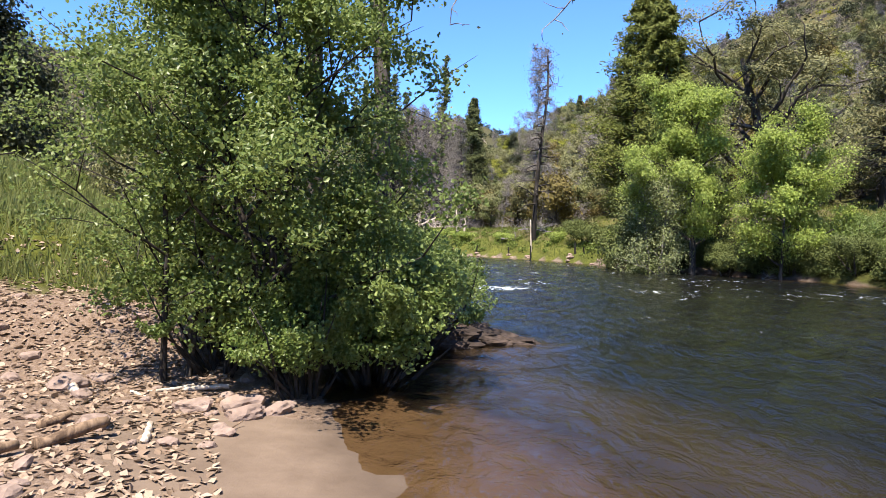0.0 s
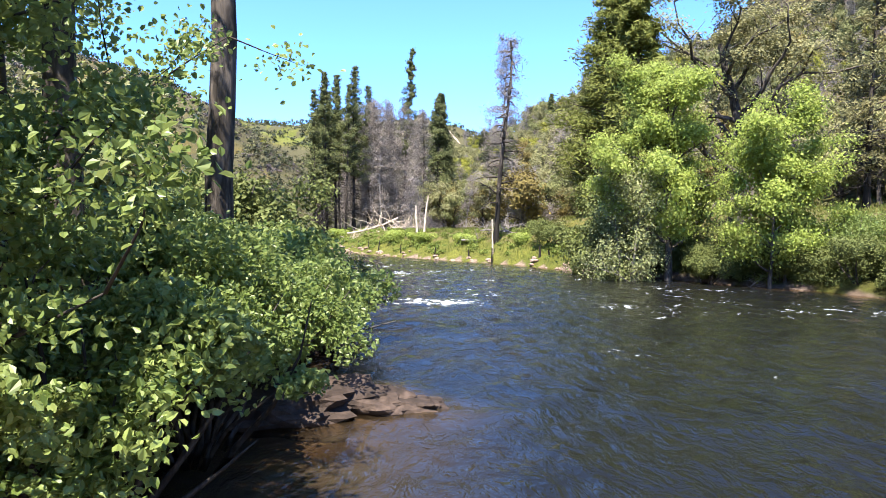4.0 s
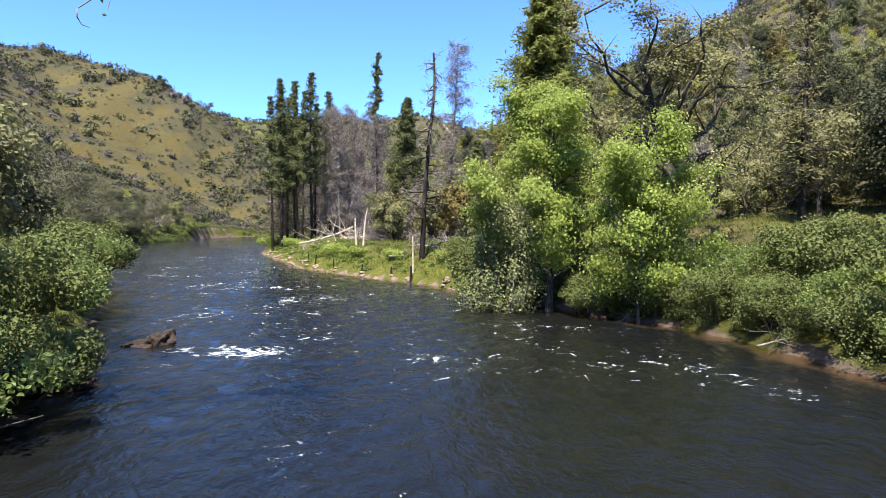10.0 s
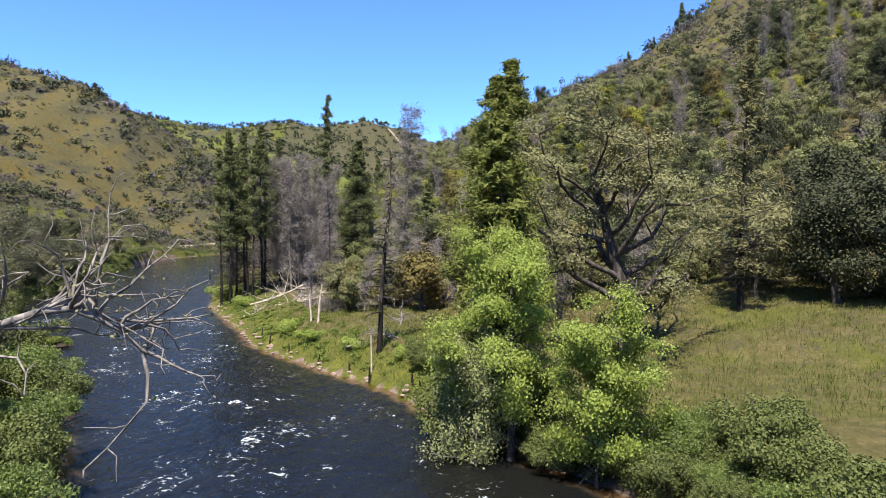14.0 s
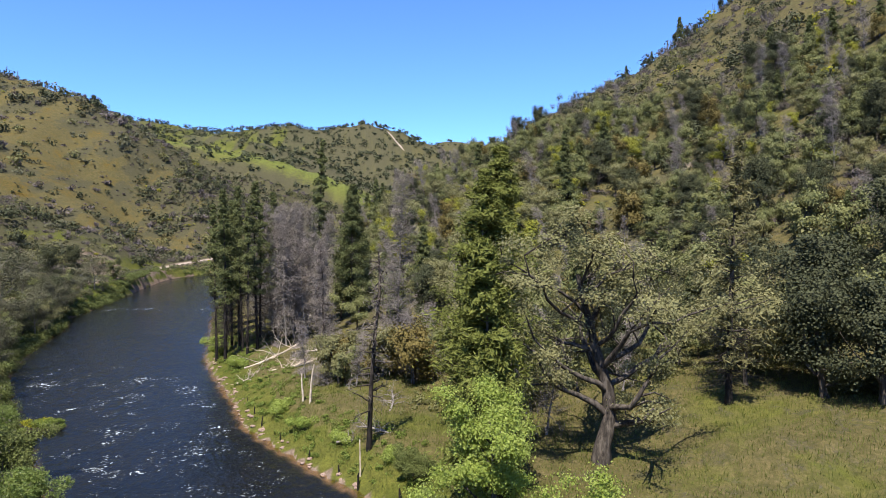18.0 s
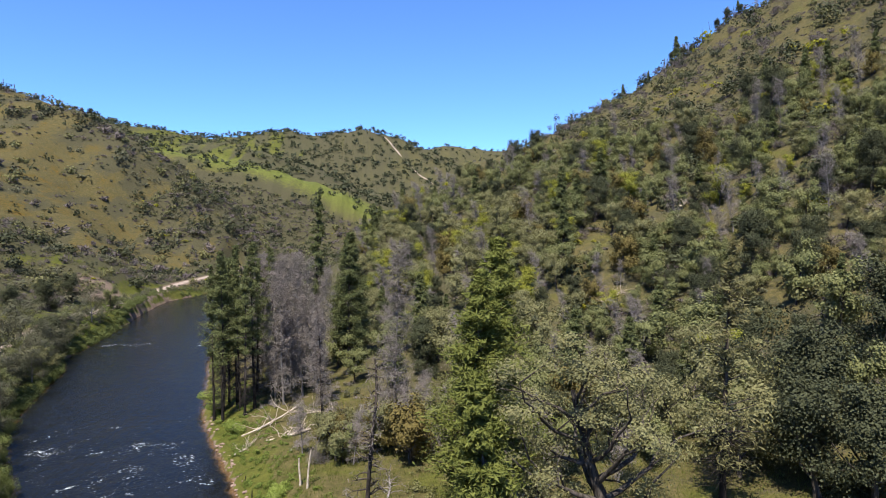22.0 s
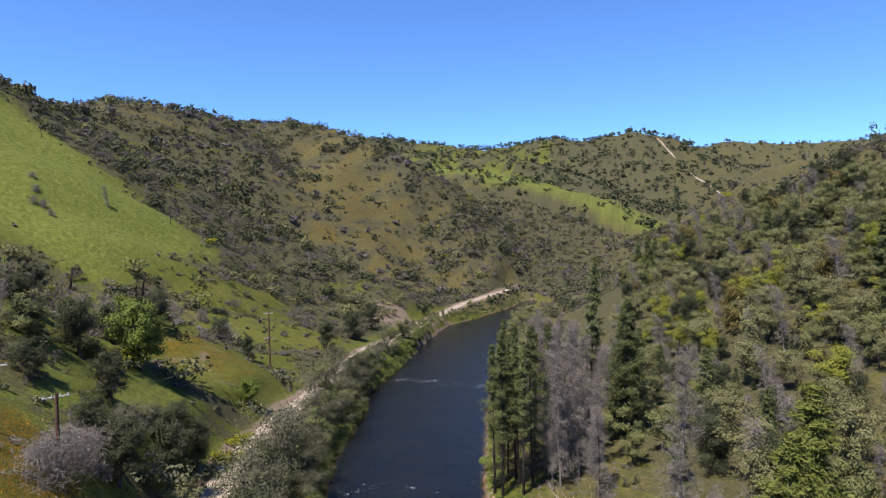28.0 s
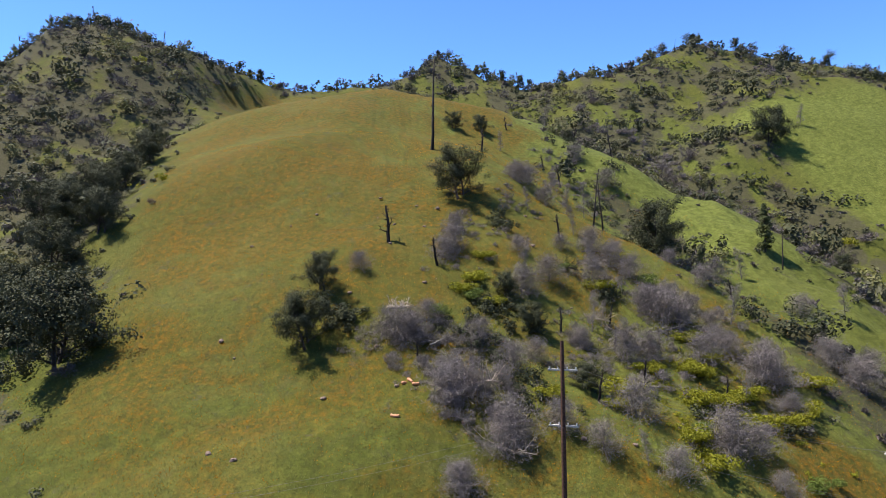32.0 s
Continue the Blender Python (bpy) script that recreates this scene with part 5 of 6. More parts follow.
# ---- right bank and terrace ----
plant("maple", 15.2, 39.8, 1.0, 0, tall=1.08)
plant("catkin_maple", 13.0, 40.6, 0.85, 40)
plant("round_maple", 18.8, 36.2, 0.95, 50, tall=1.12)
plant("willow", 12.6, 44.2, 0.9, 100)
for x, y, s, a, k in ((16.8, 38.6, 0.8, 0, "bank_bush"), (19.4, 36.2, 0.7, 60, "bank_bush"), (21.2, 33.2, 0.8, 120, "bank_bush"), (22.2, 30, 0.75, 200, "bank_bush"), (22.8, 26.6, 0.75, 280, "bank_bush"), (23.4, 23, 0.85, 330, "bank_bush_b"), (25, 18.5, 1.2, 20, "bank_bush"), (25.2, 29.5, 1.0, 80, "bank_bush"), (23.6, 28.2, 0.95, 15, "bank_bush_b"), (22.6, 31.6, 0.7, 215, "bank_bush_b"), (24.4, 20.6, 0.8, 75, "bank_bush"), (25.5, 27, 1.0, 310, "bright_bush"), (23.2, 33.8, 0.7, 35, "bank_bush"), (26.5, 25, 1.0, 170, "bright_bush"), (24.6, 31.5, 1.25, 10, "bank_bush"), (25.4, 25.2, 1.35, 100, "bank_bush"), (26.2, 22, 1.4, 190, "bank_bush"), (26.6, 16.5, 1.4, 260, "bank_bush_b"), (23.0, 35.2, 1.1, 330, "bank_bush_b"), (27.6, 19.4, 1.3, 60, "bank_bush"), (26.0, 33.0, 1.1, 150, "bank_bush"),
                      (10.5, 61, 0.6, 0, "bright_bush"), (6, 66, 0.6, 60, "bright_bush"), (2.5, 71, 0.7, 140, "bright_bush"), (-1, 77, 0.8, 10, "bright_bush"), (-10, 101, 0.9, 70, "bright_bush"), (-14.5, 113, 1.0, 200, "bright_bush"), (-17, 121, 1.1, 300, "bright_bush"), (13, 53.5, 0.6, 90, "low_bush"), (12, 57, 0.9, 20, "bank_bush")):
    plant(k, x, y, s, a)
plant("oak", 27.0, 55.0, 1.36, 20, tall=0.9)
plant("cedar", 17.3, 50.5, 1.0, 0)
plant("green_pine", 18.6, 65.0, 1.08, 40, tall=0.87)
plant("green_pine", 22.2, 69.5, 1.15, 80, tall=0.91)
plant("snag", 8.8, 63.5, 1.1, 0)
plant("tall_pine", 41.8, 62.0, 1.0, 30)
plant("grey_conifer", 13.2, 92, 1.03, 0, lean=(0, -6))
for x, y, s, a, k in ((-14.6, 110, 0.9, 20, "pine_b"), (-11.6, 113, 0.92, 95, "pine"), (-10.6, 110, 0.86, 70, "pine_b"), (-13.8, 113, 0.88, 33, "pine"), (-9.4, 107, 0.85, 245, "pine_b"), (-6.8, 118, 0.88, 300, "pine"), (-12.9, 108, 0.93, 0, "pine"), (-8.2, 109, 0.92, 140, "pine"), (-13.5, 116, 0.9, 210, "pine_b"), (-9.5, 119, 0.85, 280, "pine_b"), (-15.8, 124, 0.88, 30, "pine_b"), (-17.5, 132, 0.85, 100, "pine"), (-19, 142, 0.85, 160, "pine_b")):
    plant(k, x, y, s * 1.1, a)
for x, y, s, a, k in ((-4, 110, 0.95, 15, "grey_conifer_b"), (-1.5, 115, 1.0, 45, "grey_conifer_b"), (-4.6, 121, 1.0, 75, "grey_conifer_b"), (-8, 136, 1.05, 105, "grey_conifer_b"), (-2.5, 130, 1.05, 135, "grey_conifer_b"), (-11, 133, 1.0, 165, "grey_conifer_b"), (-14, 147, 1.0, 195, "grey_conifer_b"), (-10, 153, 1.0, 225, "grey_conifer_b"), (-16, 158, 1.0, 255, "grey_conifer_b"), (0.5, 120, 0.95, 285, "grey_conifer_b"), (-5.5, 112, 0.95, 0, "grey_conifer_b"), (-3.6, 117, 1.0, 70, "grey_conifer_b"), (-6.5, 124, 1.02, 130, "grey_conifer_b"), (-2, 125, 1.0, 200, "grey_conifer_b"), (-9, 130, 1.05, 260, "grey_conifer_b"), (-5, 133, 1.05, 320, "grey_conifer_b"), (-12, 140, 1.0, 20, "grey_conifer_b"), (-8, 147, 1.0, 90, "grey_conifer_b"), (2.2, 108, 0.8, 40, "grey_conifer_b"), (3.0, 98, 0.75, 110, "dark_dead")):
    plant(k, x, y, s, a)
for i in range(18):
    y = 90 + i * 5.4
    k = ("wood_oak_b", "bank_tree", "live_oak", "bank_tree", "wood_oak", "bank_tree")[i % 6]
    plant(k, float(np.interp(y, *zip(*LEFT_BANK))) - 1.6 - 2.2 * ((i * 37) % 10) / 10, y, (0.7 if k != "live_oak" else 0.62) + 0.07 * (i % 4), i * 61, label={"live_oak": "dark live oak leaning over the river bank", "wood_oak": "small olive-leaved oak on the river bank", "wood_oak_b": "small leafy green tree on the river bank"}.get(k, ""))
for i in range(16):
    y = 166 + i * 8.5
    plant(("bank_tree", "wood_oak_b", "wood_oak")[i % 3], float(np.interp(y, *zip(*RIGHT_BANK))) + 4 + 5 * ((i * 37) % 10) / 10, y, 0.85 + 0.09 * (i % 4), i * 77)
tangle_rng = np.random.default_rng(68)
for i in range(34):
    x, y = tangle_rng.uniform(1, 25), tangle_rng.uniform(82, 94)
    k = ("wood_dead", "wood_dead", "bare_shrub", "wood_oak", "rust_oak", "wood_dead", "wood_oak_b")[i % 7]
    plant(k, x, y, tangle_rng.uniform(0.45, 0.85) * (1.5 if k == "bare_shrub" else 1.0), i * 57, label="" if k != "bare_shrub" else "bare grey-mauve shrub tangled under the dead trees")
for i in range(16):
    x, y = tangle_rng.uniform(-12, 4), tangle_rng.uniform(112, 160)
    plant(("grey_conifer_b", "wood_dead", "grey_conifer")[i % 3], x, y, tangle_rng.uniform(0.65, 0.95), i * 41)
plant("tuft_pine", -1.2, 135, 1.06, 0)
plant("fir", 5.6, 136, 0.98, 0)
plant("rust_oak", 14.0, 82, 1.0, 0)
plant("rust_oak", 10.0, 88, 0.8, 90)
for x, y, s, a, k in ((50, 60, 1.3, 0, "live_oak"), (56, 68, 1.5, 80, "live_oak"), (63, 62, 1.4, 160, "live_oak"), (70, 76, 1.5, 220, "live_oak"), (46, 66, 1.2, 30, "wood_oak"), (53, 57, 1.3, 70, "live_oak"), (48, 72, 1.2, 110, "wood_oak_b"), (44, 76, 1.0, 150, "wood_oak"), (59, 54, 1.4, 190, "live_oak"), (62, 48, 1.2, 230, "live_oak"), (66, 56, 1.4, 270, "wood_oak_b"), (40, 72, 0.8, 310, "wood_oak_b"), (34, 68, 0.8, 350, "wood_dead"), (24.5, 62, 0.8, 20, "wood_dead"), (22, 59.5, 0.7, 200, "wood_dead"), (36, 74, 0.9, 300, "live_oak"), (31, 78, 0.8, 10, "live_oak")):
    plant(k, x, y, s, a)
X, Y, A, B = seeds(31, 6, 150, 66, 330, 5.5)
UL, UR = banks(X, Y)
for x, y, a, b, ur_ in zip(X, Y, A, B, UR):
    away = x * 0.787 + y * 0.62
    if ur_ < 24 or away > 225 or a > 0.86 or (y < 70 and x < 46) or (abs(x - 12) < 9 and y < 112):
        continue
    b = b * 0.5 + 0.3 if x > 58 and b < 0.7 else b + 0.08 if b < 0.8 else b
    k = "wood_oak" if b < 0.34 else "wood_oak_b" if b < 0.56 else "live_oak" if b < 0.74 else "fresh_oak" if b < 0.81 else "young_pine" if b < 0.84 else "rust_oak" if b < 0.86 else "wood_dead"
    plant(k, x, y, 0.55 + 0.75 * ((a * 53) % 1) ** 1.3, b * 1000, tall=0.85 + 0.4 * ((a * 29) % 1))


# ---- growth along the banks ----
def bank_strip(seed, side, y0, y1, pace, inner, outer, size):
    rng = np.random.default_rng(seed)
    out = []
    for y in np.arange(y0, y1, pace):
        yy = y + rng.uniform(-1, 1)
        edge = np.interp(yy, *zip(*(LEFT_BANK if side < 0 else RIGHT_BANK)))
        out.append((float(edge + side * rng.uniform(inner, outer)), float(yy), size * rng.uniform(0.6, 1.35)))
    return out


thicket("bank_herbs", "knee-high bright green plants along the river bank", bank_strip(41, 1, 50, 128, 0.14, 1.2, 9, 0.62), LEAF_HERB, (110, 80, 60), 41, 0.8, "plants")
thicket("bank_willows", "low willow scrub lining the river banks", bank_strip(42, -1, 24, 400, 0.55, 0.3, 6, 1.15) + bank_strip(51, -1, 66, 260, 0.4, -0.2, 1.6, 1.25) + bank_strip(43, 1, 118, 300, 0.8, 0.6, 5, 1.2) + bank_strip(44, 1, 6, 46, 0.3, 0.7, 5.0, 0.9), LEAF_WILLOW, (900, 150, 60), 42, 1.0)
thicket("bank_brush", "dark brush between river and road", bank_strip(45, -1, 70, 400, 1.1, 3, 10, 1.5) + bank_strip(46, 1, 110, 280, 0.9, 10, 26, 1.5), LEAF_SAGE, (200, 110, 60), 45, 1.0)
thicket("bare_tangle", "bare grey-mauve brush under the dead trees", bank_strip(47, 1, 84, 130, 0.45, 8, 26, 1.0), TWIG_MAUVE, (200, 120, 60), 47, 0.8, twiggy=True)
thicket("bank_thicket", "dense dark green brush on top of the river bank", bank_strip(50, 1, 12, 48, 0.2, 0.9, 5.6, 1.4), LEAF_WILLOW, (1500, 110, 60), 50, 1.05)
terrace_rng = np.random.default_rng(49)
thicket("terrace_brush", "olive bushes scattered under the trees on the flat", [(terrace_rng.uniform(12, 60), terrace_rng.uniform(70, 130), terrace_rng.uniform(0.5, 1.5)) for i in range(330)], LEAF_OLIVE, (160, 100, 60), 49, 0.9)
thicket("roadside_green", "fresh green bushes beside the road", bank_strip(48, -1, 95, 250, 2.2, 2, 9, 1.1), LEAF_HERB, (160, 90, 60), 48, 1.0)


def tufts(name, label, X, Y, blade, elong, material, seed, spread=0.18, per=4, category="grass", lift=0.45):
    """Blades of grass or small flowers, standing in loose tufts."""
    rng = np.random.default_rng(seed)
    x, y = np.repeat(X, per) + rng.normal(size=len(X) * per) * spread, np.repeat(Y, per) + rng.normal(size=len(X) * per) * spread
    z = land(x, y)
    n = len(x)
    up = unit(rng.normal(size=(n, 3)) * 0.35 + (0, 0, 1))
    side = unit(np.cross(up, rng.normal(size=(n, 3))))
    s = blade * rng.uniform(0.6, 1.4, (n, 1))
    c = np.stack([x, y, z], 1) - (0, 0, 0.03)
    mid = c + up * s * elong * lift
    v = np.stack([c, mid + side * s * 0.5, c + up * s * elong + rng.normal(size=(n, 3)) * s * 0.4, mid - side * s * 0.5], 1)
    tagged(new(name, leaf_mesh(name, v, material)), label, category, kind="stuff")


rng = np.random.default_rng(51)
gx, gy = rng.uniform(-16, -2, 9000), rng.uniform(4, 34, 9000)
gul, _ = banks(gx, gy)
keep = (gul > 6.8) | ((gy > 13) & (gul > 1.2))
tufts("bank_grass", "tall green grass on the river bank", gx[keep], gy[keep], 0.03, 14, GRASS_TALL, 52, per=7)
gx, gy = rng.uniform(-2, 60, 16000), rng.uniform(36, 110, 16000)
_, gur = banks(gx, gy)
keep = (gur > 1.0) & (gur < 45)
tufts("terrace_grass", "tall grass on the flat beside the river", gx[keep], gy[keep], 0.04, 9, GRASS_BLADE, 53, 0.35, 5)
gx, gy = rng.uniform(-130, -46, 26000), rng.uniform(-45, 75, 26000)
tufts("hill_grass", "short spring grass on the open hill", gx, gy, 0.05, 4.0, GRASS_TALL, 54, 0.5, 3)
gx, gy = rng.uniform(-150, -46, 26000), rng.uniform(-45, 75, 26000)
keep = wobble(gx, gy, 31, 1.1) + 0.6 * wobble(gx, gy, 9, 2.1) > -0.1
tufts("hill_poppies", "orange poppies in drifts on the open hill", gx[keep], gy[keep], 0.085, 1.2, POPPY, 55, 0.8, 3, "flowers", 0.6)

# ---- the open hill and its slopes ----
for x, y, s, a in ((-81, -34.5, 1.9, 0), (-119, -44.5, 1.3, 60), (-111.9, 21, 1.35, 120), (-114, 57.4, 1.6, 190), (-265, -22, 1.3, 240), (-219.5, 142.7, 2.0, 300), (-168, 32.2, 0.7, 10), (-166.7, 25.3, 0.7, 80), (-190, 62, 0.5, 50), (-75.2, -2, 1.0, 150), (-84, -1, 0.75, 210), (-104, -52, 1.3, 20), (-128, -58, 1.4, 100), (-93, -46, 1.2, 160),
                   (-68, 30, 0.5, 260), (-78, 26, 0.6, 330), (-84, 24, 0.55, 30), (-140, -60, 1.5, 70), (-150, -52, 1.2, 200)):
    plant("hill_oak", x, y, s, a)
for x, y, s, a in ((-75, 8, 1.0, 0), (-73.5, 10.5, 0.9, 70), (-62.8, 14.4, 1.15, 150), (-64, 16.5, 1.0, 30), (-88, 4, 0.7, 220), (-94.6, 17.6, 1.0, 300), (-92, 16, 0.9, 20), (-57.2, 19.3, 0.9, 100), (-53.3, 14.5, 0.8, 170), (-86.2, 47.5, 1.4, 240), (-88, 45, 1.1, 310), (-61.9, 43.8, 1.25, 40), (-75.7, 55.6, 1.3, 110), (-77.5, 58, 1.1, 180),
                   (-80.6, 72.3, 1.3, 250), (-84, 70, 1.1, 320), (-132.5, 35.6, 1.2, 50), (-136, 38, 1.0, 120), (-128, 40, 1.0, 190), (-97, 58, 0.9, 260), (-70, 22, 0.9, 330), (-66, 20, 0.8, 60), (-73, 19, 0.9, 130), (-108, 66, 1.0, 200), (-150, 60, 1.2, 270), (-160, 55, 1.2, 340), (-119, 163, 1.6, 80), (-104.4, 167.1, 1.4, 150), (-52, 62, 1.3, 220), (-53, 66, 1.2, 290), (-50, 58, 1.2, 20)):
    plant("bare_shrub", x, y, s * 1.45, a)
for x, y, s, a in ((-86.7, 20, 1.0, 0), (-84, 18, 0.9, 80), (-82, 22, 0.8, 150), (-69.5, 44.4, 1.2, 220), (-72.7, 51.7, 1.2, 300), (-58.9, 40.4, 1.1, 40), (-66, 47, 1.1, 120), (-62, 40, 1.0, 190), (-68, 52, 1.0, 260), (-73, 60, 1.0, 330), (-78, 64, 1.0, 50), (-74, 40, 0.9, 130), (-54, 35, 0.7, 210), (-62, 110, 1.2, 280), (-59, 101, 1.2, 20), (-92, 22, 0.8, 100),
                   (-76, 46, 1.1, 15), (-71, 48, 1.0, 75), (-64, 43, 0.9, 135), (-79, 50, 1.0, 195), (-81, 56, 1.1, 255), (-70, 57, 1.0, 315)):
    plant("gold_bush", x, y, s * 1.3, a)
for x, y, s, a, k in ((-124.8, 49, 1.05, 0, "burnt_pole"), (-124.5, 50.8, 1.0, 80, "burnt_pole"), (-117, 84, 0.75, 30, "burnt_pole"), (-95.5, 8, 1.05, 0, "stub_tree"), (-103.6, 36.8, 0.8, 90, "stub_tree"), (-128.6, 161.5, 1.7, 180, "stub_tree"), (-142, 150, 1.3, 250, "stub_tree"), (-150, 30, 1.0, 320, "stub_tree"), (-146, 48, 1.0, 50, "stub_tree"), (-70, 38, 0.7, 140, "stub_tree"), (-66, 31, 0.6, 200, "stub_tree"),
                      (-106.6, 62.5, 0.42, 0, "young_pine"), (-122.2, 83.7, 0.85, 90, "young_pine"), (-138.6, 17.5, 1.8, 40, "burnt_pole"), (-175, 70, 1.0, 100, "burnt_pole"), (-185, 62, 1.0, 210, "stub_tree")):
    plant(k, x, y, s, a)
for i, (x, y) in enumerate(((-158, 36), (-155, 46), (-136, 43), (-131, 49), (-83, 38), (-76, 38), (-87, 27), (-90, 15), (-267, 140), (-110, 72), (-252, 130), (-246, 107), (-143, 148), (-160, 214), (-149, 219), (-169, 193), (-148, 238), (-88, 58), (-83, 81), (-52, 38), (-151, 257), (-98, 83), (-172, 40), (-180, 52), (-205, 70), (-222, 92), (-235, 118), (-228, 160), (-210, 205), (-180, 225), (-130, 268), (-160, 290), (-200, 300), (-225, 250))):
    plant(("wood_dead", "stub_tree", "wood_dead")[i % 3], x, y, 0.5 + 0.08 * (i % 4), i * 67, label="bare burnt tree standing on the brushy slope")
for x, y, s, a in ((-119, 61, 0.9, 30), (-85, 96, 0.9, 200), (-81, 84, 0.8, 90), (-104, 138, 1.0, 10), (-106, 167, 0.9, 130), (-63, 93, 0.8, 240), (-58, 72, 0.8, 310), (-91, 91, 0.8, 50), (-112, -50, 1.4, 0), (-137, -52, 1.3, 100), (-160, -50, 1.1, 200), (-150, -58, 1.4, 20), (-170, -55, 1.0, 60), (-126, -53, 1.2, 170), (-190, -60, 1.1, 250)):
    plant("hill_oak", x, y, s, a)
for i, (x, y) in enumerate(((-100, 19), (-135, 35), (-92, 51), (-75, 11), (-67, 15), (-73, 26), (-87, 55), (-82, 60), (-62, 44), (-59, 20), (-54, 15), (-60, 30), (-86, 78), (-118, 174), (-100, 77))):
    plant("bare_shrub", x + 0.8, y - 0.6, 1.1 + 0.1 * (i % 5), i * 83)
plant("green_oak", -78.3, 104.1, 1.35, 0)
plant("green_oak", -70.1, 125.2, 0.6, 100, label="fresh green oak beside the river road")
for x, y, s, a, k in ((-79.8, 83.8, 0.95, 0, "wood_oak_b"), (-79.1, 92, 1.15, 80, "live_oak"), (-88, 108, 1.1, 160, "live_oak"), (-100.5, 133.3, 1.1, 240, "live_oak"), (-95, 120, 0.9, 320, "live_oak"), (-112, 150, 1.0, 40, "live_oak"), (-61.8, 91, 1.1, 120, "hill_oak"), (-60.4, 95, 1.0, 200, "live_oak"), (-57, 84, 1.0, 280, "live_oak"), (-87.7, 152.6, 0.7, 10, "live_oak"), (-56, 76, 0.9, 90, "bank_tree"), (-66, 84, 0.9, 170, "live_oak"),
                      (-52, 70, 1.0, 250, "live_oak"), (-70, 74, 0.8, 330, "hill_oak"), (-120, 120, 0.8, 60, "hill_oak"), (-133, 108, 0.8, 140, "hill_oak")):
    plant(k, x, y, s, a)
for i, (x, y, s) in enumerate(((166, 320, 1.25), (142, 330, 0.7), (150, 318, 0.5), (205, 296, 0.8), (190, 306, 0.6))):
    plant("young_pine", x, y, s, i * 70, label="lone pine standing on the ridge crest")
clump_rng = np.random.default_rng(62)


def clump(x, y, rx, ry, n, size):
    return [(x + clump_rng.normal() * rx * 0.5, y + clump_rng.normal() * ry * 0.5, size * clump_rng.uniform(0.5, 1.4)) for i in range(n)]


thicket("slope_gold_brush", "yellow-green flowering brush in the fold of the hill", clump(-72, 47, 14, 12, 130, 0.75) + clump(-66, 42, 8, 6, 40, 0.7) + clump(-85, 20, 6, 4, 30, 0.6) + clump(-61, 104, 6, 8, 12, 1.1), LEAF_YELLOW, (170, 90, 60), 63, 0.55)
thicket("slope_bare_brush", "bare grey-mauve brush in the fold of the hill", clump(-74, 50, 15, 13, 34, 1.7) + clump(-75, 9, 4, 6, 26, 1.2) + clump(-69, 16, 5, 6, 26, 1.1) + clump(-61, 17, 5, 5, 26, 1.1) + clump(-92, 18, 5, 5, 20, 1.1) + clump(-72, 30, 6, 6, 26, 1.1) + clump(-76, 40, 7, 6, 26, 1.2) + clump(-150, 50, 22, 12, 40, 1.8) + clump(-54, 64, 6, 9, 16, 1.8) + clump(-270, 98, 18, 10, 40, 2.4) + clump(-245, 110, 18, 10, 50, 2.4) + clump(-220, 112, 16, 9, 40, 2.2) + clump(-190, 100, 18, 8, 40, 2.0) + clump(-160, 95, 18, 6, 34, 1.8) + clump(-135, 150, 12, 10, 40, 2.0) + clump(-110, 100, 16, 8, 30, 1.6) + clump(-87, 57, 10, 8, 24, 1.3) + clump(-118, 165, 14, 8, 24, 2.2), TWIG_MAUVE, (400, 260, 60), 64, 0.8, twiggy=True)
thicket("slope_dark_brush", "dark evergreen brush in the fold of the hill", clump(-80, 23, 6, 5, 20, 1.4) + clump(-72, 20, 4, 4, 12, 1.3) + clump(-79, 0, 2.5, 3, 10, 1.6) + clump(-66, 24, 4, 5, 12, 1.2) + clump(-75, 52, 14, 12, 12, 1.7) + clump(-160, 58, 24, 12, 24, 2.0) + clump(-105, 128, 14, 14, 26, 2.6) + clump(-82, 90, 8, 10, 14, 2.2) + clump(-60, 88, 6, 10, 14, 2.2) + clump(-66, 22, 4, 4, 6, 1.5), LEAF_LIVE, (220, 110, 60), 65, 0.95)
thicket("tangled_brush", "tangle of bare brown brush on the crown of the hill", clump(-68, 13.5, 4, 4, 26, 1.15) + clump(-73, 12, 4, 4, 22, 1.1) + clump(-76, 15, 5, 4, 20, 1.1) + clump(-64, 18, 4, 5, 20, 1.0) + clump(-92, 43, 9, 6, 30, 1.3) + clump(-84, 46, 8, 6, 26, 1.2) + clump(-78, 33, 7, 5, 22, 1.1) + clump(-100, 22, 6, 5, 20, 1.1) + clump(-112, 30, 8, 5, 18, 1.2), TWIG_GREY, (240, 120, 60), 66, 0.7, twiggy=True)
thicket("crown_dark_brush", "dark evergreen brush on the crown of the hill", clump(-75, 17, 3, 3, 12, 1.4) + clump(-82, 19, 4, 3, 12, 1.4) + clump(-78.5, 2.5, 2.0, 3, 10, 1.5) + clump(-88, 40, 6, 4, 10, 1.4) + clump(-104, 27, 5, 4, 10, 1.4) + clump(-70, 34, 5, 5, 10, 1.2), LEAF_LIVE, (220, 110, 60), 67, 0.85)
for i, (x, y) in enumerate(((-92, 43), (-88, 47), (-81, 35), (-112, 33), (-107, 40), (-119, 42))):
    plant("wood_dead", x, y, 0.42 + 0.06 * (i % 3), i * 71 + 20, label="bare grey tree standing in the brush of the hill")
ridge_rng = np.random.default_rng(61)
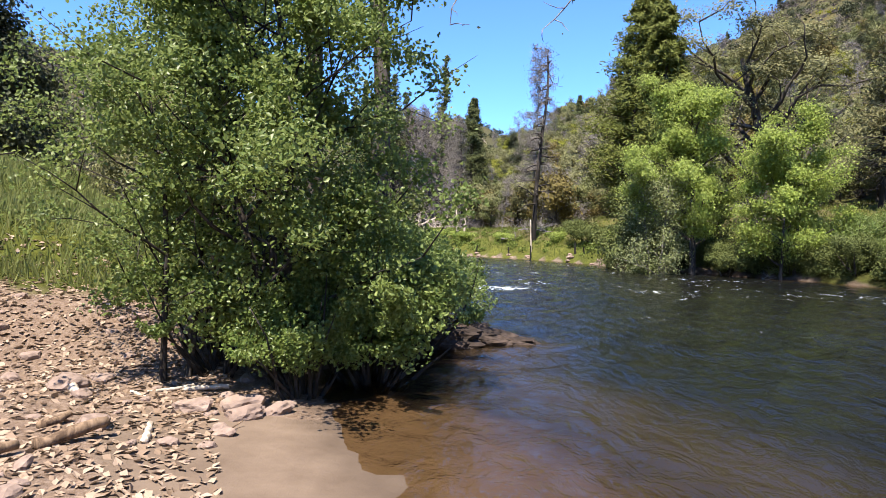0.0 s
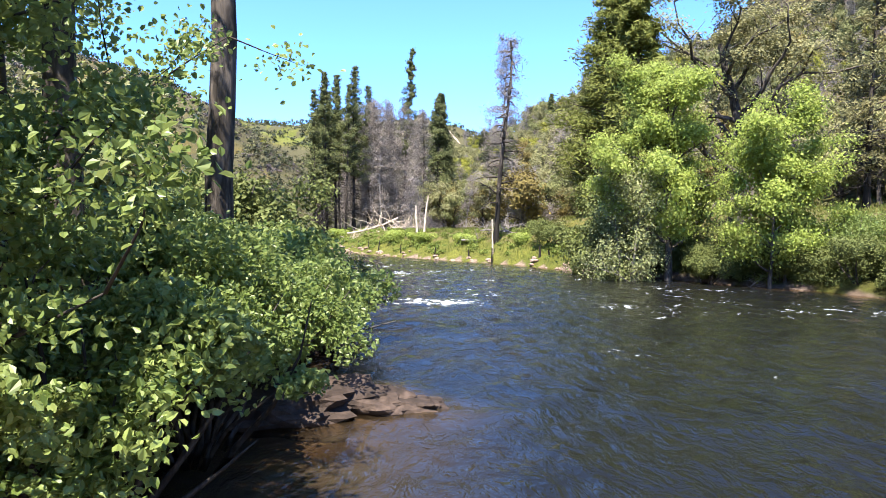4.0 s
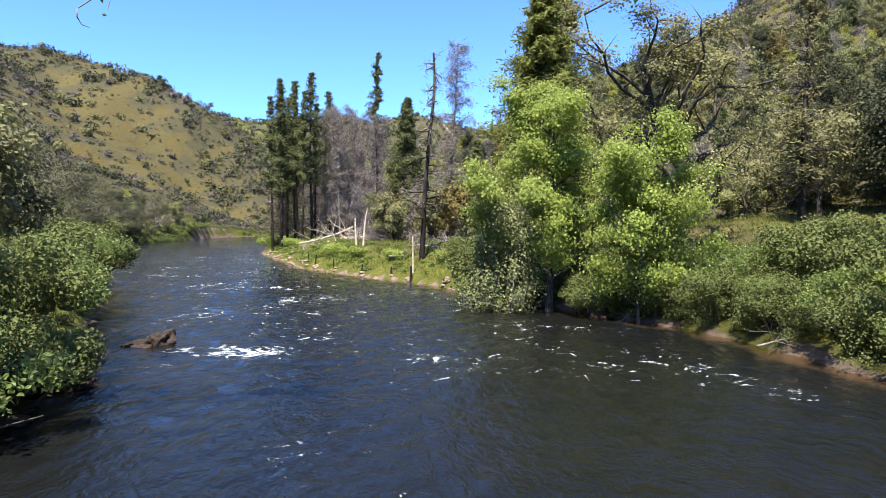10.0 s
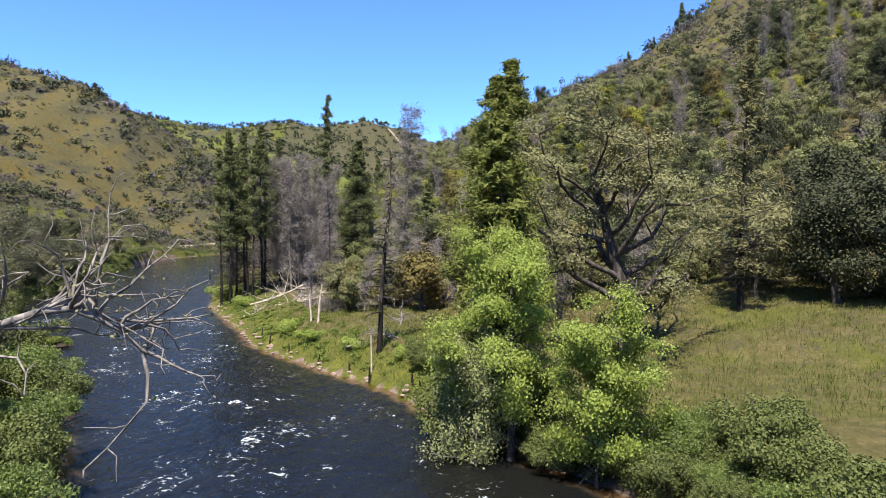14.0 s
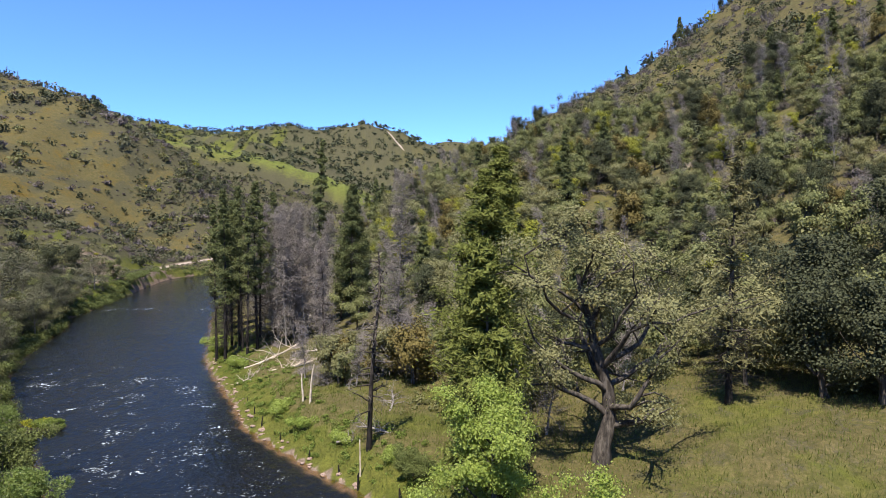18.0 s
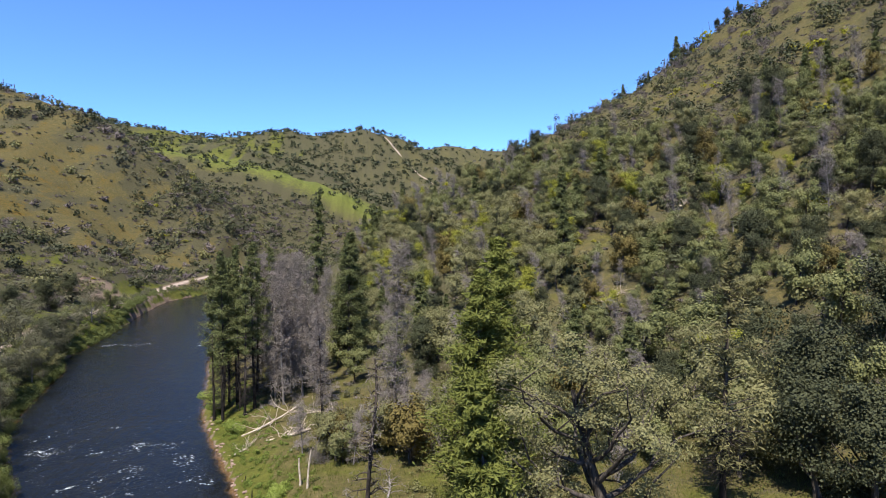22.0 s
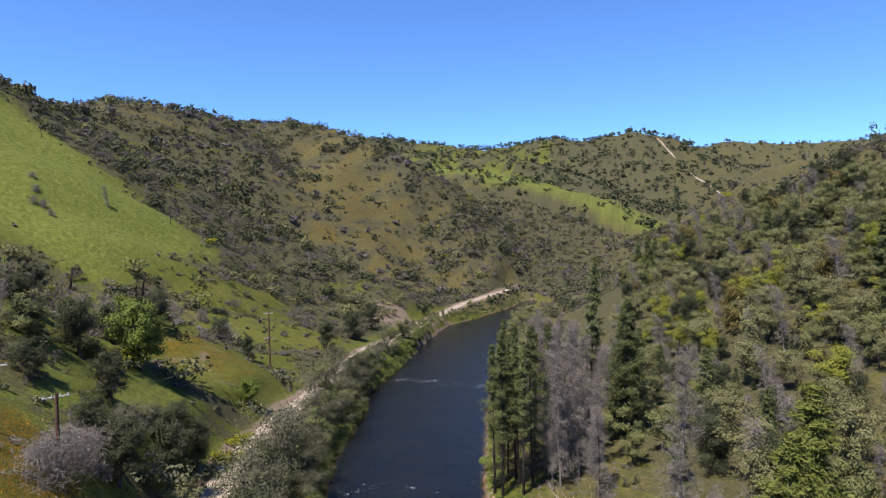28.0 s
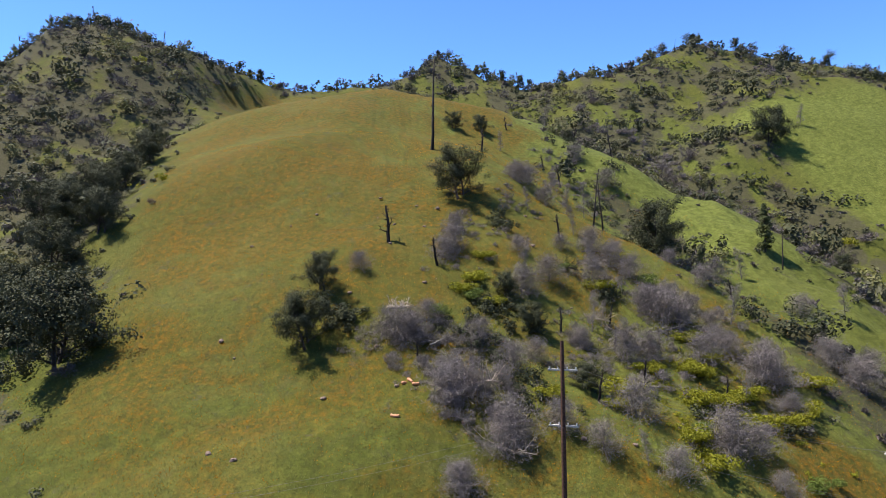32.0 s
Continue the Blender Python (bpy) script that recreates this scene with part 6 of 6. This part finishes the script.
for line, n, sizes in ((RIDGES[3][0][2:10], 40, (0.45, 0.95)), (RIDGES[2][0][1:5], 34, (0.35, 0.7))):
    for i in range(n):
        k = ridge_rng.uniform(0, len(line) - 1.001)
        a, b = np.array(line[int(k)]), np.array(line[int(k) + 1])
        x, y = (a + (b - a) * (k % 1))[:2] + ridge_rng.normal(size=2) * 5
        kd = ("live_oak", "wood_oak_b", "bank_tree")[ridge_rng.choice(3, p=(0.4, 0.3, 0.3))]
        plant(kd, float(x), float(y), ridge_rng.uniform(*sizes), i * 63, label="small dark tree standing on the ridge crest")
for line, n in ((RIDGES[3][0][2:9], 16), (RIDGES[2][0][1:4], 16), (RIDGES[9][0][3:12], 110), (RIDGES[5][0][:5], 6)):
    for i in range(n):
        k = ridge_rng.uniform(0, len(line) - 1.001)
        a, b = np.array(line[int(k)]), np.array(line[int(k) + 1])
        x, y = (a + (b - a) * (k % 1))[:2] + ridge_rng.normal(size=2) * 4
        kd = ("live_oak", "grey_conifer_b", "wood_dead", "burnt_pole")[ridge_rng.choice(4, p=(0.2, 0.3, 0.25, 0.25))]
        plant(kd, float(x), float(y), ridge_rng.uniform(0.6, 1.0) * (0.35 if kd == "grey_conifer_b" else 0.6 if kd == "burnt_pole" else 0.8), i * 50)


for i, (x, y) in enumerate(((-184, 177), (-179, 174), (-174, 172), (-169, 170), (-176, 170))):
    plant("bare_shrub", x, y, 0.8 + 0.1 * (i % 3), i * 71, label="low grey scrub along a small gully in the green meadow")
fold_rng = np.random.default_rng(69)
for i in range(64):
    x, y = fold_rng.uniform(-104, -56), fold_rng.uniform(10, 62)
    if (x + 80) * 0.55 + (y - 36) * 0.45 < -9 and y < 24:
        continue
    k = ("bare_shrub", "gold_bush", "bare_shrub", "wood_dead", "bare_shrub", "low_bush", "stub_tree", "bare_shrub")[i % 8]
    size = {"wood_dead": 0.36, "stub_tree": 0.5, "gold_bush": 1.2, "low_bush": 1.3}.get(k, 1.35)
    plant(k, x, y, size * fold_rng.uniform(0.7, 1.25), i * 47, label={"wood_dead": "small bare grey tree in the brush of the hill", "low_bush": "low green bush in the fold of the hill", "stub_tree": "short burnt dead oak in the brush of the hill"}.get(k, ""))
# ---- power line ----
def box_mesh(name, sx, sy, sz, material, bevel=0.01):
    bm = bmesh.new()
    bmesh.ops.create_cube(bm, size=1)
    bmesh.ops.scale(bm, vec=(sx, sy, sz), verts=bm.verts)
    bmesh.ops.bevel(bm, geom=bm.edges[:], offset=bevel, segments=1, affect="EDGES")
    me = bpy.data.meshes.new(name)
    bm.to_mesh(me)
    bm.free()
    me.materials.append(material)
    return me


def power_pole(x, y, height, arms, turn, label):
    ob = new("power_pole")
    z = ground_at(x, y)
    ob.matrix_basis = pose(x, y, z, 0, 0, turn)
    wood = Wood()
    wood.limb([(0, 0, -0.6), (0, 0, height * 0.5), (0, 0, height)], [0.25, 0.21, 0.16], 10)
    part("pole", wood.mesh("pole", POLE_WOOD), ob)
    ends = []
    for drop in arms:
        arm = part("crossarm", box_mesh("crossarm", 2.6, 0.13, 0.15, ARM_WOOD), ob, "sun-bleached wooden crossarm")
        arm.matrix_basis = pose(0, 0.16, height - drop)
        for k in (-1.15, -0.4, 0.4, 1.15):
            ins = Wood()
            ins.limb([(0, 0, 0.07), (0, 0, 0.14), (0, 0, 0.2), (0, 0, 0.27)], [0.03, 0.07, 0.05, 0.075], 8)
            part("insulator", ins.mesh("insulator", INSULATOR), arm).matrix_basis = pose(k, 0, 0)
        m = pose(x, y, z, 0, 0, turn)
        ends += [m @ Vector((-1.15, 0.16, height - drop + 0.27)), m @ Vector((1.15, 0.16, height - drop + 0.27))]
    tagged(ob, label, "power pole", "power poles")
    return ends


def cable(a, b, sag):
    w = Wood()
    k = np.linspace(0, 1, 25)[:, None]
    pts = np.array(a)[None] * (1 - k) + np.array(b)[None] * k
    pts[:, 2] -= sag * 4 * (k * (1 - k))[:, 0]
    w.limb(pts, np.full(25, 0.009), 4)
    tagged(new("power_cable", w.mesh("power_cable", WIRE)), "thin sagging overhead power cable", "cable", "power cables")


e1 = power_pole(-52.0, 23.4, 15.2, (2.6, 7.6), 70, "tall brown power pole with two white crossarms on the hill")
e2 = power_pole(-58.5, 60.2, 7.3, (0.3,), 55, "brown power pole with one white crossarm on the hill")
e3 = power_pole(-50.8, 60.8, 9.2, (0.4,), 60, "weathered power pole with a thin crossarm among trees")
e4 = power_pole(-84.0, 156.6, 14.6, (0.6, 7.0), 60, "tall power pole with two crossarms above the road")
e5 = power_pole(-41.0, -34.0, 12.0, (0.4,), 80, "brown power pole on the lower hillside")
for a, b, sag in ((e1[2], e5[0], 1.6), (e1[3], e5[1], 1.6), (e1[0], e2[0], 1.2), (e1[1], e2[1], 1.2), (e3[0], e4[2], 2.5), (e3[1], e4[3], 2.5), (e1[2], e3[0], 1.2), (e1[3], e3[1], 1.2)):
    cable(a, b, sag)


# ---- rocks ----
def boulder_mesh(name, seed, size, material, fine=3, rough=0.35, flat=0.0):
    bm = bmesh.new()
    bmesh.ops.create_icosphere(bm, subdivisions=fine, radius=1)
    off = Vector((seed * 3.7, seed * 1.3, seed * 2.1))
    for v in bm.verts:
        n = v.co.normalized()
        k = 1 + rough * noise.noise(n * 1.3 + off) + rough * 0.5 * noise.noise(n * 3.1 + off) + rough * 0.22 * noise.noise(n * 7 + off)
        facet = max(abs(n.x), abs(n.y), abs(n.z))
        v.co = n * k * (1 - 0.3 * flat + flat * 0.35 / facet)
        v.co = Vector((v.co.x * size[0], v.co.y * size[1], v.co.z * size[2]))
    me = bpy.data.meshes.new(name)
    bm.to_mesh(me)
    bm.free()
    me.materials.append(material)
    me.polygons.foreach_set("use_smooth", np.full(len(me.polygons), False))
    return me


for i, (x, y, z, s, a, mt, text) in enumerate((
        (-0.95, 31.0, 0.05, (0.46, 0.36, 0.42), 20, STONE_DARK, "rounded brown boulder standing in the river rapids"), (-1.7, 30.6, -0.06, (0.55, 0.4, 0.2), -10, STONE_DARK, "flat dark wet rock in the river"),
        (-0.2, 14.75, 0.06, (1.4, 0.75, 0.38), 8, STONE_DARK, "dark layered ledge rock at the water's edge"), (1.05, 15.0, -0.06, (0.9, 0.5, 0.28), -12, STONE_DARK, "dark layered ledge rock at the water's edge"), (1.8, 15.05, -0.04, (0.5, 0.36, 0.18), 4, STONE_DARK, "flat tip of the ledge rock in the water"),
        (-1.7, 14.7, 0.3, (1.3, 0.8, 0.5), 30, STONE_DARK, "dark layered ledge rock at the water's edge"), (-0.9, 19.5, 0.1, (0.9, 0.6, 0.35), 40, STONE_DARK, "dark bank rock under the bushes"), (-1.2, 24.3, 0.1, (0.9, 0.8, 0.4), 10, STONE_DARK, "dark bank rock under the bushes"), (-0.6, 21.2, 0.0, (0.7, 0.3, 0.12), 0, STONE_DARK, "low dark rock awash near the bank"),
        (-25.5, 79.0, -0.05, (1.9, 1.3, 0.42), 20, STONE_DARK, "stony islet with low bushes in the river"), (-1.9, 26.5, 0.2, (0.8, 0.6, 0.4), 70, STONE, "brown bank rock under the bushes"))):
    ob = new("rock", boulder_mesh("rock", i + 1, s, mt, 4, 0.42, 0.6))
    ob.matrix_basis = pose(x, y, z, 0, 0, a)
    tagged(ob, text, "rock")
stone_rng = np.random.default_rng(71)
stone_kinds = [boulder_mesh("stone", 30 + i, (0.11, 0.085, 0.05), STONE, 2, 0.35, 0.8) for i in range(6)]
for i in range(110):
    x, y = stone_rng.uniform(-8.5, -2.2), stone_rng.uniform(4.5, 12.5)
    s = stone_rng.uniform(0.35, 1.3) ** 1.5
    ob = new("stone", stone_kinds[i % 6])
    ob.matrix_basis = Matrix.LocRotScale((x, y, ground_at(x, y) + 0.015 * s), Euler((stone_rng.normal() * 0.2, stone_rng.normal() * 0.2, stone_rng.uniform(0, 6.28))), (s, s, s))
    tagged(ob, "small angular brown stone on the beach", "stone", "beach stones")
for i in range(80):
    y = stone_rng.uniform(47, 112)
    x = float(np.interp(y, *zip(*RIGHT_BANK))) + stone_rng.uniform(0.0, 1.3)
    s = stone_rng.uniform(0.9, 3.2)
    ob = new("stone", stone_kinds[i % 6])
    ob.matrix_basis = Matrix.LocRotScale((x, y, ground_at(x, y) + 0.02 * s), Euler((0, 0, stone_rng.uniform(0, 6.28))), (s, s, s))
    tagged(ob, "pale brown cobble on the river shore", "stone", "shore cobbles")
for x, y, s, text in ((-3.35, 8.7, 2.0, "orange-brown rounded stone on the beach"), (-2.75, 8.95, 2.4, "flat grey-brown slab on the beach"), (-2.6, 8.55, 1.9, "reddish-brown stone on the beach"), (-4.1, 7.6, 1.8, "tan stone on the beach"), (-2.25, 8.9, 1.6, "reddish-brown stone on the beach"), (-5.3, 9.2, 2.2, "brown stone on the beach")):
    ob = new("stone", boulder_mesh("stone", x * 7, (0.12, 0.09, 0.06), STONE, 3, 0.35, 0.8))
    ob.matrix_basis = Matrix.LocRotScale((x, y, ground_at(x, y) + 0.03), Euler((0.1, 0.1, x)), (s, s, s))
    tagged(ob, text, "stone")
for i in range(46):
    x, y = stone_rng.uniform(-115, -55), stone_rng.uniform(-14, 34)
    s = stone_rng.uniform(1.2, 3.4)
    ob = new("stone", stone_kinds[i % 6])
    ob.matrix_basis = Matrix.LocRotScale((x, y, ground_at(x, y) + 0.03 * s), Euler((0.2, 0.1, i)), (s, s, s * 1.3))
    tagged(ob, "pale stone lying in the hill grass", "stone", "hill stones")
lx, ly = stone_rng.uniform(-10, -2.0, 9000), stone_rng.uniform(3.5, 14.5, 9000)
lul, _ = banks(lx, ly)
keep = (lul > 1.6) & (lul < 8.2)
c = np.stack([lx[keep], ly[keep], land(lx[keep], ly[keep]) + 0.012], 1)
tagged(new("leaf_litter", leaf_mesh("leaf_litter", leaves(stone_rng, c, 0.075, 1.7, 3.0), LITTER)), "dry brown and bleached leaves strewn on the beach", "leaves", kind="stuff")


# ---- driftwood, logs and stakes ----
def driftwood(x, y, length, thick, turn, material, text, seed, tilt=0.0, twigs=0):
    rng = np.random.default_rng(seed)
    w = Wood()
    pts = bent(rng, (-length / 2, 0, 0), (1, 0, 0), length, 7, 0.07)
    radii = thick * rng.uniform(0.75, 1.15, 8) * np.linspace(1, 0.75, 8)
    way = (pts[1] - pts[0]) * 0.02
    w.limb(np.r_[[pts[0] - way], pts, [pts[-1] + way]], np.r_[0.003, radii, 0.003], 9)
    ob = new("driftwood" if not twigs else "fallen_tree", None if twigs else w.mesh("driftwood", material))
    ob.matrix_basis = pose(x, y, ground_at(x, y) + thick * 0.75, 0, -tilt, turn)
    if twigs:
        part("log", w.mesh("log", material), ob)
    for i in range(twigs):
        w = Wood()
        main = bent(rng, pts[rng.integers(2, 7)], rng.normal(size=3) * (1, 1, 0.7) + (0.5, 0, 0.55), length * rng.uniform(0.18, 0.5), 5, 0.24)
        w.limb(main, np.linspace(thick * 0.38, thick * 0.07, 6), 5)
        for j in range(3):
            w.limb(bent(rng, main[2 + j], rng.normal(size=3) * 0.8 + main[-1] - main[0], length * rng.uniform(0.08, 0.2), 3, 0.3), np.linspace(thick * 0.14, thick * 0.04, 4), 4)
        part("branch", w.mesh("branch", material), ob)
    tagged(ob, text, "driftwood" if not twigs else "fallen tree")


for i, (x, y, ln, th, tn, mt, text) in enumerate((
        (-4.05, 7.05, 0.75, 0.085, 60, BARK_BROWN, "split brown driftwood log on the beach"), (-3.35, 7.45, 0.62, 0.05, 100, BARK_PALE, "bleached driftwood stick on the sand"), (-3.55, 9.7, 0.7, 0.045, 15, BARK_PALE, "bleached driftwood stick on the beach"), (-4.0, 9.55, 0.65, 0.035, 40, BARK_PALE, "bleached driftwood stick on the beach"),
        (-4.2, 9.2, 0.55, 0.04, -12, BARK_PALE, "bleached driftwood stick on the beach"), (-5.1, 9.0, 0.6, 0.07, -50, BARK_PALE, "white weathered wood chunk on the beach"), (-4.6, 6.3, 0.8, 0.08, 50, BARK_BROWN, "dark brown driftwood log on the beach"), (-2.9, 9.2, 0.6, 0.05, 8, BARK_BROWN, "brown driftwood piece on the beach"),
        (-4.5, 7.5, 0.4, 0.06, 80, BARK_BROWN, "brown wood chunk on the beach"), (-3.3, 8.3, 0.5, 0.015, 30, BARK_BROWN, "thin brown twig on the sand"), (-2.6, 7.9, 0.5, 0.012, 60, BARK_BROWN, "thin brown twig on the sand"), (-6.0, 8.4, 0.5, 0.03, 20, BARK_PALE, "bleached driftwood stick on the beach"), (-6.6, 9.6, 0.6, 0.03, -30, BARK_PALE, "bleached driftwood stick on the beach"))):
    driftwood(x, y, ln, th, tn, mt, text, 80 + i)
driftwood(-5.0, 100.0, 9.0, 0.16, 48, BARK_PALE, "bleached fallen tree with bare roots and branches", 101, 6, 16)
driftwood(1.6, 104.0, 7.5, 0.15, 8, BARK_PALE, "bleached fallen tree lying behind the bank", 102, 3, 14)
driftwood(6.5, 95.0, 6.0, 0.12, -20, BARK_GREY, "grey fallen tree with tangled branches", 103, 4, 22)
driftwood(-79.6, 8.6, 4.0, 0.22, 60, BARK_PALE, "bleached uprooted oak with spread limbs on the open hill", 104, 4, 30)
driftwood(-65.0, 16.8, 6.0, 0.16, 70, BARK_PALE, "bleached fallen oak on the open hill", 105, 4, 22)
driftwood(-58.3, 18.2, 6.5, 0.14, 40, BARK_PALE, "bleached fallen oak with tangled branches on the hill", 106, 4, 24)
driftwood(-66.5, 14.0, 4.5, 0.13, 20, BARK_PALE, "bleached fallen oak with tangled branches on the hill", 115, 4, 26)
driftwood(-73.0, 14.5, 4.5, 0.13, 130, BARK_GREY, "grey fallen oak with tangled branches on the hill", 116, 4, 26)
driftwood(-84.0, 36.0, 5.0, 0.14, 50, BARK_PALE, "bleached fallen oak with tangled branches on the hill", 117, 4, 26)
driftwood(-101, 40, 5.0, 0.15, 60, BARK_GREY, "grey fallen oak with tangled branches on the hill", 107, 3, 20)
driftwood(-88, 49, 6.0, 0.16, 100, BARK_GREY, "grey fallen oak with tangled branches on the hill", 108, 3, 24)
driftwood(21.8, 29.0, 3.2, 0.035, 20, BARK_GREY, "grey branch tangle at the foot of the bank", 109, 4, 26)
driftwood(18.2, 36.6, 2.0, 0.03, 40, BARK_GREY, "grey branch tangle at the foot of the bank", 110, 6, 16)
driftwood(60.7, 136.5, 7.0, 0.14, 20, BARK_PALE, "bleached fallen tree in the woodland", 111, 10, 16)
for i, (x, y, ln, tn) in enumerate(((-67.2, 10.2, 1.1, 20), (-66.4, 10.8, 0.8, 80), (-66.8, 9.6, 0.7, 140), (-60.5, 8.5, 0.9, 60))):
    driftwood(x, y, ln, 0.2, tn, SPLIT_WOOD, "freshly split orange log on the open hill", 130 + i)
for i, (y, off, h, r, mt) in enumerate(((59.6, 1.5, 3.0, 0.07, BARK_PALE), (58.4, 0.5, 1.2, 0.07, BARK_BURNT), (58.9, 0.9, 1.1, 0.07, BARK_BURNT), (61.5, 1.0, 0.8, 0.09, BARK_BURNT), (54.5, 1.4, 0.7, 0.1, BARK_BURNT), (53.6, 1.6, 0.5, 0.09, BARK_BURNT), (65.5, 0.9, 0.9, 0.08, BARK_BURNT), (71.0, 1.1, 0.8, 0.07, BARK_BURNT), (75.5, 1.2, 1.1, 0.08, BARK_BURNT),
                                        (79.0, 1.4, 0.8, 0.07, BARK_BURNT), (84.0, 1.3, 0.8, 0.07, BARK_BURNT), (51.0, 1.5, 0.8, 0.08, BARK_BURNT), (77.0, 7.0, 4.2, 0.12, BARK_PALE), (77.6, 6.4, 3.0, 0.12, BARK_PALE))):
    x = float(np.interp(y, *zip(*RIGHT_BANK))) + off
    w = Wood()
    w.limb(bent(np.random.default_rng(120 + i), (0, 0, -0.3), (0.05, 0.02, 1), h + 0.3, 5, 0.04), np.linspace(r * 1.2, r * 0.6, 6), 8)
    ob = new("stake", w.mesh("stake", mt))
    ob.matrix_basis = pose(x, y, ground_at(x, y))
    tagged(ob, "bleached broken trunk standing on the river bank" if mt is BARK_PALE else "short charred stump standing on the river bank", "stump", "bank stumps")
for i, (x, y, ln, th, tn, mt, text) in enumerate((
        (-71.5, 29.0, 5.0, 0.13, 60, BARK_ASH, "grey fallen branches tangled in the brush of the hill"), (-84.3, 46.7, 7.0, 0.18, 110, BARK_ASH, "grey fallen oak with tangled branches in the brush"), (-99.5, 17.8, 5.0, 0.15, 70, BARK_ASH, "grey bare limbs lying on the hill crest"),
        (-93.5, 34.5, 5.5, 0.14, 30, BARK_BURNT, "charred fallen oak on the grassy slope"), (-70.5, 37.5, 5.5, 0.13, 95, BARK_ASH, "grey fallen branches tangled in the brush of the hill"), (-61.0, 14.5, 4.5, 0.11, 45, BARK_ASH, "grey pile of cut branches on the hill"),
        (-1.4, 94.6, 6.0, 0.2, 20, BARK_PALE, "bleached uprooted tree with bare roots on the river bank"), (-7.0, 94.2, 4.5, 0.11, 60, BARK_PALE, "bleached branches lying on the river bank"), (4.2, 99.0, 6.5, 0.16, 5, BARK_PALE, "bleached fallen trunk behind the river bank"),
        (9.6, 65.6, 4.5, 0.1, 150, BARK_ASH, "grey drooping branch tangle at the foot of the burnt snag"), (7.6, 66.2, 4.0, 0.1, 30, BARK_ASH, "grey drooping branch tangle at the foot of the burnt snag"), (11.5, 74.0, 4.5, 0.1, 75, BARK_ASH, "grey dead branch tangle on the flat"),
        (91.5, 165.7, 8.0, 0.2, 40, BARK_PALE, "bleached fallen tree on the wooded slope"), (86.6, 152.8, 7.0, 0.16, 100, BARK_PALE, "bleached fallen tree on the wooded slope"), (58.0, 138.0, 6.0, 0.14, 80, BARK_PALE, "bleached fallen tree in the woodland"))):
    driftwood(x, y, ln, th, tn, mt, text, 150 + i, 5, 24)
